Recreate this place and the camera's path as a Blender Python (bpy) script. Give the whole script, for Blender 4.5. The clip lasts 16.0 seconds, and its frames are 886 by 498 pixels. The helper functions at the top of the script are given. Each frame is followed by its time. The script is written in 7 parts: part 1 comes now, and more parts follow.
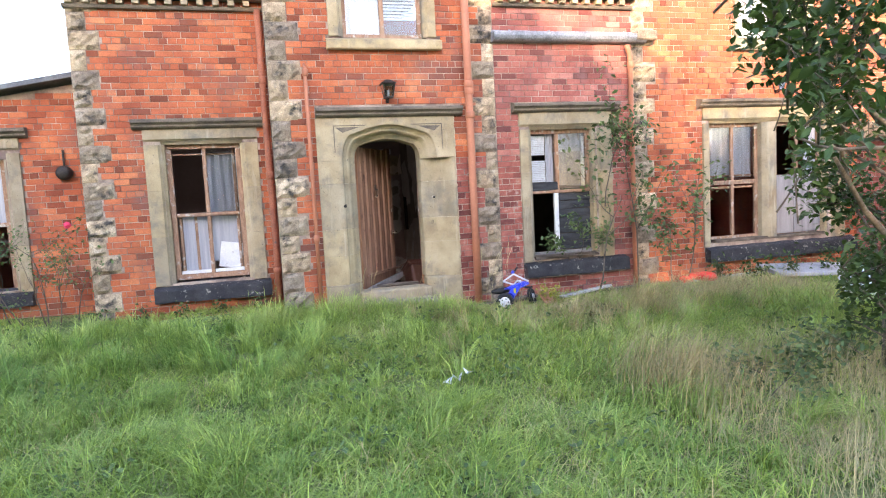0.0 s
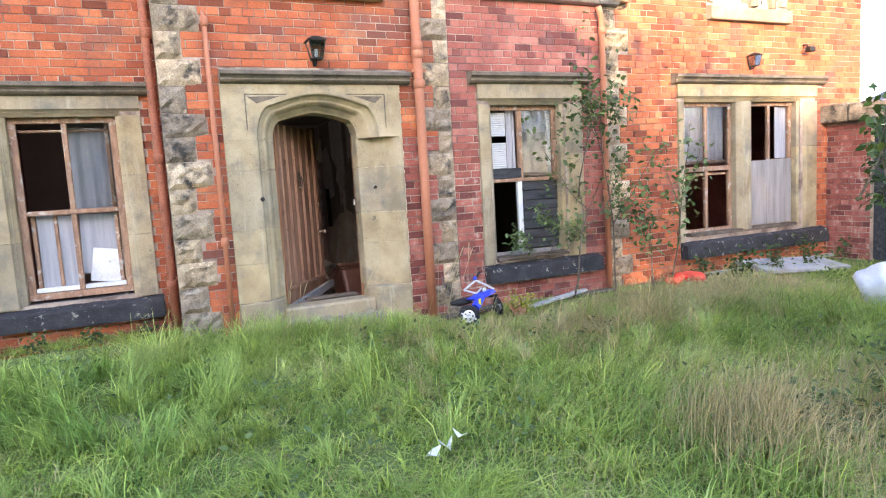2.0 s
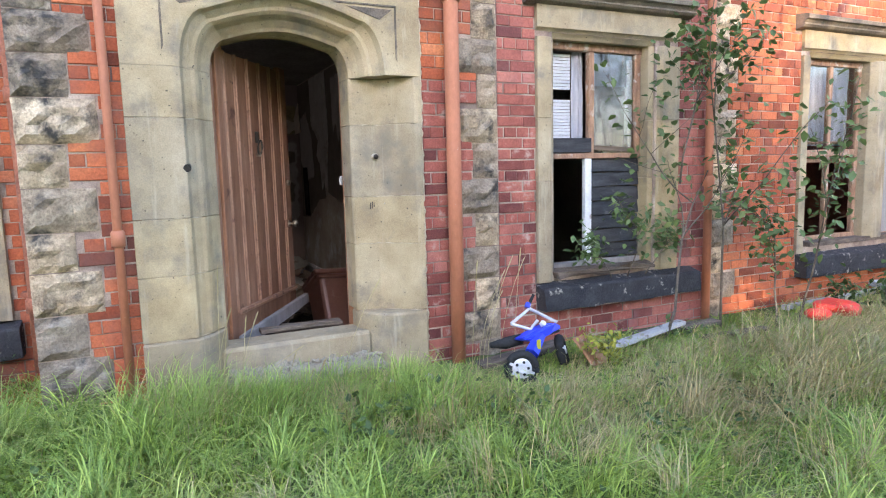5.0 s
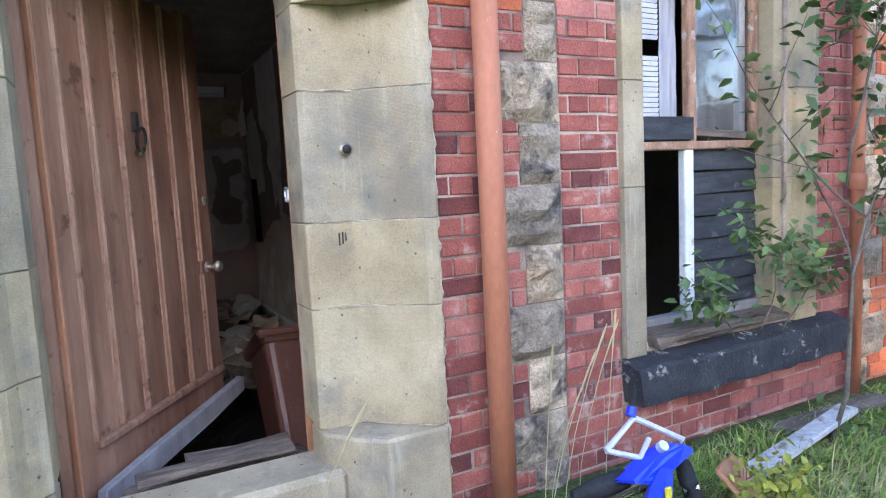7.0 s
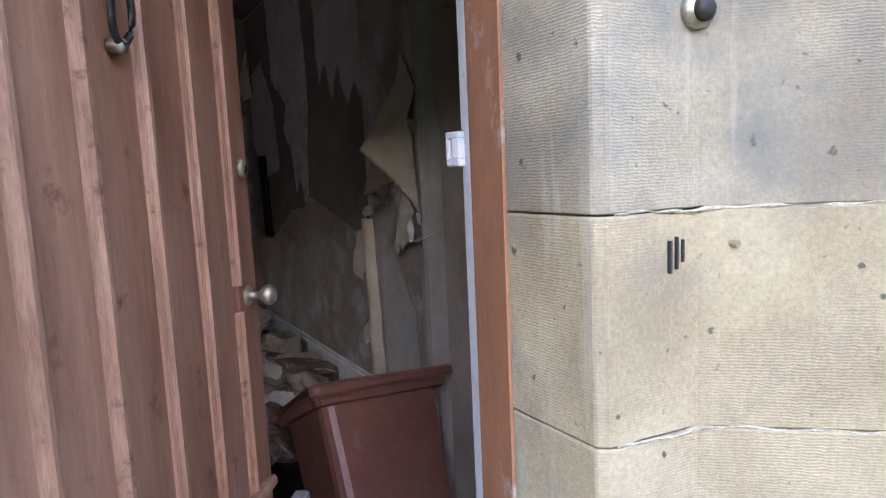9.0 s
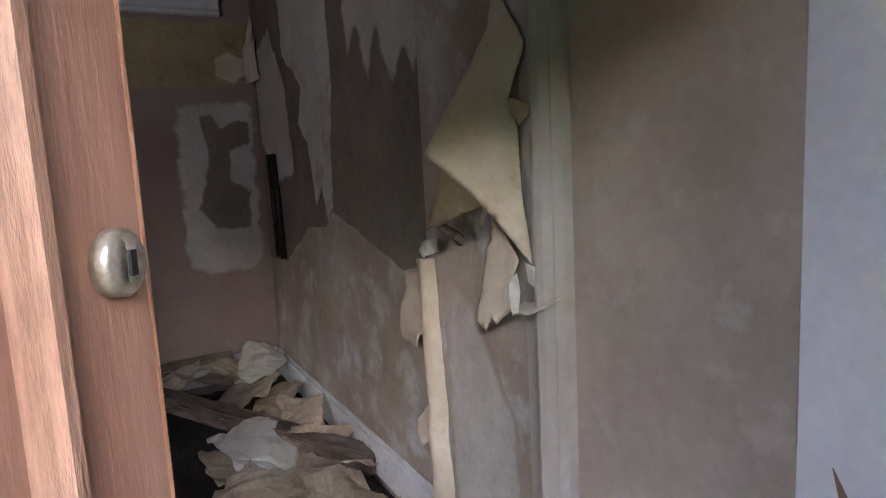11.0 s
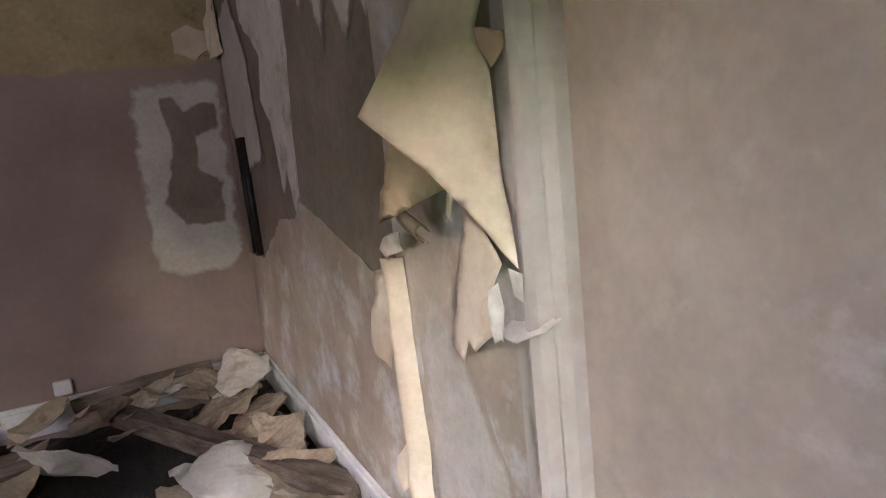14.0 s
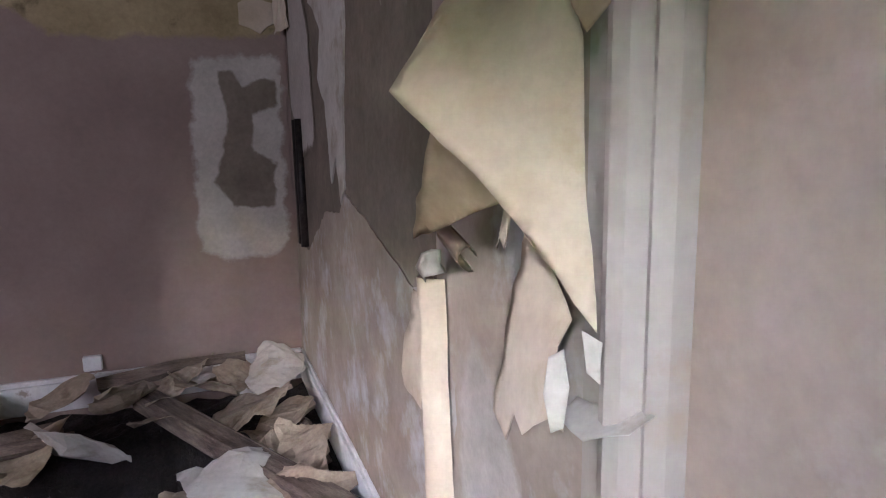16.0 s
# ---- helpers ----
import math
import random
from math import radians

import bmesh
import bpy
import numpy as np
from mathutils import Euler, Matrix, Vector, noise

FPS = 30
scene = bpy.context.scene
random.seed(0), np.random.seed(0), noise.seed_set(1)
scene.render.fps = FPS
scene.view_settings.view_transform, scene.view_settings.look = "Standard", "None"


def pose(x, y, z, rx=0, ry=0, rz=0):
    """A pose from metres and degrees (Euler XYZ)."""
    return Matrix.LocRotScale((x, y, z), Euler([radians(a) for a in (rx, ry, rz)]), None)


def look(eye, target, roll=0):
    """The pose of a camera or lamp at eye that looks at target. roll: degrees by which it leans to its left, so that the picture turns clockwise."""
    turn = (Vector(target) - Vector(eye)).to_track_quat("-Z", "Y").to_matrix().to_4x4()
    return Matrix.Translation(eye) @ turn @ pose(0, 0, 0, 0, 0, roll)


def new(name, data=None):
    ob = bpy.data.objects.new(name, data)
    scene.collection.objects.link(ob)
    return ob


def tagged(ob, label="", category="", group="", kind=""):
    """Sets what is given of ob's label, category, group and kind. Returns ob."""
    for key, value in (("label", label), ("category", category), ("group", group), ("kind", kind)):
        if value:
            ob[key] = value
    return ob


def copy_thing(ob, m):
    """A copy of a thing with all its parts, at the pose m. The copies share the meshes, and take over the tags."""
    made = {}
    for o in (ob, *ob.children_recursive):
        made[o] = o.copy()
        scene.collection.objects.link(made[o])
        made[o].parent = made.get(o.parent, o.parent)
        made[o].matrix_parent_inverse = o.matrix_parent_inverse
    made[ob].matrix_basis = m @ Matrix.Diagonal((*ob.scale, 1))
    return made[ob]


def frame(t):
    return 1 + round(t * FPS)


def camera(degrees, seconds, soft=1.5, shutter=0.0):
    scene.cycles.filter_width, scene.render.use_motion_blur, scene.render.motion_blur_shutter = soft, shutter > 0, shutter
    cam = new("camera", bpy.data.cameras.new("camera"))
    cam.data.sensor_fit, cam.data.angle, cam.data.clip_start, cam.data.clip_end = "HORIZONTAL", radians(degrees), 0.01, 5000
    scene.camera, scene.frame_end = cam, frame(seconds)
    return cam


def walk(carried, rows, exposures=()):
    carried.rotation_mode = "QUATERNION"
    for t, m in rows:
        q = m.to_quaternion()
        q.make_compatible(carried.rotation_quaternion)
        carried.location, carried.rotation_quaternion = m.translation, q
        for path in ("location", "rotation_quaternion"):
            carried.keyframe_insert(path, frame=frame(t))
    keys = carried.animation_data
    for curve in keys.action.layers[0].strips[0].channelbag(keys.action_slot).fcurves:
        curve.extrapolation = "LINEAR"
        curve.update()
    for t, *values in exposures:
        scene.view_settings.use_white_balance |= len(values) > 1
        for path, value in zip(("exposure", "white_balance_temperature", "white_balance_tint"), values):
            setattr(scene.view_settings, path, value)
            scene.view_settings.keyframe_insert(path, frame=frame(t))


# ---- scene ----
# camera and walk
cam = camera(69.9, 16.0, soft=1.1)
METRES, EYE, TILT, LEAN, TURN = 11.0, 1.55, 0.0, -0.8, -15.4
ROWS = [
    (0.0, 0.0, 0.0, 0.0, -0.35, -5.24, 3.82),
    (0.5, -0.0149, 0.0449, -0.0012, -1.87, -5.59, 3.24),
    (1.0, -0.0307, 0.0833, -0.0036, -4.4, -5.7, 3.17),
    (1.5, -0.037, 0.1236, -0.0061, -6.84, -5.92, 4.12),
    (2.0, -0.037, 0.1617, -0.0034, -8.64, -6.36, 4.12),
    (2.5, -0.0384, 0.1963, -0.0048, -9.92, -6.52, 3.83),
    (3.0, -0.0368, 0.2348, -0.0058, -10.09, -6.72, 3.36),
    (3.5, -0.0409, 0.2706, -0.0086, -9.77, -6.82, 2.6),
    (4.0, -0.0435, 0.3115, -0.011, -9.75, -7.01, 2.24),
    (6.5, -0.0225, 0.556, -0.0245, -11.55, -7.18, 3.11),
    (7.0, -0.025, 0.6011, -0.0206, -12.74, -6.2, 3.63),
    (7.5, -0.0401, 0.6432, -0.0209, -13.45, -5.73, 5.44),
    (8.0, -0.0498, 0.6871, -0.0232, -14.83, -6.01, 6.62),
    (8.5, -0.0602, 0.7247, -0.0248, -15.39, -6.96, 5.79),
    (9.0, -0.0636, 0.7613, -0.026, -14.92, -7.23, 3.34),
    (9.5, -0.0612, 0.8001, -0.0259, -13.93, -7.34, 1.02),
    (10.0, -0.0634, 0.8353, -0.0229, -13.75, -7.49, 0.18),
    (12.5, -0.0461, 0.9117, -0.0153, -12.47, -8.98, 10.2),
    (13.0, -0.0478, 0.9105, -0.0168, -11.62, -8.98, 8.8),
    (13.5, -0.0431, 0.9129, -0.0168, -12.04, -9.22, 7.68),
    (14.0, -0.0353, 0.9302, -0.0216, -11.94, -9.67, 6.51),
    (14.5, -0.0325, 0.9467, -0.0205, -5.69, -9.03, 5.23),
    (15.0, -0.0353, 0.9516, -0.0201, 1.75, -8.92, 5.78),
    (15.5, -0.0355, 0.9604, -0.0234, 2.88, -8.87, 3.65),
    (16.0, -0.0268, 0.9632, -0.0226, -5.33, -9.3, 1.7),
]
EXPOSURES = [(0.0, 3.35, 6900, 23), (2.5, 3.45, 6900, 21), (4.2, 3.35, 6800, 20), (6.5, 3.45, 5900, 20), (8.5, 3.65, 5800, 22), (9.0, 3.85, 5800, 23), (9.5, 4.25, 5800, 21), (10.0, 4.6, 5700, 17), (10.2, 4.75, 5700, 17), (11.2, 5.5, 6000, 18), (12.3, 6.3, 6300, 18), (13.0, 6.4, 6400, 18), (14.0, 6.3, 6300, 19), (15.0, 6.4, 5800, 23), (16.0, 6.4, 5700, 23)]
walk(cam, [(t, pose(0, 0, EYE, TILT, LEAN, TURN) @ pose(METRES * x, METRES * y, METRES * z, 90 + pitch, roll, yaw)) for t, x, y, z, yaw, pitch, roll in ROWS], EXPOSURES)

# world and sun
SUN_TO = Vector((-0.36, -0.89, 0.22)).normalized()
world = bpy.data.worlds.new("sky")
scene.world = world
world.use_nodes = True
wn = world.node_tree.nodes
sky = wn.new("ShaderNodeTexSky")
sky.sky_type = "NISHITA"
sky.sun_disc = False
sky.sun_elevation = math.asin(SUN_TO.z)
sky.sun_rotation = math.atan2(SUN_TO.x, SUN_TO.y)
sky.air_density, sky.dust_density, sky.ozone_density = 1.0, 1.2, 2.0
world.node_tree.links.new(sky.outputs[0], wn["Background"].inputs[0])
wn["Background"].inputs[1].default_value = 0.15
sun = new("sun", bpy.data.lights.new("sun", "SUN"))
sun.data.energy, sun.data.angle, sun.data.color = 1.15, radians(0.5), (1.0, 0.80, 0.55)
sun.matrix_world = look((0, 0, 30), Vector((0, 0, 30)) - SUN_TO)

# added fill lamp inside the recessed bay's sash, brightening the back of the hall
hall_fill = new("window_daylight", bpy.data.lights.new("window_daylight", "AREA"))
hall_fill.data.shape, hall_fill.data.size, hall_fill.data.size_y = "RECTANGLE", 0.9, 1.8
hall_fill.data.energy, hall_fill.data.color = 0.85, (0.96, 0.93, 0.94)
hall_fill.matrix_world = look((-0.76, 9.72, 1.45), (-0.4, 12.0, 1.40))


# ---------------------------------------------------------------- materials
def ramp(nt, stops):
    n = nt.nodes.new("ShaderNodeValToRGB")
    els = n.color_ramp.elements
    while len(els) < len(stops):
        els.new(0.5)
    for e, (p, c) in zip(els, stops):
        e.position, e.color = p, (*c, 1)
    return n


def mixc(nt, fac, a, b, mode="MIX"):
    n = nt.nodes.new("ShaderNodeMix")
    n.data_type, n.blend_type = "RGBA", mode
    for sock, val in ((n.inputs[0], fac), (n.inputs[6], a), (n.inputs[7], b)):
        if hasattr(val, "links"):
            nt.links.new(val, sock)
        elif isinstance(val, tuple):
            sock.default_value = (*val, 1)
        else:
            sock.default_value = val
    return n.outputs[2]


def noise_tex(nt, scale, detail=4, rough=0.6, stretch=(1, 1, 1), world_space=True):
    co = nt.nodes.new("ShaderNodeTexCoord")
    if world_space:
        geo = nt.nodes.new("ShaderNodeNewGeometry")
        out = geo.outputs["Position"]
    else:
        out = co.outputs["Object"]
    mp = nt.nodes.new("ShaderNodeMapping")
    mp.inputs["Scale"].default_value = stretch
    nt.links.new(out, mp.inputs[0])
    n = nt.nodes.new("ShaderNodeTexNoise")
    n.inputs["Scale"].default_value, n.inputs["Detail"].default_value, n.inputs["Roughness"].default_value = scale, detail, rough
    nt.links.new(mp.outputs[0], n.inputs["Vector"])
    return n.outputs[0]


def thresh(nt, value, lo, hi):
    n = nt.nodes.new("ShaderNodeMapRange")
    n.inputs[1].default_value, n.inputs[2].default_value = lo, hi
    nt.links.new(value, n.inputs[0])
    return n.outputs[0]


SPECS = {}


def mat(name, stops, rough=0.8, metal=0.0, grain=8.0, fine=60.0, fine_amount=0.35, stain=None, stain_scale=2.0, stain_at=(0.5, 0.65), bump=0.3,
        stretch=(1, 1, 1), vary="", vary_stops=None, spec=0.3, local=False, transmission=0.0, bump_dist=0.004, tooled=0.0, pits=False):
    """A surface: a coarse noise through a colour ramp, a fine grain over it, stains with their own outline, relief, and a shade of its own
    for each piece (vary: 'object' or 'island')."""
    m = bpy.data.materials.new(name)
    m.use_nodes = True
    SPECS[name] = (stops, grain, fine, fine_amount)
    nt = m.node_tree
    b = nt.nodes["Principled BSDF"]
    coarse = noise_tex(nt, grain, 5, 0.6, stretch, not local)
    r = ramp(nt, stops)
    nt.links.new(coarse, r.inputs[0])
    col = r.outputs[0]
    if vary:
        if vary == "object":
            rnd = nt.nodes.new("ShaderNodeObjectInfo").outputs["Random"]
        else:
            rnd = nt.nodes.new("ShaderNodeNewGeometry").outputs["Random Per Island"]
        v = ramp(nt, vary_stops or [(0, (0.6, 0.6, 0.6)), (1, (1.2, 1.2, 1.2))])
        nt.links.new(rnd, v.inputs[0])
        col = mixc(nt, 1.0, col, v.outputs[0], "MULTIPLY")
    fn = noise_tex(nt, fine, 3, 0.7, stretch, not local)
    f = ramp(nt, [(0.25, (1 - fine_amount,) * 3), (0.75, (1 + fine_amount,) * 3)])
    nt.links.new(fn, f.inputs[0])
    col = mixc(nt, 1.0, col, f.outputs[0], "MULTIPLY")
    if stain:
        sn = noise_tex(nt, stain_scale, 6, 0.65, (1, 1, 1), not local)
        col = mixc(nt, thresh(nt, sn, *stain_at), col, stain)
    if pits:
        # lichen specks and rain streaks
        col = mixc(nt, thresh(nt, noise_tex(nt, 38, 2, 0.5, (1, 1, 1), not local), 0.70, 0.76), col, (0.10, 0.085, 0.06))
        col = mixc(nt, thresh(nt, noise_tex(nt, 7, 4, 0.7, (1.6, 1.6, 0.16), not local), 0.58, 0.86), col, (0.50, 0.44, 0.33))
    nt.links.new(col, b.inputs["Base Color"])
    b.inputs["Roughness"].default_value, b.inputs["Metallic"].default_value = rough, metal
    b.inputs["Specular IOR Level"].default_value = spec
    if transmission:
        b.inputs["Transmission Weight"].default_value = transmission
    if tooled:
        wv = nt.nodes.new("ShaderNodeTexWave")
        wv.bands_direction = "Z"
        wv.inputs["Scale"].default_value, wv.inputs["Distortion"].default_value, wv.inputs["Detail"].default_value, wv.inputs["Detail Scale"].default_value = tooled, 5.0, 3.0, 1.2
        g = nt.nodes.new("ShaderNodeNewGeometry")
        nt.links.new(g.outputs["Position"], wv.inputs["Vector"])
        sm = nt.nodes.new("ShaderNodeMath")
        sm.operation = "MULTIPLY_ADD"
        nt.links.new(wv.outputs["Fac"], sm.inputs[0])
        nt.links.new(thresh(nt, noise_tex(nt, 2.3, 2), 0.4, 0.6), sm.inputs[1])
        nt.links.new(coarse, sm.inputs[2])
        coarse = sm.outputs[0]
    if bump:
        h = nt.nodes.new("ShaderNodeMath")
        h.operation = "ADD"
        nt.links.new(coarse, h.inputs[0])
        nt.links.new(fn, h.inputs[1])
        bp = nt.nodes.new("ShaderNodeBump")
        bp.inputs["Strength"].default_value, bp.inputs["Distance"].default_value = bump, bump_dist
        nt.links.new(h.outputs[0], bp.inputs["Height"])
        nt.links.new(bp.outputs[0], b.inputs["Normal"])
    return m


BRICK_TONES = [(0.0, (0.36, 0.36, 0.44)), (0.13, (0.60, 0.55, 0.60)), (0.32, (0.88, 0.84, 0.84)), (0.65, (1.0, 1.0, 1.0)), (0.88, (1.08, 1.15, 1.15)), (1.0, (1.2, 1.5, 1.6))]
M = {}
M["brick_orange"] = mat("brick_orange", [(0.3, (0.35, 0.088, 0.042)), (0.55, (0.46, 0.128, 0.055)), (0.75, (0.54, 0.185, 0.08))], 0.9, grain=1.6, fine=70, fine_amount=0.3, stain=(0.17, 0.08, 0.07), stain_scale=1.7, stain_at=(0.50, 0.76), vary="island", vary_stops=BRICK_TONES, bump=0.8, bump_dist=0.006)
M["brick_red"] = mat("brick_red", [(0.3, (0.27, 0.085, 0.068)), (0.55, (0.37, 0.125, 0.095)), (0.75, (0.44, 0.17, 0.13))], 0.9, grain=2.5, fine=70, fine_amount=0.3, stain=(0.24, 0.13, 0.12), stain_scale=2.2, stain_at=(0.55, 0.8), vary="island", vary_stops=BRICK_TONES, bump=0.8, bump_dist=0.006)
M["brick_near"] = mat("brick_near", [(0.3, (0.26, 0.08, 0.062)), (0.55, (0.36, 0.115, 0.085)), (0.75, (0.44, 0.17, 0.13))], 0.9, grain=9.0, fine=110, fine_amount=0.3, stain=(0.45, 0.33, 0.28), stain_scale=9, stain_at=(0.58, 0.72), vary="object", vary_stops=BRICK_TONES, bump=1.0, bump_dist=0.008)
M["mortar"] = mat("mortar", [(0.3, (0.30, 0.22, 0.17)), (0.7, (0.50, 0.40, 0.32))], 0.95, grain=4, fine=120, stain=(0.17, 0.12, 0.10), stain_scale=2.2, stain_at=(0.44, 0.6), bump=0.8, bump_dist=0.006)
M["pointing"] = mat("pale_crumbled_mortar", [(0.3, (0.33, 0.27, 0.18)), (0.7, (0.50, 0.43, 0.32))], 0.95, grain=20, fine=90, fine_amount=0.3, bump=1.0, bump_dist=0.006)
M["stone"] = mat("sandstone", [(0.3, (0.25, 0.192, 0.118)), (0.5, (0.355, 0.285, 0.178)), (0.7, (0.435, 0.36, 0.24))], 0.9, grain=2.6, fine=130, fine_amount=0.2, stain=(0.165, 0.15, 0.125), stain_scale=3.0, stain_at=(0.5, 0.72), bump=0.28, tooled=62.0, vary="object", vary_stops=[(0, (0.80, 0.82, 0.90)), (0.5, (1.0, 0.99, 0.98)), (1, (1.12, 1.08, 0.98))], pits=True)
M["slab_stone"] = mat("dirty_step_stone", [(0.3, (0.22, 0.19, 0.14)), (0.7, (0.38, 0.33, 0.25))], 0.95, grain=6, fine=80, bump=0.6)
M["rockface"] = mat("rock_faced_stone", [(0.3, (0.24, 0.185, 0.13)), (0.55, (0.43, 0.345, 0.245)), (0.75, (0.60, 0.52, 0.40))], 0.95, grain=7, fine=60, fine_amount=0.4, stain=(0.055, 0.05, 0.045), stain_scale=5, stain_at=(0.52, 0.66), bump=1.0, bump_dist=0.02, vary="object", vary_stops=[(0, (0.62, 0.62, 0.66)), (0.5, (0.95, 0.93, 0.9)), (0.8, (1.15, 1.08, 0.98)), (1, (1.4, 1.4, 1.38))])
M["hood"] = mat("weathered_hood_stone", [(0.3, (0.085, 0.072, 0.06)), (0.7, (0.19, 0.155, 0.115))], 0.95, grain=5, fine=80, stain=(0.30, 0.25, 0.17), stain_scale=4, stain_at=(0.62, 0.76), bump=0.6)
M["sill"] = mat("black_painted_stone", [(0.35, (0.022, 0.023, 0.028)), (0.7, (0.05, 0.05, 0.055))], 0.7, grain=6, fine=70, stain=(0.30, 0.28, 0.24), stain_scale=11, stain_at=(0.60, 0.66), bump=1.0, bump_dist=0.012)
M["lead"] = mat("lead", [(0.3, (0.16, 0.17, 0.19)), (0.7, (0.34, 0.35, 0.38))], 0.55, 0.3, grain=5, fine=40)
M["pipe"] = mat("orange_painted_iron", [(0.3, (0.36, 0.135, 0.075)), (0.7, (0.45, 0.18, 0.105))], 0.6, grain=3, fine=50, fine_amount=0.12, stain=(0.5, 0.42, 0.36), stain_scale=22, stain_at=(0.69, 0.73), bump=0.15, stretch=(1, 1, 0.4))
M["pipe_dark"] = mat("weathered_painted_iron", [(0.3, (0.22, 0.08, 0.05)), (0.7, (0.38, 0.14, 0.08))], 0.7, grain=4, fine=50, stain=(0.12, 0.09, 0.08), stain_scale=8, stain_at=(0.6, 0.7), bump=0.3)
M["door"] = mat("brown_varnished_wood", [(0.3, (0.16, 0.072, 0.042)), (0.5, (0.255, 0.128, 0.078)), (0.7, (0.335, 0.185, 0.12))], 0.5, grain=3, fine=30, fine_amount=0.14, stain=(0.11, 0.048, 0.03), stain_scale=7, stain_at=(0.60, 0.68), bump=0.5, bump_dist=0.003, stretch=(3, 3, 0.4), local=True)
M["door_strip"] = mat("worn_strip_wood", [(0.3, (0.20, 0.10, 0.06)), (0.55, (0.30, 0.165, 0.105)), (0.75, (0.40, 0.24, 0.16))], 0.5, grain=9, fine=55, fine_amount=0.25, stain=(0.13, 0.06, 0.04), stain_scale=12, stain_at=(0.58, 0.66), bump=0.6, bump_dist=0.003, stretch=(3, 3, 0.5), local=True)
M["door_edge"] = mat("orange_bare_wood", [(0.3, (0.29, 0.125, 0.06)), (0.55, (0.40, 0.19, 0.10)), (0.75, (0.50, 0.27, 0.16))], 0.6, grain=4, fine=40, fine_amount=0.1, stretch=(1.5, 1.5, 0.6), stain=(0.50, 0.40, 0.33), stain_scale=7, stain_at=(0.60, 0.70), bump=0.4)
M["frame_wood"] = mat("peeling_window_wood", [(0.3, (0.20, 0.11, 0.07)), (0.6, (0.36, 0.215, 0.14))], 0.8, grain=6, fine=60, stain=(0.50, 0.46, 0.41), stain_scale=9, stain_at=(0.56, 0.68), bump=0.5, stretch=(3, 3, 0.8))
M["plank_white"] = mat("flaking_white_plank", [(0.3, (0.30, 0.285, 0.27)), (0.7, (0.48, 0.47, 0.45))], 0.8, grain=7, fine=50, fine_amount=0.2, stain=(0.16, 0.12, 0.09), stain_scale=9, stain_at=(0.55, 0.66), bump=0.5)
M["white_wood"] = mat("white_painted_wood", [(0.3, (0.55, 0.55, 0.56)), (0.7, (0.74, 0.74, 0.74))], 0.6, grain=5, fine=50, fine_amount=0.1, stain=(0.34, 0.30, 0.26), stain_scale=11, stain_at=(0.62, 0.7), bump=0.2)
M["grey_board"] = mat("weathered_boarding", [(0.3, (0.20, 0.185, 0.18)), (0.7, (0.33, 0.305, 0.30))], 0.85, grain=2.5, fine=60, fine_amount=0.15, stretch=(5, 5, 0.5), bump=0.3)
M["black_board"] = mat("black_weatherboard", [(0.3, (0.016, 0.017, 0.02)), (0.7, (0.06, 0.062, 0.068))], 0.75, grain=5, fine=70, stretch=(0.6, 4, 4), stain=(0.16, 0.15, 0.15), stain_scale=8, stain_at=(0.6, 0.75), bump=0.5)
M["curtain"] = mat("grey_net_curtain", [(0.3, (0.27, 0.28, 0.31)), (0.7, (0.42, 0.42, 0.45))], 0.9, grain=3, fine=60, fine_amount=0.1, stretch=(8, 8, 0.4), bump=0.2)
M["blind"] = mat("white_slats", [(0.3, (0.55, 0.57, 0.6)), (0.7, (0.70, 0.71, 0.73))], 0.5, grain=3, fine=60, fine_amount=0.08, bump=0)
M["iron"] = mat("black_iron", [(0.3, (0.02, 0.02, 0.02)), (0.7, (0.06, 0.05, 0.045))], 0.55, 0.6, grain=12, fine=90, bump=0.3)
M["brass"] = mat("tarnished_brass", [(0.3, (0.25, 0.2, 0.13)), (0.7, (0.5, 0.45, 0.36))], 0.4, 0.7, grain=20, fine=90, bump=0.2)
M["slate"] = mat("roof_slate", [(0.3, (0.08, 0.085, 0.095)), (0.7, (0.17, 0.175, 0.185))], 0.8, grain=4, fine=50, bump=0.4)
M["soil"] = mat("soil_and_thatch", [(0.3, (0.07, 0.10, 0.025)), (0.55, (0.13, 0.17, 0.05)), (0.75, (0.22, 0.21, 0.09))], 0.95, grain=2.0, fine=40, fine_amount=0.6, bump=1.0, bump_dist=0.02)
M["plaster_tan"] = mat("stained_tan_wall", [(0.3, (0.34, 0.275, 0.22)), (0.55, (0.44, 0.365, 0.30)), (0.75, (0.52, 0.45, 0.38))], 0.85, grain=1.6, fine=25, fine_amount=0.08, stain=(0.52, 0.46, 0.41), stain_scale=5.5, stain_at=(0.56, 0.80), bump=0.25)
M["plaster_mauve"] = mat("mauve_brown_wall", [(0.3, (0.235, 0.175, 0.15)), (0.7, (0.315, 0.245, 0.215))], 0.9, grain=1.5, fine=25, fine_amount=0.07, bump=0.12)
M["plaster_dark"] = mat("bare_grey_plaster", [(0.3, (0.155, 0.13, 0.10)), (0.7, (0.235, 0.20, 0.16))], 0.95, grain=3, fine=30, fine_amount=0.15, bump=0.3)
M["white_wall"] = mat("bluish_white_paint", [(0.3, (0.60, 0.60, 0.62)), (0.7, (0.74, 0.73, 0.74))], 0.7, grain=2, fine=30, fine_amount=0.06, stain=(0.26, 0.18, 0.13), stain_scale=3.2, stain_at=(0.665, 0.69), bump=0.15)
M["ceiling"] = mat("ceiling_plaster", [(0.3, (0.22, 0.2, 0.17)), (0.7, (0.34, 0.31, 0.27))], 0.9, grain=2, fine=30, bump=0.2)
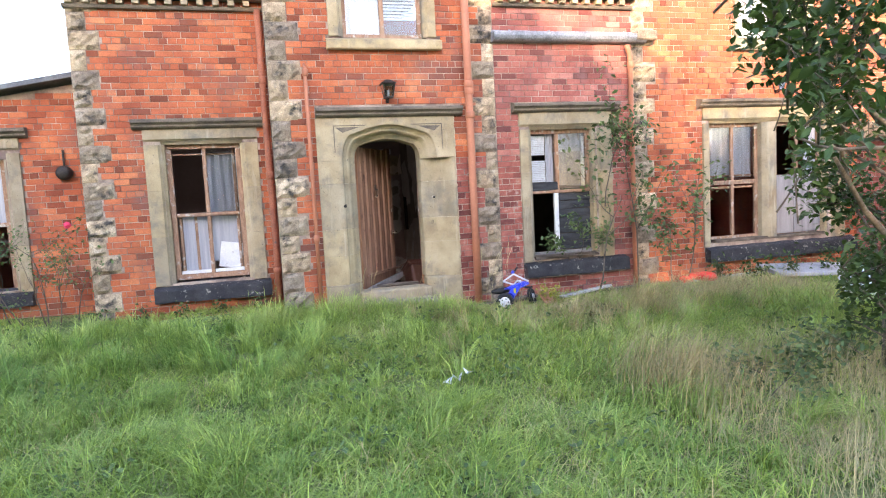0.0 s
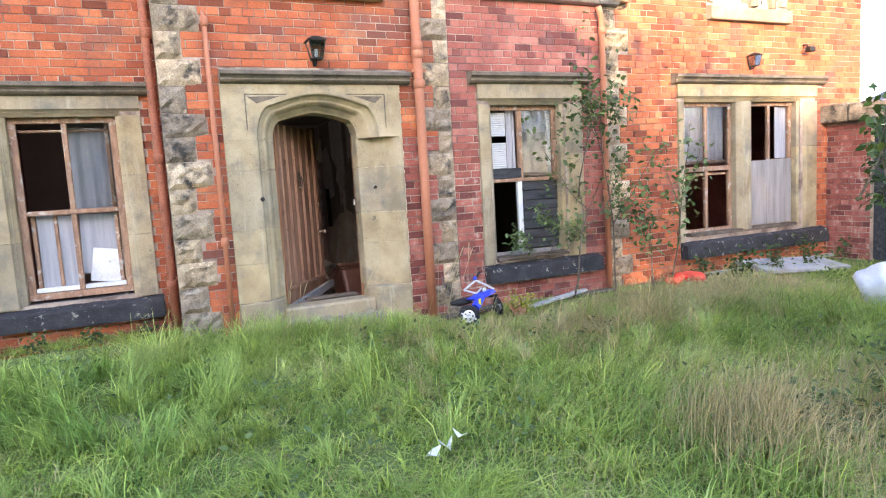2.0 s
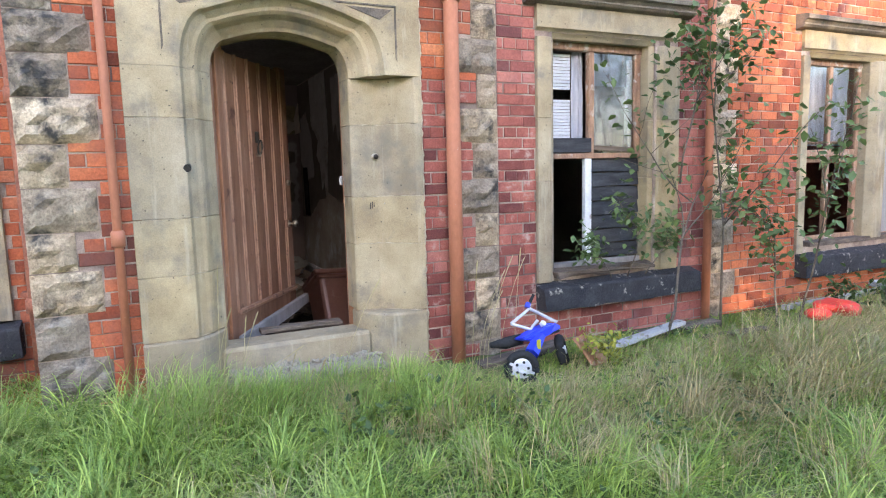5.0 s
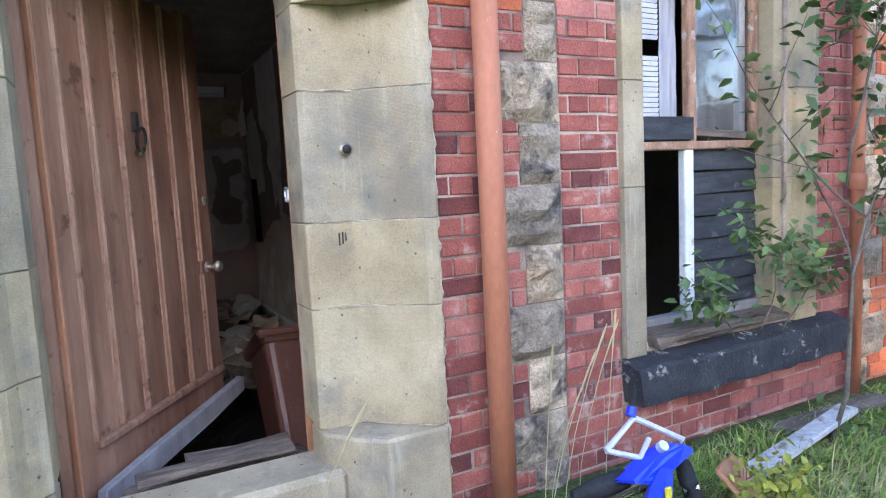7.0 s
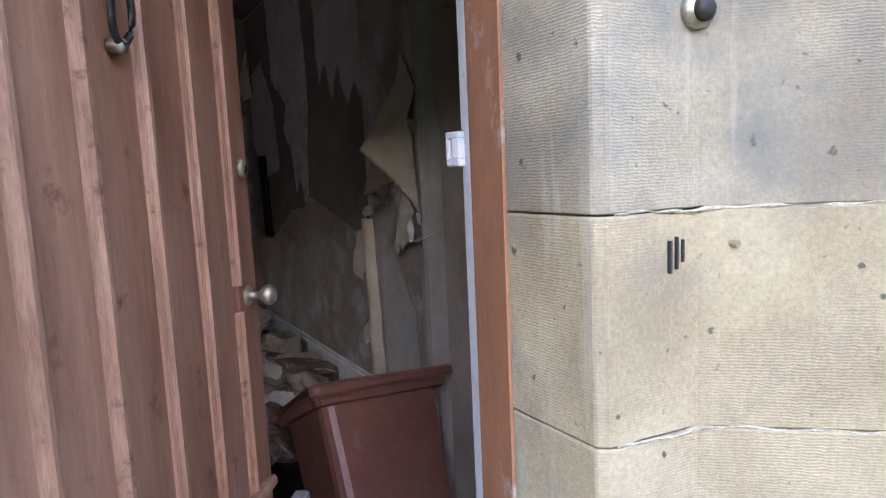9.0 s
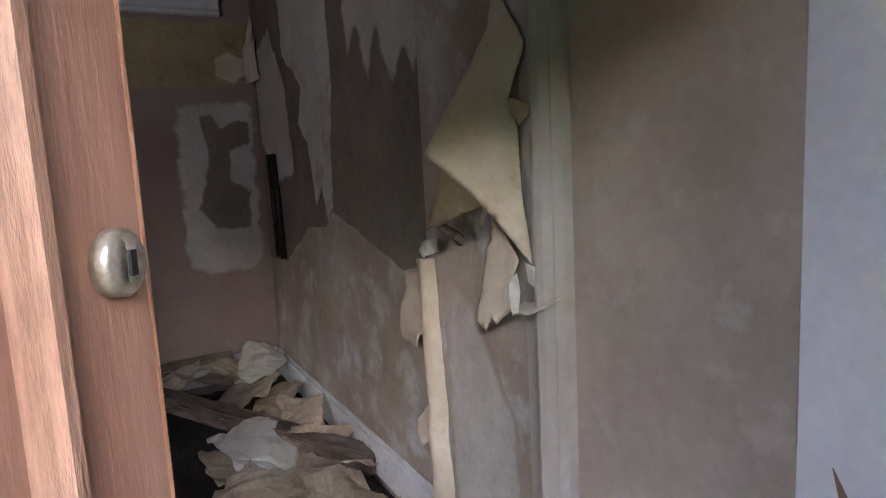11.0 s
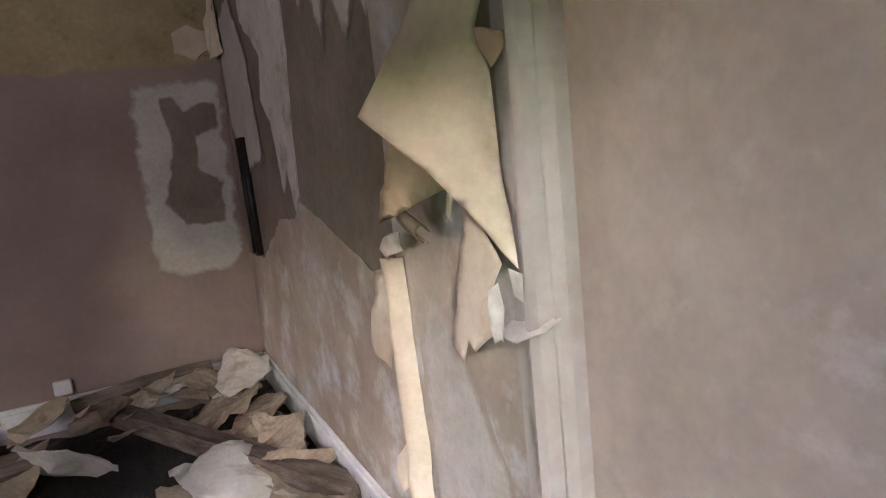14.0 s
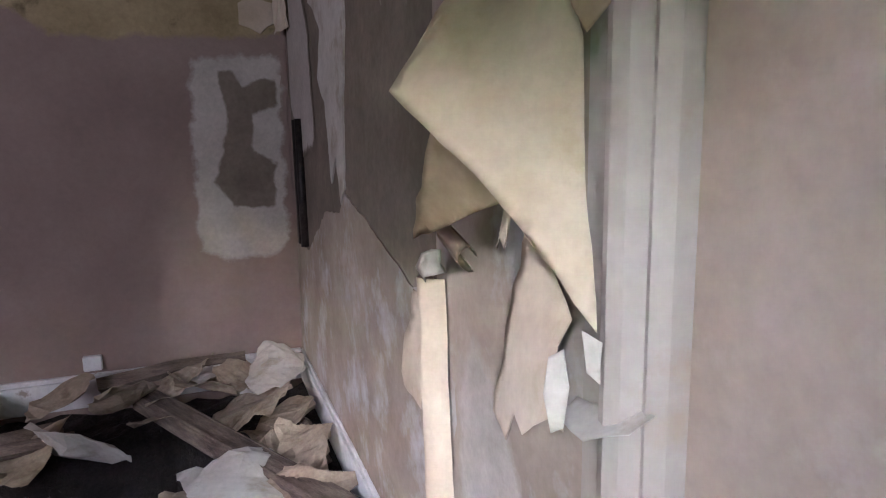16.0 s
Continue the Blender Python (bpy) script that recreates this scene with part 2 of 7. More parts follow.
# near-black base colour carries the deep shade of the floor hole
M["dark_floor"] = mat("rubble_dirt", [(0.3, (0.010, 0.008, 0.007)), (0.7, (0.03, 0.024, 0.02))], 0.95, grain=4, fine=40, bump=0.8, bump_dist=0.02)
M["rotten"] = mat("rotten_timber", [(0.3, (0.06, 0.045, 0.035)), (0.7, (0.20, 0.155, 0.12))], 0.9, grain=5, fine=50, stretch=(1, 5, 5), bump=0.7, local=True)


# ---------------------------------------------------------------- building helpers
def mesh_ob(name, verts, faces, material, parent=None, smooth=False, label="", kind="", category="", group=""):
    me = bpy.data.meshes.new(name)
    me.from_pydata([tuple(v) for v in verts], [], faces)
    me.validate()
    me.update()
    if smooth:
        me.shade_smooth()
    for m in (material if isinstance(material, (list, tuple)) else [material]):
        me.materials.append(M[m] if isinstance(m, str) else m)
    ob = new(name, me)
    if parent:
        ob.parent = parent
    return tagged(ob, label, category, group, kind)


def part(name, bm, material, parent=None, label="", smooth=False):
    me = bpy.data.meshes.new(name)
    bmesh.ops.recalc_face_normals(bm, faces=bm.faces)
    bm.to_mesh(me)
    bm.free()
    if smooth:
        me.shade_smooth()
    me.materials.append(M[material] if isinstance(material, str) else material)
    ob = new(name, me)
    if parent:
        ob.parent = parent
    return tagged(ob, label)


def thing(name, label, category, group="", kind=""):
    return tagged(new(name), label, category, group, kind)


BOX_FACES = [(0, 3, 2, 1), (4, 5, 6, 7), (0, 1, 5, 4), (1, 2, 6, 5), (2, 3, 7, 6), (3, 0, 4, 7)]


def box_bm(x0, x1, y0, y1, z0, z1, bevel=0.0, bm=None, segments=1):
    own = bm is None
    bm = bm or bmesh.new()
    vs = [bm.verts.new(p) for p in ((x0, y0, z0), (x1, y0, z0), (x1, y1, z0), (x0, y1, z0), (x0, y0, z1), (x1, y0, z1), (x1, y1, z1), (x0, y1, z1))]
    fs = [bm.faces.new([vs[i] for i in f]) for f in BOX_FACES]
    if bevel:
        es = list({e for f in fs for e in f.edges})
        bmesh.ops.bevel(bm, geom=es, offset=bevel, segments=segments, affect="EDGES", profile=0.5)
    return bm


def boxes_mesh(boxes):
    verts, faces = [], []
    for x0, x1, y0, y1, z0, z1 in boxes:
        n = len(verts)
        verts += [(x0, y0, z0), (x1, y0, z0), (x1, y1, z0), (x0, y1, z0), (x0, y0, z1), (x1, y0, z1), (x1, y1, z1), (x0, y1, z1)]
        faces += [tuple(n + i for i in f) for f in BOX_FACES]
    return verts, faces


def prism_bm(plan, z0, z1, bevel=0.0):
    """An upright prism on a plan outline (x, y)."""
    bm = bmesh.new()
    lo = [bm.verts.new((x, y, z0)) for x, y in plan]
    hi = [bm.verts.new((x, y, z1)) for x, y in plan]
    bm.faces.new(lo[::-1])
    bm.faces.new(hi)
    for i in range(len(plan)):
        j = (i + 1) % len(plan)
        bm.faces.new((lo[i], lo[j], hi[j], hi[i]))
    bmesh.ops.recalc_face_normals(bm, faces=bm.faces)
    if bevel:
        bmesh.ops.bevel(bm, geom=[e for e in bm.edges if e.calc_face_angle(0) > 0.5], offset=bevel, segments=1, affect="EDGES")
    return bm


def run_bm(profile, x0, x1):
    """A moulding along x: profile of (y, z)."""
    bm = bmesh.new()
    a = [bm.verts.new((x0, y, z)) for y, z in profile]
    b = [bm.verts.new((x1, y, z)) for y, z in profile]
    bm.faces.new(a)
    bm.faces.new(b[::-1])
    for i in range(len(profile)):
        j = (i + 1) % len(profile)
        bm.faces.new((a[i], b[i], b[j], a[j]))
    return bm


def tube_bm(points, radius, sides=10, bm=None, radii=None):
    """A round bar through points."""
    bm = bm or bmesh.new()
    pts = [Vector(p) for p in points]
    rings = []
    for i, p in enumerate(pts):
        d = (pts[min(i + 1, len(pts) - 1)] - pts[max(i - 1, 0)]).normalized()
        up = Vector((0, 0, 1)) if abs(d.z) < 0.9 else Vector((1, 0, 0))
        u = d.cross(up).normalized()
        v = d.cross(u)
        r = radii[i] if radii else radius
        rings.append([bm.verts.new(p + (u * math.cos(a) + v * math.sin(a)) * r) for a in (2 * math.pi * k / sides for k in range(sides))])
    for a, b in zip(rings, rings[1:]):
        for k in range(sides):
            bm.faces.new((a[k], a[(k + 1) % sides], b[(k + 1) % sides], b[k]))
    bm.faces.new(rings[0][::-1])
    bm.faces.new(rings[-1])
    return bm


def roughen(bm, amount, scale, seed=0, face_only=None):
    for v in bm.verts:
        if face_only is None or face_only(v.co):
            v.co += noise.noise_vector(v.co * scale + Vector((seed, seed * 2.1, 0))) * amount


def wall_cells(x0, x1, z0, z1, holes):
    """Rectangles that fill x0..x1, z0..z1 but for the holes (hx0, hx1, hz0, hz1)."""
    xs = sorted({x0, x1, *[min(max(v, x0), x1) for h in holes for v in h[:2]]})
    out = []
    for a, b in zip(xs, xs[1:]):
        spans = sorted((max(h[2], z0), min(h[3], z1)) for h in holes if h[0] < (a + b) / 2 < h[1])
        z = z0
        for lo, hi in spans:
            if lo > z:
                out.append((a, b, z, lo))
            z = max(z, hi)
        if z < z1:
            out.append((a, b, z, z1))
    return out


# ---------------------------------------------------------------- the plan, in metres
F = 8.72          # face of the entrance bay and of the right-hand front
L = 9.35          # face of the recessed bay left of it
COURSE, BRICK = 0.084, 0.228
OPEN_DOOR = (1.00, 2.655, -0.1, 2.56)
OPEN_LW = (-1.25, -0.27, 0.50, 2.37)
OPEN_CW = (3.86, 4.86, 0.50, 2.38)
OPEN_RW = (6.97, 9.28, 0.50, 2.40)
OPEN_UP = (1.19, 2.30, 3.68, 5.0)
OPEN_UPR = (7.56, 8.75, 3.78, 5.0)
TOP_L, TOP_C, TOP_T = 4.45, 4.45, 5.6


def ground_z(x, y):
    rise = min(max((y - 5.2) / 3.0, 0.0), 1.0)
    rise = rise * rise * (3 - 2 * rise)
    return -0.15 + (0.05 + 0.17 * min(max((1.6 - x) / 2.0, 0.0), 1.0)) * rise + 0.03 * noise.noise((x * 0.45, y * 0.45, 0.3)) + 0.012 * noise.noise((x * 1.9, y * 1.9, 1.3))


# ---------------------------------------------------------------- the large structure
def ground_sheet():
    xs = np.concatenate([np.array([-300, -120, -60, -30, -18]), np.arange(-12, 16.01, 0.4), np.array([22, 32, 60, 120, 300])])
    ys = np.concatenate([np.array([-300, -120, -60, -30, -16]), np.arange(-8, 8.71, 0.4), np.array([8.8, 8.84, 9.45, 10.5, 15.0, 15.1, 20, 40, 100, 300])])
    verts, faces = [], []
    for y in ys:
        for x in xs:
            inside = (y > 8.82 and 0.3 < x < 10.6 or y > 9.44 and -2.2 < x < 10.6) and y < 15.05
            verts.append((x, y, -1.3 if inside else ground_z(x, y)))
    n = len(xs)
    for j in range(len(ys) - 1):
        for i in range(n - 1):
            faces.append((j * n + i, j * n + i + 1, (j + 1) * n + i + 1, (j + 1) * n + i))
    mesh_ob("ground", verts, faces, "soil", smooth=True, kind="structure", label="uneven grassy ground rising to the house wall", category="ground")


ground_sheet()


def solid_wall(name, label, boxes, material, category="wall"):
    v, f = boxes_mesh(boxes)
    return mesh_ob(name, v, f, material, kind="structure", label=label, category=category)


T = 0.34
M_OFF = 0.006
WALLS = {}


def rough_hole(h):
    """The hole in the brick backing, a little larger than the stone-lined opening."""
    return (h[0] - 0.04, h[1] + 0.04, h[2] - 0.03, h[3] + 0.04)


WALLS["entrance"] = solid_wall("wall_entrance_bay", "red brick wall of the entrance bay with pale mortar joints",
    [(a, b, F + M_OFF, F + T, c, d) for a, b, c, d in wall_cells(0.17, 3.31, -0.4, TOP_T, [OPEN_DOOR, rough_hole(OPEN_UP)])], "mortar")
WALLS["left"] = solid_wall("wall_left_bay", "orange brick wall of the recessed bay",
    [(a, b, L + M_OFF, L + T, c, d) for a, b, c, d in wall_cells(-2.28, 0.17, -0.4, TOP_L, [rough_hole(OPEN_LW)])], "mortar")
WALLS["centre"] = solid_wall("wall_centre", "dark red brick wall with recessed joints",
    [(a, b, F + M_OFF, F + T, c, d) for a, b, c, d in wall_cells(3.31, 5.55, -0.4, TOP_C, [rough_hole(OPEN_CW)])], "mortar")
WALLS["right"] = solid_wall("wall_right_wing", "orange brick wall of the right wing",
    [(a, b, F + M_OFF, F + T, c, d) for a, b, c, d in wall_cells(5.55, 10.75, -0.4, TOP_T, [rough_hole(OPEN_RW), rough_hole(OPEN_UPR)])], "mortar")
# return walls of the bay and the outer shell of the house
solid_wall("wall_bay_return", "brick side wall of the entrance bay", [(0.182, 0.5, F + T, L, -0.4, TOP_T), (0.182, 0.5, L, L + 5, TOP_L, TOP_T)], "brick_red")
solid_wall("wall_gable_left", "brick end wall of the house", [(-2.27, -1.95, L + T, 14.9, -1.3, TOP_L)], "brick_red")
solid_wall("wall_gable_right", "brick end wall of the right wing", [(10.42, 10.74, F + T, 14.9, -1.3, TOP_T)], "brick_red")
solid_wall("wall_back", "brick back wall of the house", [(-2.27, 10.74, 14.9, 15.2, -1.3, TOP_T)], "brick_red")

# inside: the hall and the rooms beside it
HALL_X, HALL_Y, CEIL = 3.08, 14.4, 2.72
solid_wall("wall_hall_right", "hall wall with peeling paper", [(HALL_X, HALL_X + 0.16, F + T, 14.9, -1.3, CEIL)], "plaster_tan")
solid_wall("wall_hall_back", "mauve brown wall at the end of the hall", [(-1.95, HALL_X, HALL_Y, HALL_Y + 0.14, -1.3, CEIL)], "plaster_mauve")
solid_wall("wall_hall_left", "stained wall on the hinge side of the hall", [(0.2, 0.36, F + T, 10.1, -1.3, CEIL)], "plaster_mauve")
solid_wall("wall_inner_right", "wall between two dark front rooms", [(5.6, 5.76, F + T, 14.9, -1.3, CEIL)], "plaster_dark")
solid_wall("ceiling", "dirty plaster ceiling over the ground floor", [(0.36, 10.42, F + T, 14.9, CEIL, CEIL + 0.2), (-1.95, 0.36, L + T, 14.9, CEIL, CEIL + 0.2)], "ceiling", "ceiling")
solid_wall("floor_rooms", "floor of the front rooms, its shade put in as near-black colour", [(3.21, 10.42, F + T, 14.9, -0.2, 0.02), (-1.95, 0.2, L + T, 11.6, -0.2, -0.02)], "dark_floor", "floor")
solid_wall("floor_void", "rubble under the collapsed hall floor, coloured near-black for deep shade", [(-1.95, HALL_X, L + T, HALL_Y, -1.15, -0.95), (0.2, HALL_X, F + T, L + T, -1.15, -0.95)], "dark_floor", "floor")
solid_wall("roof_deck", "timber deck below the slates", [(-2.27, 0.17, L, 15.2, TOP_L, TOP_L + 0.1), (3.31, 5.55, F, 15.2, TOP_C, TOP_C + 0.1), (0.17, 3.31, F, 15.2, TOP_T, TOP_T + 0.1), (5.55, 10.75, F, 15.2, TOP_T, TOP_T + 0.1)], "slate", "roof")


def pitched_roof(name, x0, x1, y0, y1, z, rise):
    o = 0.25
    ym = (y0 + y1) / 2
    v = [(x0 - o, y0 - o, z), (x1 + o, y0 - o, z), (x1 + o, y1 + o, z), (x0 - o, y1 + o, z), (x0 - o, ym, z + rise), (x1 + o, ym, z + rise)]
    v += [(a, b, c + 0.08) for a, b, c in v]
    f = [(0, 3, 2, 1), (6, 7, 11, 10), (8, 9, 10, 11), (6, 10, 9), (7, 8, 11), (0, 1, 7, 6), (2, 3, 9, 8), (1, 2, 8, 7), (3, 0, 6, 9)]
    mesh_ob(name, v, f, "slate", kind="structure", label="grey slate roof over the house", category="roof")


pitched_roof("roof_left", -2.28, 0.1, L, 15.2, TOP_L + 0.12, 2.0)
pitched_roof("roof_entrance", 0.17, 3.31, F, 15.2, TOP_T + 0.12, 2.0)
pitched_roof("roof_right", 5.55, 10.75, F, 15.2, TOP_T + 0.12, 2.2)

# low wing beyond the recessed bay
WING = 10.1
WALLS["wing"] = solid_wall("wall_low_wing", "orange brick wall of the low side wing", [(a, b, WING + M_OFF, WING + 0.3, c, d) for a, b, c, d in wall_cells(-7.5, -1.95, -0.4, 2.3, [(-4.59, -3.38, 0.47, 2.3)])], "mortar")
mesh_ob("wall_low_wing_top", [(x, y, z) for y in (WING + M_OFF, WING + 0.3) for x, z in ((-7.5, 2.3), (-1.95, 2.3), (-1.95, 3.40), (-7.5, 2.42))], [(0, 1, 2, 3), (7, 6, 5, 4), (0, 4, 5, 1), (1, 5, 6, 2), (2, 6, 7, 3), (3, 7, 4, 0)], "mortar", kind="structure", label="brick top of the low side wing", category="wall")
solid_wall("wall_low_wing_back", "brick back of the low side wing", [(-7.5, -7.2, WING + 0.3, 14.0, -0.4, 2.4), (-7.2, -2.27, 13.7, 14.0, -0.4, 2.4)], "brick_red")
mesh_ob("roof_low_wing", [(x, y, z) for z0 in (0.0, 0.07) for x, y, z in ((-7.7, WING - 0.2, 2.38 + z0), (-2.29, WING - 0.2, 3.40 + z0), (-2.29, 14.2, 3.6 + z0), (-7.7, 14.2, 2.6 + z0))],
    BOX_FACES, "slate", kind="structure", label="low grey roof of the side wing", category="roof")


# ---------------------------------------------------------------- dressed stone round the openings
def stone_run(parent, plan, joints, gap=0.0015, name="stone"):
    for a, b in zip(joints, joints[1:]):
        part(name, prism_bm(plan, a + gap, b - gap, 0.003), "stone", parent)


def hood(name, x0, x1, z, y, parent):
    """A moulded drip stone: fillet, hollow and roll, with returned ends."""
    prof = [(0.05, 0.125), (-0.105, 0.105), (-0.12, 0.095), (-0.12, 0.068), (-0.095, 0.06), (-0.078, 0.042), (-0.088, 0.028), (-0.07, 0.012), (-0.03, 0.0), (0.05, 0.0)]
    prof = [(y + 1.1 * a, z + 1.25 * b) for a, b in prof]
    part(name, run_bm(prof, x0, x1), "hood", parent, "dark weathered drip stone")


def window_dressing(name, op, outer, y, joints, label, lights=(), sill=None, hood_x=None, top=None, hood_at=None):
    root = thing(name, label, "window", kind="structure")
    x0, x1, z0, z1 = op
    ox0, ox1 = outer
    front, rev, deep = y - 0.03, y + 0.10, y + 0.21
    c = 0.07
    left = [(ox0, y + 0.06), (ox0, front), (x0 - c, front), (x0 - c * 0.85, front + 0.02), (x0 - 0.02, front + 0.06), (x0, front + 0.075), (x0, rev), (x0, deep), (ox0, deep)]
    right = [(x1 + (x0 - px) * (ox1 - x1) / (x0 - ox0), py) for px, py in left]
    stone_run(root, left, joints)
    stone_run(root, right, joints)
    for a, b in lights:
        mull = [(a, deep), (a, front + 0.075), (a + 0.06, front + 0.01), (a + 0.075, front), (b - 0.075, front), (b - 0.06, front + 0.01), (b, front + 0.075), (b, deep)]
        part("mullion", prism_bm(mull, z0, z1, 0.004), "stone", root)
    prof = [(y + 0.06, top), (front, top), (front, z1 + c), (front + 0.02, z1 + c * 0.85), (front + 0.06, z1 + 0.02), (front + 0.075, z1), (deep, z1), (deep, top)]
    part("lintel", run_bm(prof, ox0, ox1), "stone", root)
    if hood_x:
        hood("drip_stone", *hood_x, hood_at or top, y, root)
    if sill:
        a, b, lo, hi = sill
        bm = bmesh.new()
        n = 14
        rows = [(y - 0.12, lo), (y - 0.125, lo + 0.03), (y - 0.125, hi - 0.05), (y - 0.115, hi - 0.03), (y + 0.2, hi + 0.05), (y + 0.2, lo)]
        rings = [[bm.verts.new((a + (b - a) * i / n, py, pz)) for py, pz in rows] for i in range(n + 1)]
        for p, q in zip(rings, rings[1:]):
            for k in range(6):
                bm.faces.new((p[k], q[k], q[(k + 1) % 6], p[(k + 1) % 6]))
        bm.faces.new(rings[0])
        bm.faces.new(rings[-1][::-1])
        roughen(bm, 0.02, 7, a, lambda co: co.y < y)
        part("sill", bm, "sill", root, "black painted stone sill with chipped edges")
    return root


WIN_L = window_dressing("window_1", OPEN_LW, (-1.50, -0.03), L, [0.45, 1.12, 1.75, 2.37], "tall sash window in a buff stone surround", sill=(-1.52, 0.02, 0.22, 0.44), hood_x=(-1.62, 0.06), top=2.57)
WIN_C = window_dressing("window_2", OPEN_CW, (3.66, 5.16), F, [0.42, 1.25, 1.75, 2.38], "broken window half boarded with black planks in a stone surround", sill=(3.66, 5.36, 0.20, 0.42), hood_x=(3.55, 5.27), top=2.62)
WIN_R = window_dressing("window_3", OPEN_RW, (6.80, 9.66), F, [0.42, 1.05, 1.7, 2.40], "two-light stone mullioned window with a boarded half", [(7.98, 8.28)], (6.83, 9.82, 0.17, 0.41), (6.7, 9.81), 2.64)
WIN_U = window_dressing("window_4", OPEN_UP, (0.99, 2.47), F, [3.68, 4.3, 5.0], "upper window with a broken blind in a stone surround", top=5.15)
part("sill", run_bm([(F - 0.09, 3.50), (F - 0.1, 3.52), (F - 0.1, 3.62), (F + 0.2, 3.72), (F + 0.2, 3.50)], 0.95, 2.53), "stone", WIN_U)
WIN_UR = window_dressing("window_5", OPEN_UPR, (7.42, 8.98), F, [3.78, 4.3, 5.0], "upper two-light window in a stone surround", [(8.32, 8.46)], top=5.15)
part("sill", run_bm([(F - 0.08, 3.54), (F - 0.09, 3.56), (F - 0.09, 3.72), (F + 0.2, 3.80), (F + 0.2, 3.54)], 7.38, 9.02), "stone", WIN_UR)

# the doorway: jamb stones and a four-centred arch in moulded orders
DC = 1.725
RINGS = [(0.69, 2.515, F - 0.03), (0.665, 2.50, F - 0.025), (0.645, 2.485, F + 0.02), (0.60, 2.45, F + 0.055), (0.575, 2.43, F + 0.06), (0.555, 2.41, F + 0.085), (0.53, 2.385, F + 0.14), (0.49, 2.345, F + 0.185), (0.47, 2.325, F + 0.20), (0.465, 2.32, F + 0.42)]
SPRING = 2.03
DOOR_ROOT = thing("doorway", "buff stone doorway with a moulded four-centred arch", "doorway", kind="structure")
moulded = [(2.66, F + 0.1), (2.66, F - 0.03)] + [(DC + w, y) for w, _, y in RINGS] + [(2.66, F + 0.42)]
plan_l = [(2 * DC - x - 0.06 * (x > 2.6), y) for x, y in moulded]
# the lock-side jamb is cut back to a plain splay below the spring
plan_r = [(2.66, F + 0.1), (2.66, F - 0.03), (2.63, F - 0.03), (2.605, F - 0.018), (2.405, F + 0.16), (2.375, F + 0.182), (2.21, F + 0.20), (2.192, F + 0.215), (2.19, F + 0.42), (2.66, F + 0.42)]
stone_run(DOOR_ROOT, plan_r, [0.33, 0.83, 1.18, 1.70, SPRING])
stone_run(DOOR_ROOT, plan_l, [0.33, 0.74, 1.10, 1.72, SPRING])
for pl in (plan_r, plan_l):
    s = 1 if pl is plan_r else -1
    foot = [(pl[0][0], F + 0.1), (pl[1][0], F - 0.05), (DC + s * 0.66, F - 0.05), (DC + s * 0.57, F + 0.03), (DC + s * 0.47, F + 0.17), (DC + s * 0.465, F + 0.34), (pl[-1][0], F + 0.34)]
    part("stone", prism_bm(foot, -0.3, 0.327, 0.012), "stone", DOOR_ROOT, "worn plinth stone with rounded stops")


def pointing(path, radius, seed):
    """A crumbled line of old mortar smeared over a joint."""
    pts, radii = [], []
    for a, b in zip(path, path[1:]):
        a, b = Vector(a), Vector(b)
        n = max(2, int((b - a).length / 0.018))
        for k in range(n):
            p = a.lerp(b, k / n)
            lump = noise.noise(p * 23 + Vector((seed, 0, 0)))
            pts.append(p + Vector((0.007 * noise.noise(p * 31), 0.003, 0.006 * noise.noise(p * 27 + Vector((4, 0, seed))))))
            radii.append(radius * max(0.25, 0.9 + 1.5 * lump))
    part("pointing", tube_bm(pts, 0, 6, None, radii), "pointing", DOOR_ROOT, "crumbling pale mortar in the joint")


for k, (z, s_, edge) in enumerate([(0.33, 1, 2.66), (0.83, 1, 2.66), (1.18, 1, 2.66), (1.70, 1, 2.66), (0.33, -1, 0.79), (0.74, -1, 0.79), (1.10, -1, 0.79), (1.72, -1, 0.79)]):
    if s_ > 0:
        pointing([(edge, F - 0.027, z), (2.61, F - 0.018, z), (2.40, F + 0.166, z), (2.205, F + 0.203, z)], 0.0035, k)
        continue
    pointing([(edge, F - 0.027, z), (DC + s_ * 0.69, F - 0.027, z), (DC + s_ * 0.645, F + 0.022, z), (DC + s_ * 0.575, F + 0.062, z)], 0.0032, k)
pointing([(2.664, F - 0.018, -0.1), (2.662, F - 0.018, 1.0), (2.664, F - 0.018, 2.55)], 0.010, 9)
pointing([(0.786, F - 0.018, 0.0), (0.788, F - 0.018, 1.2), (0.786, F - 0.018, 2.55)], 0.007, 10)


def arch(w, apex, n=14):
    """Half the arch from the spring to the crown."""
    out, rise, m = [], apex - SPRING, n // 2
    for i in range(m + 1):
        a = i / m * math.pi / 2
        out.append((w * (0.74 + 0.26 * math.cos(a)), SPRING + 0.76 * rise * math.sin(a)))
    for i in range(1, n - m + 1):
        u = 1 - i / (n - m)
        out.append((w * 0.74 * u, SPRING + rise * (0.76 + 0.24 * (1 - u ** 1.7))))
    return out


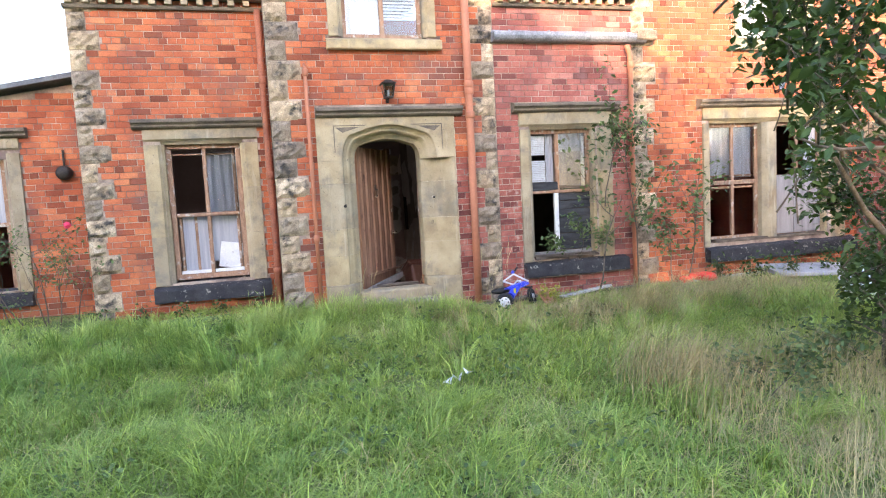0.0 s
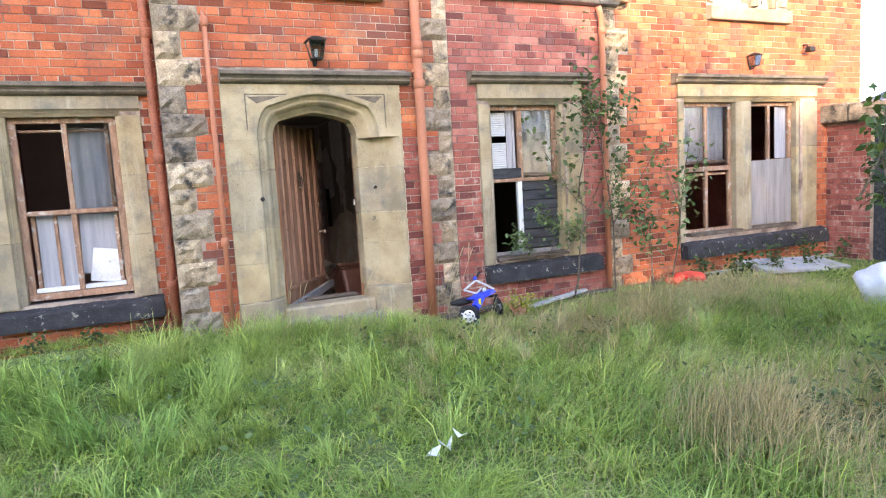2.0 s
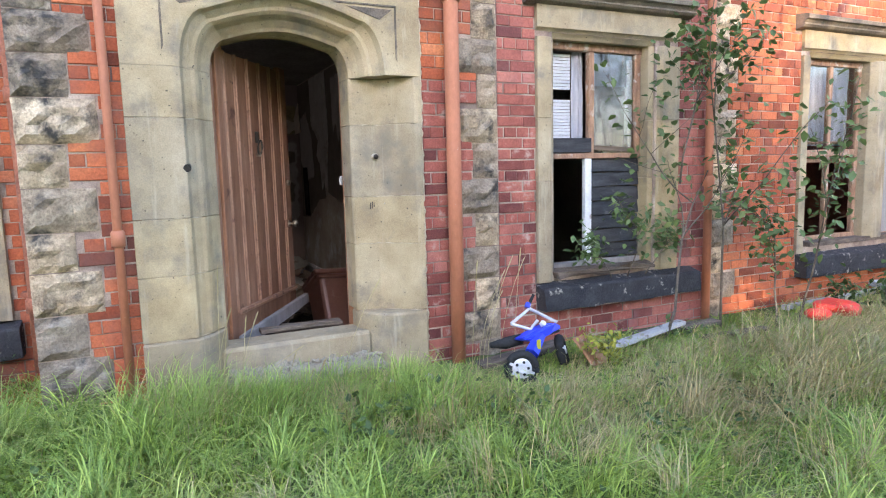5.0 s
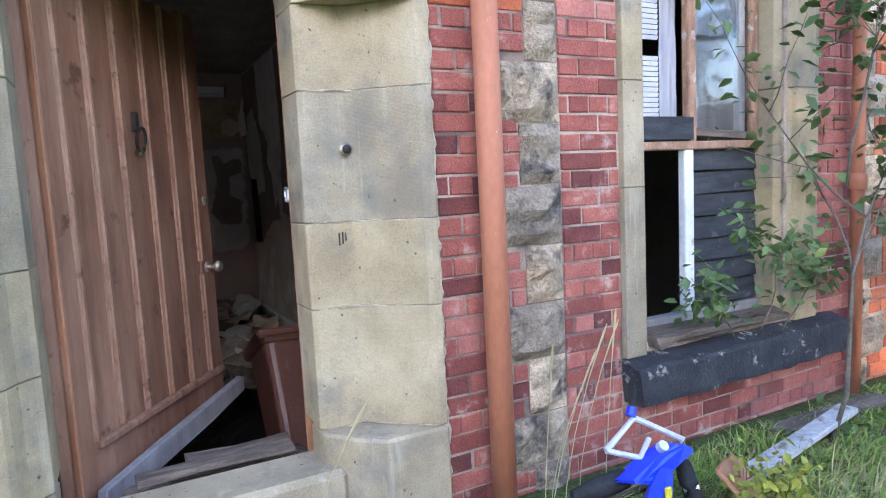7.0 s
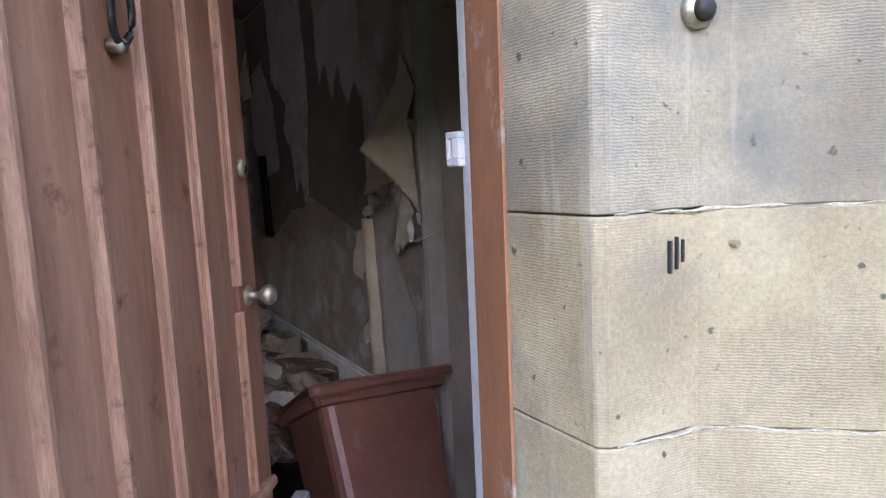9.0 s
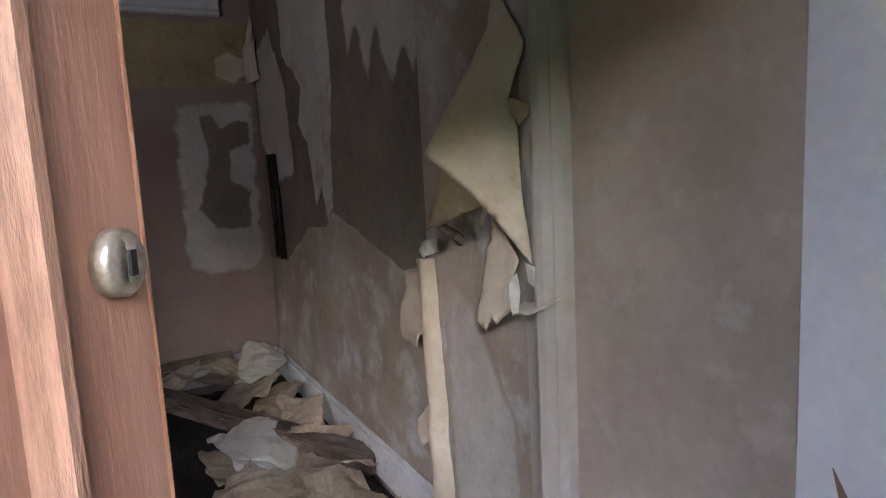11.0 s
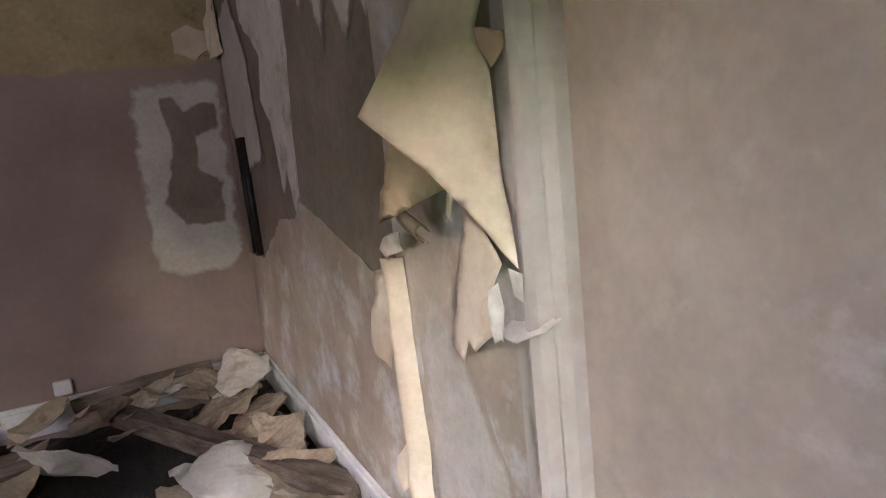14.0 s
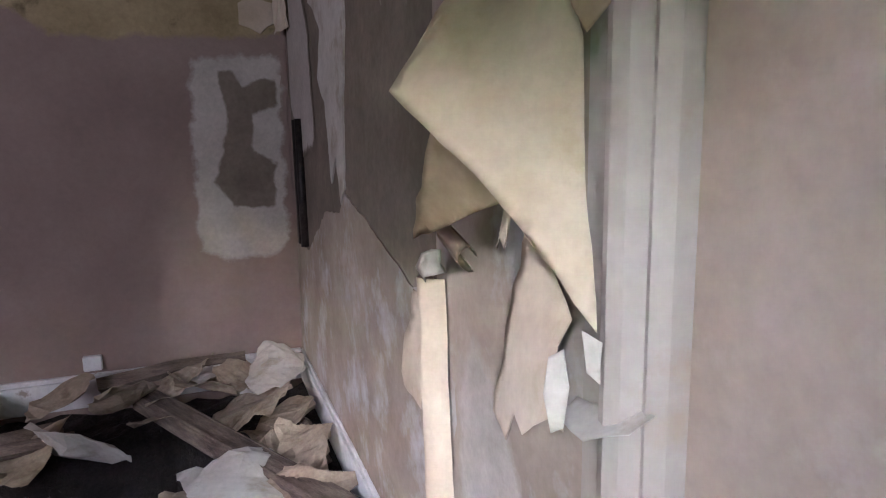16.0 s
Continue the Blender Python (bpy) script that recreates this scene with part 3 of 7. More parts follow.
def door_head(s):
    bm = bmesh.new()
    grid = []
    for w, apex, y in RINGS:
        grid.append([bm.verts.new((DC + s * x, y, z)) for x, z in arch(w, apex)])
    for a, b in zip(grid, grid[1:]):
        for k in range(len(a) - 1):
            bm.faces.new((a[k], a[k + 1], b[k + 1], b[k]))
    edge = 2.66 if s > 0 else 2 * DC - 2.72
    outer = [(edge, SPRING)] + [(edge, SPRING + (2.60 - SPRING) * k / 6) for k in range(1, 7)] + [(edge + (DC - edge) * k / 8, 2.60) for k in range(1, 9)]
    outer = [bm.verts.new((x, F - 0.03, z)) for x, z in outer]
    ring = grid[0]
    for k in range(len(ring) - 1):
        bm.faces.new((ring[k], ring[k + 1], outer[k + 1], outer[k]))
    back = [bm.verts.new((v.co.x, F + 0.42, v.co.z)) for v in outer]
    bm.faces.new([outer[0]] + [g[0] for g in grid] + [back[0]])
    for k in range(len(outer) - 1):
        bm.faces.new((outer[k], outer[k + 1], back[k + 1], back[k]))
    last = grid[-1]
    for k in range(len(last) - 1):
        bm.faces.new((last[k], last[k + 1], back[k + 1], back[k]))
    part("head_stone", bm, "stone", DOOR_ROOT)
    # sunk spandrel panel given by thin dark pieces set on the stone face
    x1, x0 = (DC + s * 0.30, DC + s * 0.76)
    for pts in ([(x0, 2.50), (x1, 2.50), (x1 + s * 0.04, 2.488), (x0, 2.488)], [(x0, 2.50), (x0, 2.12), (x0 - s * 0.012, 2.15), (x0 - s * 0.012, 2.488)], [(x0 - s * 0.03, 2.47), (x1 + s * 0.1, 2.475), (x0 - s * 0.12, 2.40)]):
        v = [(x, F - 0.036, z) for x, z in pts] + [(x, F - 0.02, z) for x, z in pts]
        n = len(pts)
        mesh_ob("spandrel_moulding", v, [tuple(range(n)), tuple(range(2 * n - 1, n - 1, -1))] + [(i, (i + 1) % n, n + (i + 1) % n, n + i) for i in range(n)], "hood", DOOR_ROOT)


door_head(1)
door_head(-1)
hood("drip_stone", 0.74, 2.78, 2.60, F, DOOR_ROOT)
part("doorstep", box_bm(1.20, 2.26, F + 0.07, F + 0.36, -0.3, 0.20, 0.025), "stone", DOOR_ROOT, "worn stone step")
part("lower_step", box_bm(1.2, 2.28, F - 0.25, F + 0.075, -0.3, 0.04, 0.03), "slab_stone", DOOR_ROOT, "dirty lower step in the grass")


# ---------------------------------------------------------------- quoins
def quoin_mesh(w, h, seed, depth=0.2):
    bm = bmesh.new()
    nx, nz = max(3, int(w / 0.055)), 5
    g = []
    for j in range(nz + 1):
        row = []
        for i in range(nx + 1):
            x, z = w * i / nx, h * j / nz
            edge = min(x, w - x, z, h - z)
            p = Vector((x * 9, z * 9, seed * 3.7))
            bulge = 0.0 if edge < 1e-5 else 0.018 + 0.06 * abs(noise.noise(p)) + 0.03 * noise.noise(p * 2.6)
            x += 0.006 * noise.noise((p.z, z * 30, 1))
            row.append(bm.verts.new((x, -bulge, z)))
        g.append(row)
    for j in range(nz):
        for i in range(nx):
            bm.faces.new((g[j][i], g[j][i + 1], g[j + 1][i + 1], g[j + 1][i]))
    border = g[0] + [r[-1] for r in g[1:]] + g[-1][-2::-1] + [r[0] for r in g[-2:0:-1]]
    back = [bm.verts.new((v.co.x, depth, v.co.z)) for v in border]
    for k in range(len(border)):
        j = (k + 1) % len(border)
        bm.faces.new((border[k], back[k], back[j], border[j]))
    return bm


QUOINS = []      # rectangles that the stones take out of the brickwork: x0, x1, z0, z1


def quoin_stack(name, x_edge, side, y, z0, z1, long=0.40, short=0.22, flip=0, label="rock-faced sandstone quoin", first=0.3):
    root = thing(name, label, "quoin", kind="structure")
    z, k = z0, flip
    rng = random.Random(int(x_edge * 100))
    while z < z1:
        h = 3 * COURSE + rng.uniform(-0.02, 0.02)
        w = (long if k % 2 else short) + rng.uniform(-0.03, 0.03)
        ob = part("stone", quoin_mesh(w - 0.006, h - 0.008, k + x_edge), "rockface", root)
        ob.location = (x_edge if side > 0 else x_edge - w, y, z + 0.004)
        QUOINS.append((x_edge if side > 0 else x_edge - w, x_edge + w if side > 0 else x_edge, z, z + h, y))
        z += h
        k += 1


quoin_stack("quoins_1", -2.28, 1, L, -0.1, TOP_L, 0.36, 0.2)
quoin_stack("quoins_2", 0.17, 1, F, -0.23, TOP_T, 0.40, 0.26)
quoin_stack("quoins_3", 3.31, -1, F, -0.25, TOP_T, 0.37, 0.2)
quoin_stack("quoins_4", 5.56, 1, F, -0.2, TOP_T, 0.38, 0.22)


# ---------------------------------------------------------------- the front door
def glass_mat():
    m = bpy.data.materials.new("dusty_glass")
    m.use_nodes = True
    b = m.node_tree.nodes["Principled BSDF"]
    b.inputs["Base Color"].default_value = (0.85, 0.88, 0.9, 1)
    b.inputs["Roughness"].default_value = 0.06
    b.inputs["Transmission Weight"].default_value = 1.0
    return m


M["glass"] = glass_mat()


def front_door():
    leaf_w, t = 1.17, 0.045
    root = thing("front_door", "brown varnished plank door standing open, its bottom rail broken", "door")
    root.matrix_world = Matrix.LocRotScale((1.325, 9.19, 0.0), Euler((0, 0, radians(55.0))), None)
    seams = [0.10, 0.27, 0.46, 0.66, 0.855, 1.045]
    for a, b in zip(seams, seams[1:]):
        part("plank", box_bm(a + 0.001, b - 0.001, 0.008, t - 0.005, 0.34, 2.24, 0.003), "door", root)
    part("hinge_stile", box_bm(0, 0.10, 0, t, 0.12, 2.27, 0.004), "door", root)
    part("hinge_edge", box_bm(-0.012, -0.001, 0.0, t + 0.01, 0.12, 2.27, 0.003), "door_edge", root, "orange bare wood edge")
    part("lock_stile", box_bm(seams[-1] + 0.001, leaf_w, 0, t, 0.12, 2.27, 0.004), "door", root)
    part("lock_edge", box_bm(leaf_w, leaf_w + 0.008, 0.002, t, 0.12, 2.27, 0.002), "door_edge", root, "orange bare wood edge")
    for k, a in enumerate(seams):
        w = 0.020
        prof = [(a - w, 0.009), (a - w * 0.95, 0.001), (a - w * 0.5, -0.006), (a - w * 0.3, -0.014), (a + w * 0.3, -0.014), (a + w * 0.5, -0.006), (a + w * 0.95, 0.001), (a + w, 0.009)]
        spans = [(0.36, 0.89), (0.965, 2.24)] if k == 5 else [(0.36, 2.24)]
        for z0, z1 in spans:
            part("cover_strip", prism_bm(prof, z0, z1), "door_strip", root, "lighter worn moulded cover strip")
    part("bottom_rail", prism_bm([(0.10, 0.004), (seams[-1], 0.004), (seams[-1], t), (0.10, t)], 0.10, 0.335, 0.004), "door", root)
    bm = box_bm(0.09, leaf_w - 0.02, -0.03, 0.006, 0.33, 0.365, 0.008)
    part("weather_bead", bm, "door_strip", root)
    bm = box_bm(0.06, leaf_w + 0.07, -0.055, -0.012, 0.07, 0.17, 0.006)
    bmesh.ops.subdivide_edges(bm, edges=bm.edges, cuts=2)
    roughen(bm, 0.012, 9, 3)
    ob = part("loose_board", bm, "grey_board", root, "grey splintered loose board")
    ob.rotation_euler = (0, radians(-5), radians(-2))
    # knocker
    kx = 0.555
    part("knocker_plate", prism_bm([(kx - 0.02, 0.0), (kx + 0.02, 0.0), (kx + 0.014, -0.02), (kx - 0.014, -0.02)], 1.61, 1.70, 0.004), "iron", root)
    ring = [(kx + 0.034 * math.sin(a), -0.03 - 0.006 * math.cos(a), 1.625 - 0.05 + 0.055 * math.cos(a)) for a in (2 * math.pi * k / 14 for k in range(15))]
    part("knocker_ring", tube_bm(ring, 0.008, 6), "iron", root, smooth=True)
    part("striker", tube_bm([(kx, 0.0, 1.52), (kx, -0.03, 1.515)], 0.014, 8), "brass", root, smooth=True)
    # knob, rose and cylinder lock
    kz = 0.925
    prof = [(0.0, 0.030), (-0.006, 0.030), (-0.008, 0.012), (-0.035, 0.010), (-0.045, 0.020), (-0.056, 0.029), (-0.068, 0.030), (-0.080, 0.022), (-0.086, 0.006)]
    part("knob", tube_bm([(leaf_w - 0.065, y, kz) for y, _ in prof], 1, 16, radii=[r for _, r in prof]), "brass", root, "pale worn round knob", smooth=True)
    part("cylinder_lock", tube_bm([(leaf_w - 0.047, 0, 1.285), (leaf_w - 0.047, -0.012, 1.285), (leaf_w - 0.047, -0.016, 1.285), (leaf_w - 0.047, -0.013, 1.285)], 0.02, 16, radii=[0.027, 0.027, 0.023, 0.013]), "brass", root, "round brass lock cylinder", smooth=True)
    part("keyway", box_bm(leaf_w - 0.051, leaf_w - 0.043, -0.020, -0.017, 1.275, 1.295), "iron", root)


front_door()

# timber frame in the doorway
FRAME = thing("door_frame", "peeling brown and white timber door frame", "door frame", kind="structure")
part("right_post", prism_bm([(2.188, F + 0.422), (2.238, F + 0.605), (2.36, F + 0.605), (2.36, F + 0.422)], 0.0, 2.14, 0.005), "door_edge", FRAME, "peeling brown post")
part("right_lining", prism_bm([(2.242, F + 0.607), (2.258, F + 0.665), (2.38, F + 0.665), (2.38, F + 0.607)], -0.05, 2.14, 0.006), "white_wood", FRAME, "white painted lining")
keeper_bm = box_bm(2.236, 2.30, 9.362, 9.412, 1.318, 1.333, 0.003)
box_bm(2.236, 2.30, 9.362, 9.412, 1.262, 1.280, 0.003, keeper_bm)
box_bm(2.236, 2.30, 9.362, 9.389, 1.279, 1.319, 0.002, keeper_bm)
box_bm(2.236, 2.30, 9.401, 9.412, 1.279, 1.319, 0.002, keeper_bm)
part("lock_keeper", keeper_bm, "white_wood", FRAME, "white painted rim lock keeper")
part("keeper_slot", box_bm(2.246, 2.29, 9.388, 9.402, 1.279, 1.319), "lead", FRAME, "dark metal slot")
part("left_post", box_bm(1.25, 1.295, F + 0.422, F + 0.48, 0.0, 2.14, 0.006), "door", FRAME)
part("left_inner_strip", box_bm(1.252, 1.282, F + 0.482, F + 0.53, 0.0, 2.14, 0.004), "door_edge", FRAME, "orange stained strip")
part("head", box_bm(1.20, 2.36, F + 0.43, F + 0.55, 2.34, 2.56, 0.006), "door", FRAME)
for i, (a, b, y, z, r) in enumerate([(1.5, 2.12, 9.12, 0.225, 4), (1.62, 2.15, 9.2, 0.16, -7), (1.45, 2.1, 9.3, 0.11, 9), (1.7, 2.14, 9.28, 0.19, 14)]):
    bm = box_bm(a, b, y - 0.035, y + 0.04, z - 0.02, z + 0.012, 0.004)
    bmesh.ops.subdivide_edges(bm, edges=bm.edges, cuts=2)
    roughen(bm, 0.016, 8, i)
    ob = part("rotten_board", bm, "rotten")
    tagged(ob, "splintered rotten floorboard behind the stone step", "board", "rotten boards in the doorway")
bm = box_bm(1.22, 2.25, F + 0.37, F + 0.72, -0.7, 0.09, 0.02)
bmesh.ops.subdivide_edges(bm, edges=bm.edges, cuts=4)
roughen(bm, 0.03, 6)
tagged(part("floor_edge", bm, "rotten"), "rotten floor edge behind the step", "floor", kind="structure")


# ---------------------------------------------------------------- window joinery
def bars(root, y, uprights=(), rails=(), material="frame_wood", t=0.05):
    for x, w, z0, z1 in uprights:
        part("upright", box_bm(x - w / 2, x + w / 2, y, y + t, z0, z1, 0.006), material, root)
    for x0, x1, z, h in rails:
        part("rail", box_bm(x0, x1, y - 0.008, y + t + 0.006, z - h / 2, z + h / 2, 0.006), material, root)


def pane(root, x0, x1, z0, z1, y):
    ob = part("pane", box_bm(x0, x1, y, y + 0.004, z0, z1), "glass", root)
    ob.visible_shadow = False


def cloth(root, name, x0, x1, z0, z1, y, material, waves=5, depth=0.02, label="", skew=0.0):
    nx, nz = 36, 10
    v = []
    for j in range(nz + 1):
        for i in range(nx + 1):
            u, w = i / nx, j / nz
            x = x0 + (x1 - x0) * u + skew * (w - 0.5)
            v.append((x, y + depth * math.sin(u * waves * 2 * math.pi + 1.3 * noise.noise((u * 3, w * 2, x0))) * (0.5 + 0.5 * w) + 0.01 * noise.noise((u * 5, w * 5, 1)), z0 + (z1 - z0) * w))
    n = nx + 1
    f = [(j * n + i, j * n + i + 1, (j + 1) * n + i + 1, (j + 1) * n + i) for j in range(nz) for i in range(nx)]
    ob = mesh_ob(name, v, f, material, root, smooth=True, label=label)
    return ob


def board(root, x0, x1, z0, z1, y, material="grey_board", name="board", t=0.012, tilt=0.0, label=""):
    w, h = x1 - x0, z1 - z0
    ob = part(name, box_bm(-w / 2, w / 2, 0, t, -h / 2, h / 2, 0.003), material, root, label)
    ob.location, ob.rotation_euler = ((x0 + x1) / 2, y, (z0 + z1) / 2), (0, radians(tilt), 0)
    return ob


# recessed bay: four-pane sash
x0, x1, z0, z1 = OPEN_LW
y = L + 0.12
bars(WIN_L, y, [(x0 + 0.035, 0.07, z0, z1), (x1 - 0.035, 0.07, z0, z1), ((x0 + x1) / 2, 0.05, z0 + 0.07, z1 - 0.06)], [(x0, x1, z0 + 0.035, 0.07), (x0, x1, z1 - 0.03, 0.06), (x0 + 0.07, x1 - 0.07, 1.40, 0.05)])
bars(WIN_L, y + 0.07, [(x0 + 0.105, 0.04, z0, 1.40), (x1 - 0.105, 0.04, z0, z1)], [(x0 + 0.07, x1 - 0.07, z1 - 0.13, 0.025)])
mx = (x0 + x1) / 2
pane(WIN_L, mx, x1 - 0.07, 1.42, z1 - 0.06, y + 0.02)
cloth(WIN_L, "curtain", mx - 0.01, x1 - 0.05, 1.40, z1 - 0.1, y + 0.13, "curtain", 4, 0.02, "pale grey net curtain")
board(WIN_L, x0 + 0.13, x0 + 0.30, z0 + 0.05, 1.37, y + 0.10, "curtain", label="pale board behind the sash")
board(WIN_L, x0 + 0.31, mx - 0.02, z0 + 0.05, 1.36, y + 0.11, "curtain", label="pale board behind the sash")
bars(WIN_L, y + 0.08, [(x0 + 0.305, 0.035, z0 + 0.05, 1.37)])
board(WIN_L, mx + 0.02, x1 - 0.10, z0 + 0.22, 1.36, y + 0.14, "curtain", tilt=2, label="pale sheet behind the sash")
board(WIN_L, mx + 0.10, x1 - 0.08, z0 + 0.12, 0.98, y + 0.10, "white_wood", t=0.004, tilt=9, label="white paper slipped down behind the glass")
board(WIN_L, x0 + 0.07, x1 - 0.07, z0 + 0.075, z0 + 0.12, y + 0.03, "white_wood", "rubble", 0.06)

# centre window: blind, board and black planks
x0, x1, z0, z1 = OPEN_CW
y = F + 0.13
mx = 4.315
bars(WIN_C, y, [(x0 + 0.02, 0.04, 1.46, z1), (x1 - 0.035, 0.06, 1.46, z1), (mx, 0.06, 1.46, z1)], [(x0, x1, z1 - 0.03, 0.06), (x0, x1, 1.45, 0.045)])
bars(WIN_C, y, [(mx - 0.03, 0.07, z0 + 0.05, 1.43)], material="white_wood")
bars(WIN_C, y + 0.05, [(x1 - 0.08, 0.05, 1.5, z1 - 0.1)], material="white_wood")
bars(WIN_C, y, rails=[(x0, x1, z0 + 0.02, 0.05)], material="grey_board")
for k in range(26):
    z = 1.62 + k * 0.027
    if 1.93 < z < 2.01:
        continue
    ob = part("slat", box_bm(x0 + 0.02, mx - 0.16, -0.012, 0.0, -0.011, 0.011), "blind", WIN_C)
    ob.location, ob.rotation_euler = (0, y + 0.10, z), (radians(18), 0, 0)
cloth(WIN_C, "hanging_cloth", mx - 0.15, mx - 0.03, 1.55, z1 - 0.05, y + 0.09, "curtain", 1.5, 0.015, "torn grey cloth strip")
board(WIN_C, mx + 0.03, x1 - 0.11, 1.52, z1 - 0.04, y + 0.085, "grey_board", label="pinkish grey board in the upper light")
cloth(WIN_C, "torn_cloth", mx + 0.04, x1 - 0.02, 2.05, z1 - 0.03, y + 0.07, "curtain", 3, 0.02, "torn grey cloth")
pane(WIN_C, mx + 0.03, x1 - 0.06, 1.47, z1 - 0.06, y + 0.025)
board(WIN_C, x0 + 0.02, mx - 0.01, 1.48, 1.60, y - 0.015, "black_board", "charred_board", 0.03, label="charred black board")
board(WIN_C, mx + 0.02, x1 - 0.08, 1.49, 1.53, y + 0.0, "rotten", "broken_strip", 0.02, 3)
for k in range(7):
    z = z0 + 0.12 + k * 0.125
    ob = board(WIN_C, mx + 0.015, x1 - 0.005, z - 0.058, z + 0.062, y + 0.02, "black_board", "plank", 0.016, (-1) ** k * 0.8, "black weathered plank")
    ob.rotation_euler.x = radians(-8)
bm = box_bm(x0 - 0.02, x1 + 0.02, F - 0.06, F + 0.2, 0.455, 0.50)
bmesh.ops.subdivide_edges(bm, edges=bm.edges, cuts=6)
roughen(bm, 0.03, 12)
part("sill_debris", bm, "rotten", WIN_C, "rotten wood and moss on the sill")

# right window: two lights
x0, x1, z0, z1 = OPEN_RW
y = F + 0.13
for a, b in ((x0, 7.98), (8.28, x1)):
    bars(WIN_R, y, [(a + 0.03, 0.06, z0, z1), (b - 0.03, 0.06, z0, z1), ((a + b) / 2, 0.055, z0 + 0.05, z1 - 0.05)], [(a, b, z0 + 0.03, 0.06), (a, b, z1 - 0.03, 0.06), (a + 0.06, b - 0.06, 1.44, 0.07)])
a, b = x0, 7.98
pane(WIN_R, a + 0.06, b - 0.06, 1.47, z1 - 0.06, y + 0.02)
cloth(WIN_R, "curtain", a + 0.04, b - 0.04, 1.52, z1 - 0.05, y + 0.12, "curtain", 5, 0.02, "grey curtain behind the glass")
bars(WIN_R, y + 0.06, rails=[(a + 0.06, b - 0.06, 1.55, 0.03), (a + 0.06, b - 0.06, 1.36, 0.04)])
a, b = 8.28, x1
board(WIN_R, a + 0.03, (a + b) / 2 - 0.09, 0.53, 1.52, y - 0.02, "grey_board", label="grey weathered boarding")
board(WIN_R, (a + b) / 2 - 0.085, b - 0.03, 0.53, 1.53, y - 0.022, "grey_board", label="grey weathered boarding")
board(WIN_R, b - 0.30, b - 0.05, 1.54, z1 - 0.06, y + 0.06, "curtain", label="pale board")
board(WIN_R, a + 0.06, a + 0.14, 1.7, z1 - 0.06, y + 0.07, "curtain", label="pale board")
board(WIN_R, x0 + 0.05, x1 - 0.05, z0 - 0.03, z0 + 0.02, F - 0.02, "rotten", "sill_debris", 0.14)

# upper windows
for root, (x0, x1, z0, z1), mx in ((WIN_U, OPEN_UP, 1.745), (WIN_UR, OPEN_UPR, None)):
    y = F + 0.13
    ups = [(x0 + 0.03, 0.06, z0, z1), (x1 - 0.03, 0.06, z0, z1)]
    ups += [(mx, 0.06, z0, z1)] if mx else [(7.94, 0.05, z0, z1), (8.60, 0.04, z0, z1)]
    bars(root, y, ups, [(x0, x1, z0 + 0.03, 0.06), (x0, x1, z1 - 0.03, 0.06)], "frame_wood" if mx else "white_wood")
    pane(root, x0 + 0.05, x1 - 0.05, z0 + 0.05, z1 - 0.05, y + 0.02)
cloth(WIN_U, "curtain", 1.24, 1.73, 3.72, 4.9, F + 0.27, "blind", 4, 0.015, "white curtain")
for k in range(16):
    part("slat", box_bm(1.80, 2.24, F + 0.25, F + 0.27, 3.97 + k * 0.045, 3.995 + k * 0.045), "blind", WIN_U)
# cloth added behind the right-hand panes, coloured like the sky they reflect
cloth(WIN_UR, "curtain", 7.6, 8.72, 3.8, 4.9, F + 0.32, "curtain", 8, 0.02, "added cloth in the grey blue of the sky's reflection")


# ---------------------------------------------------------------- pipes, gutter, cornices, lamps
def pipe_thing(label, path, radius, material, collars=(), brackets=()):
    root = thing("drainpipe", label, "drainpipe", "drainpipes on the front wall")
    part("pipe", tube_bm(path, radius, 16), material, root, smooth=True)
    x, y = path[0][:2]
    for z in collars:
        part("collar", tube_bm([(x, y, z - 0.05), (x, y, z - 0.045), (x, y, z + 0.035), (x, y, z + 0.05)], radius, 16, radii=[radius + 0.004, radius + 0.014, radius + 0.014, radius + 0.004]), material, root, smooth=True)
    for z in brackets:
        part("bracket", box_bm(x - radius - 0.035, x + radius + 0.035, y - 0.01, y + radius + 0.05, z - 0.018, z + 0.018, 0.004), material, root)
    return root


pipe_thing("orange painted iron drainpipe beside the stone doorway", [(2.89, F - 0.085, -0.16), (2.885, F - 0.085, 1.5), (2.885, F - 0.085, 3.2), (2.88, F - 0.085, 5.4)], 0.054, "pipe", (2.60, 2.93, 3.02), (2.75, 4.4))
pipe_thing("thin orange painted pipe on the entrance bay", [(0.645, F - 0.05, -0.1), (0.645, F - 0.05, 2.0), (0.64, F - 0.05, 3.25), (0.64, F + 0.02, 3.32)], 0.026, "pipe", (1.0, 3.2))
pipe_thing("rusty weathered drainpipe in the inner corner", [(0.11, L - 0.09, 0.1), (0.115, L - 0.09, 1.0), (0.10, L - 0.09, 3.0), (0.10, L - 0.09, 4.15)], 0.042, "pipe_dark", (0.55, 1.9, 3.2), (0.62,))
pipe_thing("orange drainpipe half hidden behind a sapling", [(5.49, F - 0.07, -0.15), (5.49, F - 0.07, 2.0), (5.48, F - 0.07, 3.42), (5.44, F - 0.10, 3.50), (5.40, F - 0.12, 3.58)], 0.038, "pipe", (1.2, 3.3))

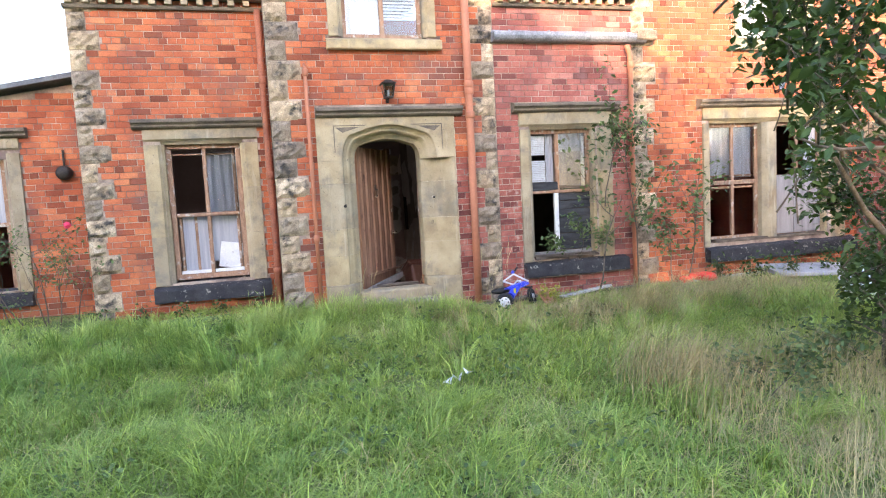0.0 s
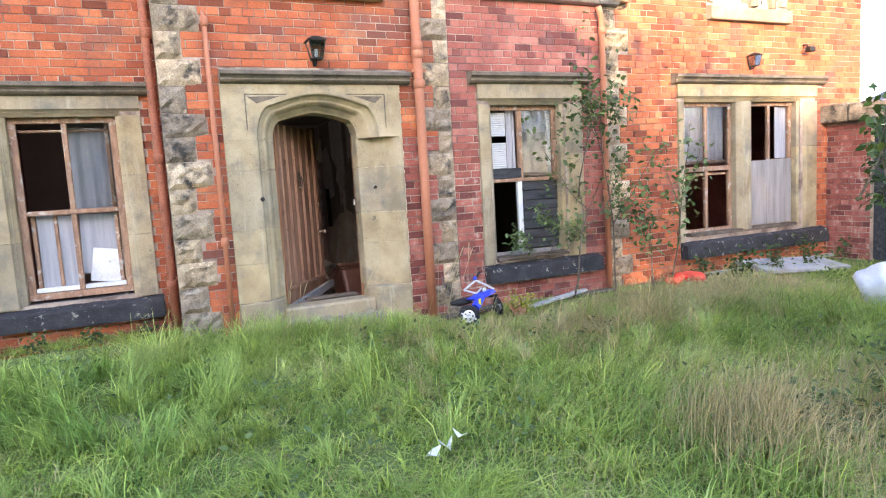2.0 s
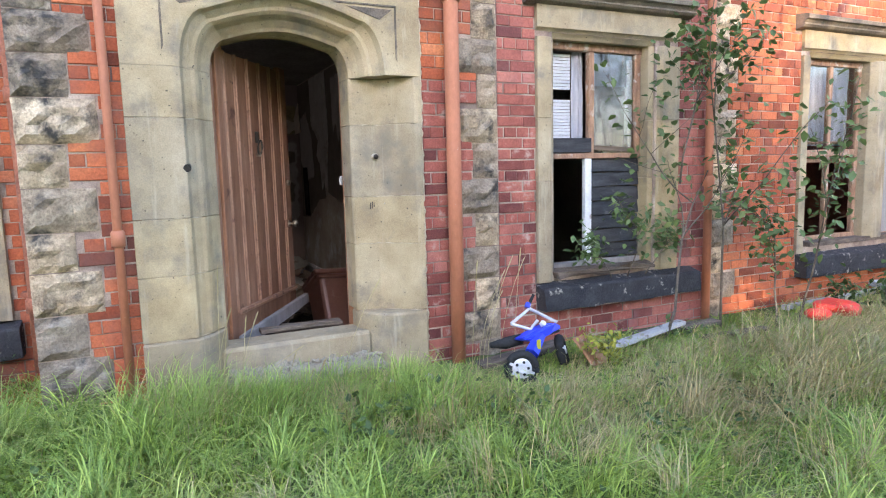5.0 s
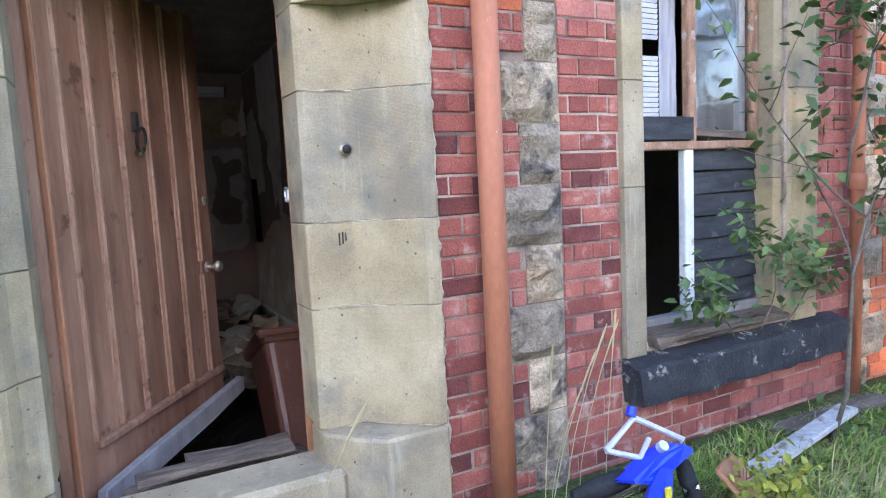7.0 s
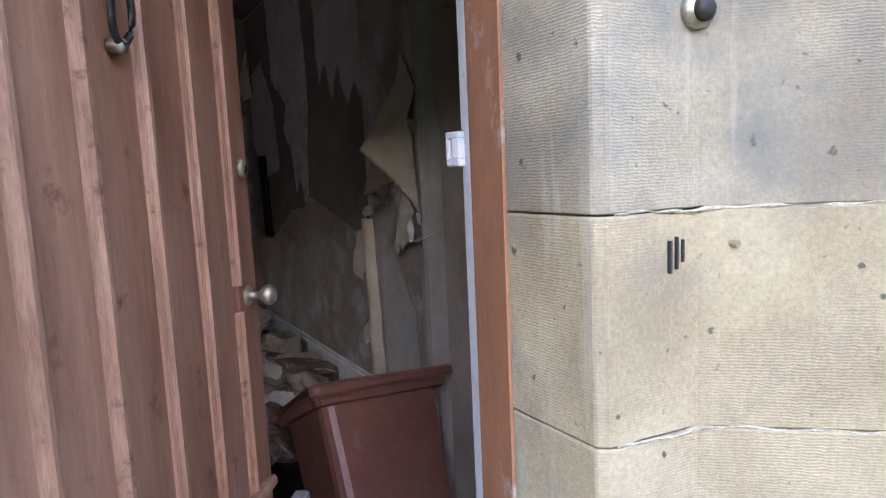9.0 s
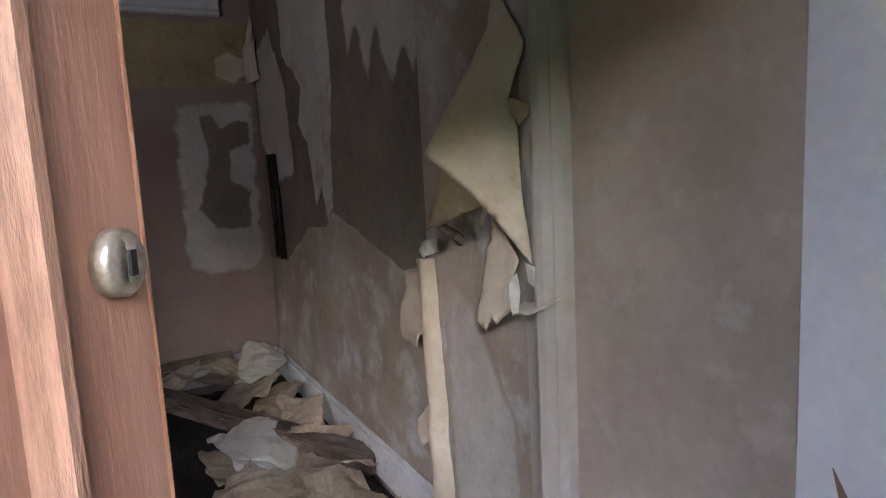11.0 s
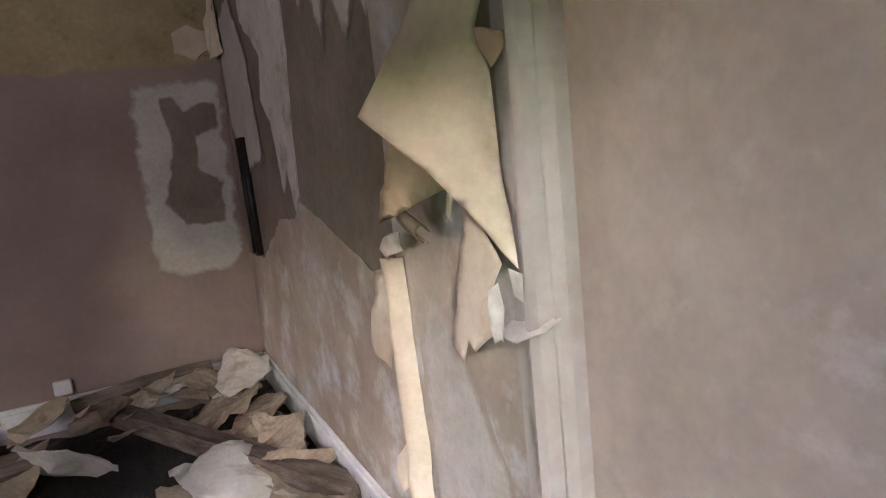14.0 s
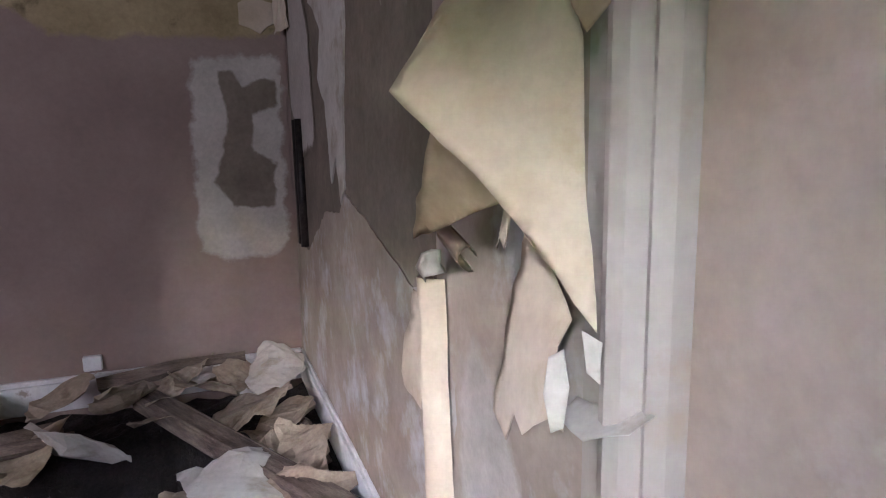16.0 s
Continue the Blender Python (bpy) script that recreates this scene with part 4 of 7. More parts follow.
gut = thing("lead_gutter", "grey lead-covered gutter ledge on the brick wall", "gutter")
prof = [(F + 0.0, 3.62), (F - 0.10, 3.63), (F - 0.135, 3.66), (F - 0.15, 3.70), (F - 0.15, 3.74), (F - 0.13, 3.755), (F - 0.10, 3.735), (F - 0.02, 3.76), (F + 0.0, 3.80)]
part("trough", run_bm(prof, 3.28, 5.75), "lead", gut)
for k in range(4):
    part("lead_roll", run_bm([(yy - 0.006, zz + (0.006 if zz > 3.7 else -0.006)) for yy, zz in prof], 3.55 + k * 0.62, 3.59 + k * 0.62), "lead", gut)
part("end_block", box_bm(5.56, 5.92, F - 0.16, F + 0.05, 3.66, 3.80, 0.02), "rockface", gut)


def cornice(x0, x1, y, z):
    root = thing("cornice", "brick and stone dentil cornice under the eaves", "cornice", kind="structure")
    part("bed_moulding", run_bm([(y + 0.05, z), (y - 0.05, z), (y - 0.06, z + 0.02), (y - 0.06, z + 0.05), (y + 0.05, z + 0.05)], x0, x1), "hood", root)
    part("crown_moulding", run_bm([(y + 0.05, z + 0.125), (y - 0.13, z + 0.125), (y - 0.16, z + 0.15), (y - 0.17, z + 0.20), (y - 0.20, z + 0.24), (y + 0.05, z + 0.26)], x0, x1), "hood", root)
    n = int((x1 - x0) / 0.19)
    for k in range(n):
        a = x0 + 0.05 + k * (x1 - x0 - 0.1) / n
        part("dentil", box_bm(a, a + 0.085, y - 0.115, y + 0.02, z + 0.05, z + 0.122, 0.004), "stone", root)


cornice(-2.3, 0.17, L, 4.14)
cornice(3.32, 5.56, F, 4.12)


def lantern(x, z, s=1.0):
    root = thing("wall_lantern", "dark iron wall lantern with tapered glass sides", "lantern", "wall lanterns over the openings")
    root.location, root.scale = (x, F - 0.11 * s, z), (s, s, s)
    hi, lo = 0.085, 0.052
    for sx in (-1, 1):
        for sy in (-1, 1):
            part("post", tube_bm([(sx * lo, sy * lo, -0.10), (sx * hi, sy * hi, 0.08)], 0.007, 6), "iron", root)
    for half, zz in ((lo, -0.10), (hi, 0.08)):
        part("rim", box_bm(-half - 0.008, half + 0.008, -half - 0.008, half + 0.008, zz - 0.008, zz + 0.008, 0.003), "iron", root)
    for ang in range(4):
        c, sn = math.cos(ang * math.pi / 2), math.sin(ang * math.pi / 2)
        quad = [(-lo, lo, -0.09), (lo, lo, -0.09), (hi, hi, 0.07), (-hi, hi, 0.07)]
        v = [(px * c - py * sn, px * sn + py * c, pz) for px, py, pz in quad] + [(px * c - py * sn - 0.003 * -sn, px * sn + py * c - 0.003 * c, pz) for px, py, pz in quad]
        ob = mesh_ob("pane", v, [(0, 1, 2, 3), (7, 6, 5, 4), (0, 4, 5, 1), (1, 5, 6, 2), (2, 6, 7, 3), (3, 7, 4, 0)], "glass", root)
    bm = bmesh.new()
    base = [bm.verts.new((a * (hi + 0.02), b * (hi + 0.02), 0.085)) for a, b in ((-1, -1), (1, -1), (1, 1), (-1, 1))]
    top = [bm.verts.new((a * 0.025, b * 0.025, 0.135)) for a, b in ((-1, -1), (1, -1), (1, 1), (-1, 1))]
    bm.faces.new(base[::-1]), bm.faces.new(top)
    for k in range(4):
        bm.faces.new((base[k], base[(k + 1) % 4], top[(k + 1) % 4], top[k]))
    part("cap", bm, "iron", root)
    part("lamp_holder", tube_bm([(0, 0, -0.1), (0, 0, -0.04), (0, 0, 0.0)], 0.018, 8), "white_wood", root)
    part("wall_arm", tube_bm([(0, 0, -0.10), (0, 0.03, -0.14), (0, 0.09, -0.13), (0, 0.115, -0.08)], 0.009, 8), "iron", root)
    part("wall_plate", box_bm(-0.022, 0.022, 0.098, 0.112, -0.16, 0.02, 0.004), "iron", root)


lantern(1.73, 2.95, 1.0)
lantern(8.22, 2.98, 0.8)
fl = thing("flood_lamp", "small dark flood lamp on the brick wall", "lamp")
part("housing", box_bm(9.30, 9.42, F - 0.18, F - 0.08, 3.12, 3.20, 0.012), "iron", fl)
part("bracket", tube_bm([(9.36, F + 0.01, 3.24), (9.36, F - 0.06, 3.24), (9.36, F - 0.10, 3.19)], 0.012, 8), "iron", fl)
vent = thing("wall_box", "black round alarm box on the side wing", "wall box")
part("body", tube_bm([(-2.66, WING + 0.02, 2.08), (-2.66, WING - 0.10, 2.08), (-2.66, WING - 0.13, 2.08)], 0.1, 16, radii=[0.10, 0.10, 0.06]), "iron", vent, smooth=True)
part("conduit", tube_bm([(-2.66, WING - 0.03, 2.15), (-2.66, WING - 0.03, 2.4)], 0.015, 8), "iron", vent)
bell = thing("bell_push", "small tarnished bell push on the door jamb", "bell push")
part("rose", tube_bm([(2.368, F + 0.19, 1.47), (2.368, F + 0.168, 1.47)], 0.026, 14), "brass", bell, smooth=True)
part("button", tube_bm([(2.368, F + 0.168, 1.47), (2.368, F + 0.158, 1.47), (2.368, F + 0.151, 1.47)], 0.018, 14, radii=[0.018, 0.018, 0.01]), "iron", bell, smooth=True)
tagged(part("iron_pin", tube_bm([(1.06, F + 0.03, 1.42), (1.06, F - 0.03, 1.41)], 0.022, 10, radii=[0.03, 0.024]), "iron"), "rusted iron hinge pin in the stone jamb", "hinge pin")
tagged(part("nail", tube_bm([(2.42, F + 0.16, 1.125), (2.415, F + 0.138, 1.125)], 0.006, 8), "brass"), "small nail head in the stone jamb", "nail")

for k, (x, z0, z1) in enumerate([(2.318, 1.085, 1.135), (2.332, 1.09, 1.14), (2.345, 1.10, 1.135)]):
    tagged(part("soot_mark", box_bm(x, x + 0.005, F + 0.182, F + 0.194, z0, z1, 0.001), "iron", DOOR_ROOT), kind="structure")

# left wing window
wl = window_dressing("window_6", (-4.55, -3.42, 0.5, 2.38), (-4.75, -3.20), WING, [0.45, 1.1, 1.75, 2.38], "boarded window of the low side wing", sill=(-4.8, -3.2, 0.25, 0.45), hood_x=(-4.9, -3.08), top=2.58)
bars(wl, WING + 0.12, [(-4.5, 0.07, 0.5, 2.38), (-3.46, 0.07, 0.5, 2.38), (-3.98, 0.05, 0.5, 2.38)], [(-4.55, -3.42, 1.4, 0.06)])
cloth(wl, "curtain", -4.5, -3.45, 1.4, 2.36, WING + 0.22, "curtain", 6, 0.02, "pale curtain")


# ---------------------------------------------------------------- outbuilding against the right wing
OX = 9.93
ob_walls = [(OX + M_OFF, OX + 0.25, 8.02, F, -0.4, 2.03), (OX + M_OFF, OX + 0.25, 4.2, 6.85, -0.4, 2.03), (OX + M_OFF, OX + 0.25, 6.85, 8.02, 1.95, 2.03), (OX + 0.25, 12.6, 4.2, 4.45, -0.4, 2.03), (12.4, 12.6, 4.45, F, -0.4, 2.03)]
OUT = solid_wall("outbuilding_wall", "brown brick wall of a low outbuilding", ob_walls, "mortar")
bm = bmesh.new()
for k in range(9):
    box_bm(OX - 0.16 - 0.015 * (k % 2), OX + 0.9, 4.1 + k * 0.52, 4.1 + k * 0.52 + 0.515, 2.04, 2.28 + 0.02 * (k % 3), 0.02, bm)
bmesh.ops.subdivide_edges(bm, edges=bm.edges, cuts=1)
roughen(bm, 0.03, 4)
part("stone_eave", bm, "rockface", OUT, "thick mossy stone slab eave")
mesh_ob("slab_roof", [(OX + 0.6, 4.1, 2.2), (12.8, 4.1, 2.9), (12.8, F - 0.02, 2.9), (OX + 0.6, F - 0.02, 2.2), (OX + 0.6, 4.1, 2.3), (12.8, 4.1, 3.0), (12.8, F - 0.02, 3.0), (OX + 0.6, F - 0.02, 2.3)], BOX_FACES, "slate", OUT)
dd = thing("outbuilding_door", "black painted ledged door of the outbuilding", "door")
for k in range(7):
    part("plank", box_bm(OX + 0.07, OX + 0.10, 6.86 + k * 0.165, 6.86 + k * 0.165 + 0.16, -0.1, 1.94, 0.004), "black_board", dd)
part("handle", box_bm(OX + 0.03, OX + 0.07, 7.85, 7.88, 0.9, 1.05, 0.005), "iron", dd)


# ---------------------------------------------------------------- the hall: skirting, plaster, torn wallpaper
M["paper"] = mat("old_wallpaper", [(0.3, (0.47, 0.39, 0.28)), (0.55, (0.60, 0.52, 0.41)), (0.75, (0.67, 0.60, 0.50))], 0.85, grain=3, fine=40, fine_amount=0.08, stain=(0.42, 0.30, 0.15), stain_scale=4.5, stain_at=(0.60, 0.85), bump=0.15)
M["paper_pale"] = mat("pale_wallpaper", [(0.3, (0.44, 0.42, 0.37)), (0.7, (0.60, 0.58, 0.53))], 0.85, grain=4, fine=35, fine_amount=0.1, stain=(0.30, 0.24, 0.17), stain_scale=6, stain_at=(0.54, 0.75), bump=0.2)
# wallpaper colours taken darker for the scraps on the floor
M["paper_floor"] = mat("dusty_floor_paper", [(0.3, (0.24, 0.19, 0.135)), (0.55, (0.34, 0.28, 0.21)), (0.75, (0.43, 0.37, 0.29))], 0.9, grain=5, fine=40, fine_amount=0.15, stain=(0.16, 0.115, 0.075), stain_scale=6, stain_at=(0.55, 0.72), bump=0.3)
M["paper_tan"] = mat("wallpaper_back", [(0.3, (0.34, 0.26, 0.165)), (0.7, (0.47, 0.38, 0.265))], 0.9, grain=4, fine=40, fine_amount=0.1, bump=0.15)
M["architrave_paint"] = mat("cream_paint_over_wood", [(0.3, (0.32, 0.28, 0.24)), (0.55, (0.40, 0.365, 0.33)), (0.75, (0.46, 0.43, 0.40))], 0.6, grain=2.2, fine=30, fine_amount=0.06, stain=(0.36, 0.30, 0.23), stain_scale=6, stain_at=(0.58, 0.74), bump=0.2)
M["paper_lower"] = mat("stained_lower_paper", [(0.3, (0.27, 0.22, 0.17)), (0.5, (0.38, 0.32, 0.26)), (0.7, (0.46, 0.42, 0.37))], 0.85, grain=1.8, fine=30, fine_amount=0.1, stain=(0.52, 0.52, 0.52), stain_scale=3.0, stain_at=(0.52, 0.66), bump=0.2)
M["skim"] = mat("white_skim_patch", [(0.3, (0.40, 0.37, 0.33)), (0.7, (0.54, 0.51, 0.47))], 0.9, grain=4, fine=40, fine_amount=0.12, bump=0.3)
M["ochre"] = mat("ochre_stained_paper", [(0.3, (0.28, 0.22, 0.12)), (0.6, (0.40, 0.325, 0.19)), (0.8, (0.46, 0.39, 0.26))], 0.9, grain=2.2, fine=30, fine_amount=0.15, stain=(0.10, 0.08, 0.045), stain_scale=4, stain_at=(0.6, 0.75), bump=0.2)
M["bin"] = mat("brown_plastic", [(0.3, (0.125, 0.052, 0.034)), (0.7, (0.165, 0.075, 0.05))], 0.42, grain=4, fine=40, fine_amount=0.12, stain=(0.26, 0.18, 0.14), stain_scale=7, stain_at=(0.62, 0.8), bump=0.1, spec=0.5)


from mathutils import geometry


def ragged(points, jag, step=0.05, seed=0):
    """An outline with torn edges between its corners."""
    rng = random.Random(seed)
    out = []
    for p, q in zip(points, points[1:] + points[:1]):
        p, q = Vector(p), Vector(q)
        n = max(1, int((q - p).length / step))
        out.append(p)
        for k in range(1, n):
            m = p.lerp(q, k / n)
            out.append(m + Vector([rng.uniform(-jag, jag) for _ in m]))
    return out


def wall_sheet(name, label, outline, plane, at, material, lift=0.003, jag=0.012, seed=0, parent=None):
    """A flat layer left on a wall: outline of (u, z), u along the wall; plane 'x' or 'y'."""
    pts = ragged(outline, jag, 0.045, seed)
    n = len(pts)
    bm = bmesh.new()
    vs = []
    for off in (lift, -0.001):
        for u, z in pts:
            vs.append(bm.verts.new((at - off, u, z) if plane == "x" else (u, at - off, z)))
    for tri in geometry.tessellate_polygon([[Vector((u, z, 0)) for u, z in pts]]):
        bm.faces.new([vs[i] for i in tri])
    for i in range(n):
        bm.faces.new((vs[i], vs[n + i], vs[n + (i + 1) % n], vs[(i + 1) % n]))
    ob = part(name, bm, material, parent)
    return tagged(ob, label, "wall covering", kind="structure")


def filled_outline(flat, step):
    """Triangles over a flat outline, with points inside it step apart."""
    n = len(flat)
    us, ws = [p[0] for p in flat], [p[1] for p in flat]
    pts = [Vector(p) for p in flat]
    nu, nw = int((max(us) - min(us)) / step), int((max(ws) - min(ws)) / step)
    for i in range(nu):
        for j in range(nw):
            q = Vector((min(us) + (i + 0.5 + 0.25 * (j % 2)) * step, min(ws) + (j + 0.5) * step))
            if min((q - p).length for p in pts[:n]) > step * 0.45:
                pts.append(q)
    co, _, tris, _, _, _ = geometry.delaunay_2d_cdt(pts, [], [list(range(n))], 1, 1e-6)
    return co, tris


def soft_mat(source, under):
    """A surface that thins out unevenly towards the rim of its patch, where the surface under it shows."""
    m = M[source].copy()
    m.name = M[source].name + "_over_" + M[under].name
    nt = m.node_tree
    b = nt.nodes["Principled BSDF"]
    stops, grain, fine, amount = SPECS[M[under].name]
    r, f = ramp(nt, stops), ramp(nt, [(0.25, (1 - amount,) * 3), (0.75, (1 + amount,) * 3)])
    nt.links.new(noise_tex(nt, grain, 5, 0.6), r.inputs[0])
    nt.links.new(noise_tex(nt, fine, 3, 0.7), f.inputs[0])
    base = mixc(nt, 1.0, r.outputs[0], f.outputs[0], "MULTIPLY")
    at = nt.nodes.new("ShaderNodeAttribute")
    at.attribute_name = "cover"
    add = nt.nodes.new("ShaderNodeMath")
    add.operation = "MULTIPLY_ADD"
    nt.links.new(noise_tex(nt, 7, 7, 0.68), add.inputs[0])
    add.inputs[1].default_value = 1.5
    nt.links.new(at.outputs["Fac"], add.inputs[2])
    nt.links.new(mixc(nt, thresh(nt, add.outputs[0], 1.0, 1.32), base, b.inputs["Base Color"].links[0].from_socket), b.inputs["Base Color"])
    return m


def soft_patch(name, label, outline, plane, at, material, lift=0.003, rim=0.10, seed=0, under="plaster_mauve"):
    """A worn or skimmed patch on a wall with a feathered rim: outline of (u, z) as for wall_sheet."""
    key = material + "_over_" + under
    if key not in M:
        M[key] = soft_mat(material, under)
    pts = [Vector(p) for p in ragged([Vector(p) for p in outline], 0.012, 0.06, seed)]
    co, tris = filled_outline(pts, 0.045)
    verts = [(at - lift, p.x, p.y) if plane == "x" else (p.x, at - lift, p.y) for p in co]
    ob = mesh_ob(name, verts, [tuple(t) for t in tris], key)
    cover = ob.data.attributes.new("cover", "FLOAT", "POINT")
    edges = list(zip(pts, pts[1:] + pts[:1]))
    for k, p in enumerate(co):
        near_rim = min((geometry.intersect_point_line(p, a, b)[0] - p).length if 0 < geometry.intersect_point_line(p, a, b)[1] < 1 else min((p - a).length, (p - b).length) for a, b in edges)
        cover.data[k].value = min(1.0, near_rim / rim)
    return tagged(ob, label, "wall covering", kind="structure")


def torn_sheet(name, label, outline, material, curl=0.012, jag=0.004, seed=0, step=0.022, thick=0.0016, belly=0.0, parent=None):
    """A loose sheet of paper hung between its corners: bellied, creased and torn along the edge."""
    corners = [Vector(p) for p in outline]
    mid = sum(corners, Vector()) / len(corners)
    nrm = sum(((p - mid).cross(q - mid) for p, q in zip(corners, corners[1:] + corners[:1])), Vector()).normalized()
    eu = nrm.orthogonal().normalized()
    ew = nrm.cross(eu)
    rim3 = ragged(corners, jag, 0.03, seed)
    flat = [Vector(((p - mid).dot(eu), (p - mid).dot(ew))) for p in rim3]
    co, tris = filled_outline(flat, step)
    bm = bmesh.new()
    vs = []
    for q in co:
        weights = [1.0 / ((q - f).length_squared + 1e-6) ** 1.5 for f in flat]
        off = sum(w * (p - mid).dot(nrm) for w, p in zip(weights, rim3)) / sum(weights)
        rim = min((q - f).length for f in flat)
        p = mid + eu * q.x + ew * q.y + nrm * off
        p += nrm * (belly * min(1.0, rim / 0.08) + curl * noise.noise(p * 5 + Vector((seed * 3.1, 0, 0))) + curl * 0.35 * noise.noise(p * 17 + Vector((0, seed, 0))))
        vs.append(bm.verts.new(p))
    for t in tris:
        bm.faces.new([vs[k] for k in t])
    bmesh.ops.recalc_face_normals(bm, faces=bm.faces)
    bmesh.ops.solidify(bm, geom=list(bm.faces), thickness=thick)
    ob = part(name, bm, material, parent, label, smooth=True)
    return ob if parent else tagged(ob, label, "wallpaper", "peeling wallpaper")


def paper_flap(name, label, outline, material, curl=0.03, jag=0.006, seed=0, group="peeling wallpaper", category="wallpaper", thick=0.0015, freq=5):
    """A loose sheet in space, bent and crumpled."""
    bm = bmesh.new()
    vs = [bm.verts.new(p) for p in ragged(outline, jag, 0.035, seed)]
    bm.faces.new(vs)
    bmesh.ops.triangulate(bm, faces=bm.faces)
    bmesh.ops.subdivide_edges(bm, edges=[e for e in bm.edges if e.calc_length() > 0.08], cuts=2, use_grid_fill=True)
    bmesh.ops.triangulate(bm, faces=bm.faces)
    bm.normal_update()
    nrm = sum((f.normal * f.calc_area() for f in bm.faces), Vector()).normalized()
    for v in bm.verts:
        v.co += nrm * curl * noise.noise(v.co * freq + Vector((seed * 3.1, 0, 0))) + noise.noise_vector(v.co * 14) * curl * 0.12
    bmesh.ops.solidify(bm, geom=list(bm.faces), thickness=thick)
    ob = part(name, bm, material, smooth=False)
    return tagged(ob, label, category, group)


HX, HY = HALL_X, HALL_Y
# right wall: bare plaster where the paper is gone
wall_sheet("bare_plaster", "bare grey-brown plaster where the paper has gone", [(11.66, -0.05), (14.39, -0.05), (14.39, 2.70), (11.66, 2.70)], "x", HX, "plaster_dark", 0.004, 0.0)
wall_sheet("lower_paper", "stained paper still on the lower wall", [(11.68, 0.0), (14.38, 0.0), (14.38, 0.70), (13.9, 0.72), (13.3, 1.0), (12.98, 1.02), (12.86, 1.11), (12.4, 1.01), (11.98, 0.90), (11.80, 0.93), (11.68, 0.9)], "x", HX, "paper_lower", 0.009, 0.008, 1)
wall_sheet("upper_paper", "pale strip of wallpaper hanging on the upper wall", [(12.80, 2.70), (12.75, 2.1), (12.74, 1.75), (12.82, 1.45), (12.85, 1.13), (12.93, 1.06), (13.0, 1.26), (13.12, 1.14), (13.2, 1.5), (13.36, 1.62), (13.25, 1.82), (13.6, 2.05), (13.62, 2.70)], "x", HX, "paper_pale", 0.012, 0.012, 2)
soft_patch("skim_patch", "white skim patch with a feathered lower edge", [(11.68, 2.6), (12.55, 2.6), (12.52, 1.9), (12.45, 1.82), (12.36, 1.95), (12.30, 1.78), (12.22, 1.66), (12.12, 1.9), (12.05, 1.72), (11.98, 1.66), (11.86, 1.78), (11.78, 1.60), (11.68, 1.85)], "x", HX, "skim", 0.007, 0.07, 3, "plaster_dark")
soft_patch("corner_paper", "grey torn paper in the corner", [(13.5, 1.3), (14.0, 1.25), (14.38, 1.55), (14.38, 2.2), (13.9, 2.3), (13.6, 1.9)], "x", HX, "skim", 0.008, 0.07, 4, "plaster_dark")
for yy, w, name in ((14.12, 0.02, "conduit"), (13.98, 0.026, "conduit")):
    ob = part(name, tube_bm([(HX - 0.02, yy, 1.46), (HX - 0.02, yy - 0.05, 0.74)], w, 8), "iron", smooth=True)
    tagged(ob, "dark conduit let into the broken plaster", "conduit", "conduits in the corner")
# near wall and the white return beside the door
tagged(part("white_return", box_bm(HX - 0.008, HX + 0.01, F + T + 0.005, 10.25, -0.6, 2.70, 0.003), "white_wall"), "bluish white painted wall with bare patches by the door", "wall covering", kind="structure")
M["bare_patch"] = mat("reddish_bare_plaster", [(0.3, (0.20, 0.12, 0.09)), (0.7, (0.32, 0.20, 0.15))], 0.95, grain=8, fine=50, fine_amount=0.2, bump=0.3)
wall_sheet("bare_patch", "reddish bare patch where white paint has flaked off", [(10.18, 0.77), (10.15, 0.72), (10.11, 0.68), (10.08, 0.71), (10.0, 0.72), (9.9, 0.70), (9.9, 0.56), (10.02, 0.55), (10.09, 0.60), (10.13, 0.66), (10.16, 0.69)], "x", HX - 0.008, "bare_patch", 0.003, 0.006, 44)
pil = tagged(part("pilaster", box_bm(HX - 0.045, HX + 0.02, 10.95, 11.68, -0.6, CEIL, 0.006), "paper_lower"), "papered pilaster on the hall wall", "pilaster", kind="structure")
arc = thing("architrave", "cream painted moulded upright on the hall wall", "architrave", kind="structure")
part("board", box_bm(HX - 0.05, HX + 0.02, 10.985, 11.05, -0.6, CEIL, 0.006), "architrave_paint", arc)
part("bead", prism_bm([(HX + 0.01, 10.885), (HX - 0.03, 10.888), (HX - 0.055, 10.90), (HX - 0.05, 10.912), (HX - 0.075, 10.925), (HX - 0.085, 10.945), (HX - 0.078, 10.965), (HX - 0.05, 10.985), (HX + 0.01, 10.985)], -0.6, CEIL), "architrave_paint", arc)
torn_sheet("paper_ledge", "pale torn lip of paper caught on the upright", [(HX - 0.055, 11.05, 0.93), (HX - 0.10, 11.03, 0.918), (HX - 0.115, 10.95, 0.925), (HX - 0.09, 10.89, 0.955), (HX - 0.05, 10.89, 0.97)], "paper_pale", 0.012, 0.005, 41, 0.015)
soft_patch("skim_streaks", "white streaks on the pilaster", [(11.06, 0.05), (11.55, 0.0), (11.56, 0.75), (11.45, 0.98), (11.30, 0.80), (11.12, 0.55)], "x", HX - 0.045, "skim", 0.003, 0.08, 8, "paper_lower")
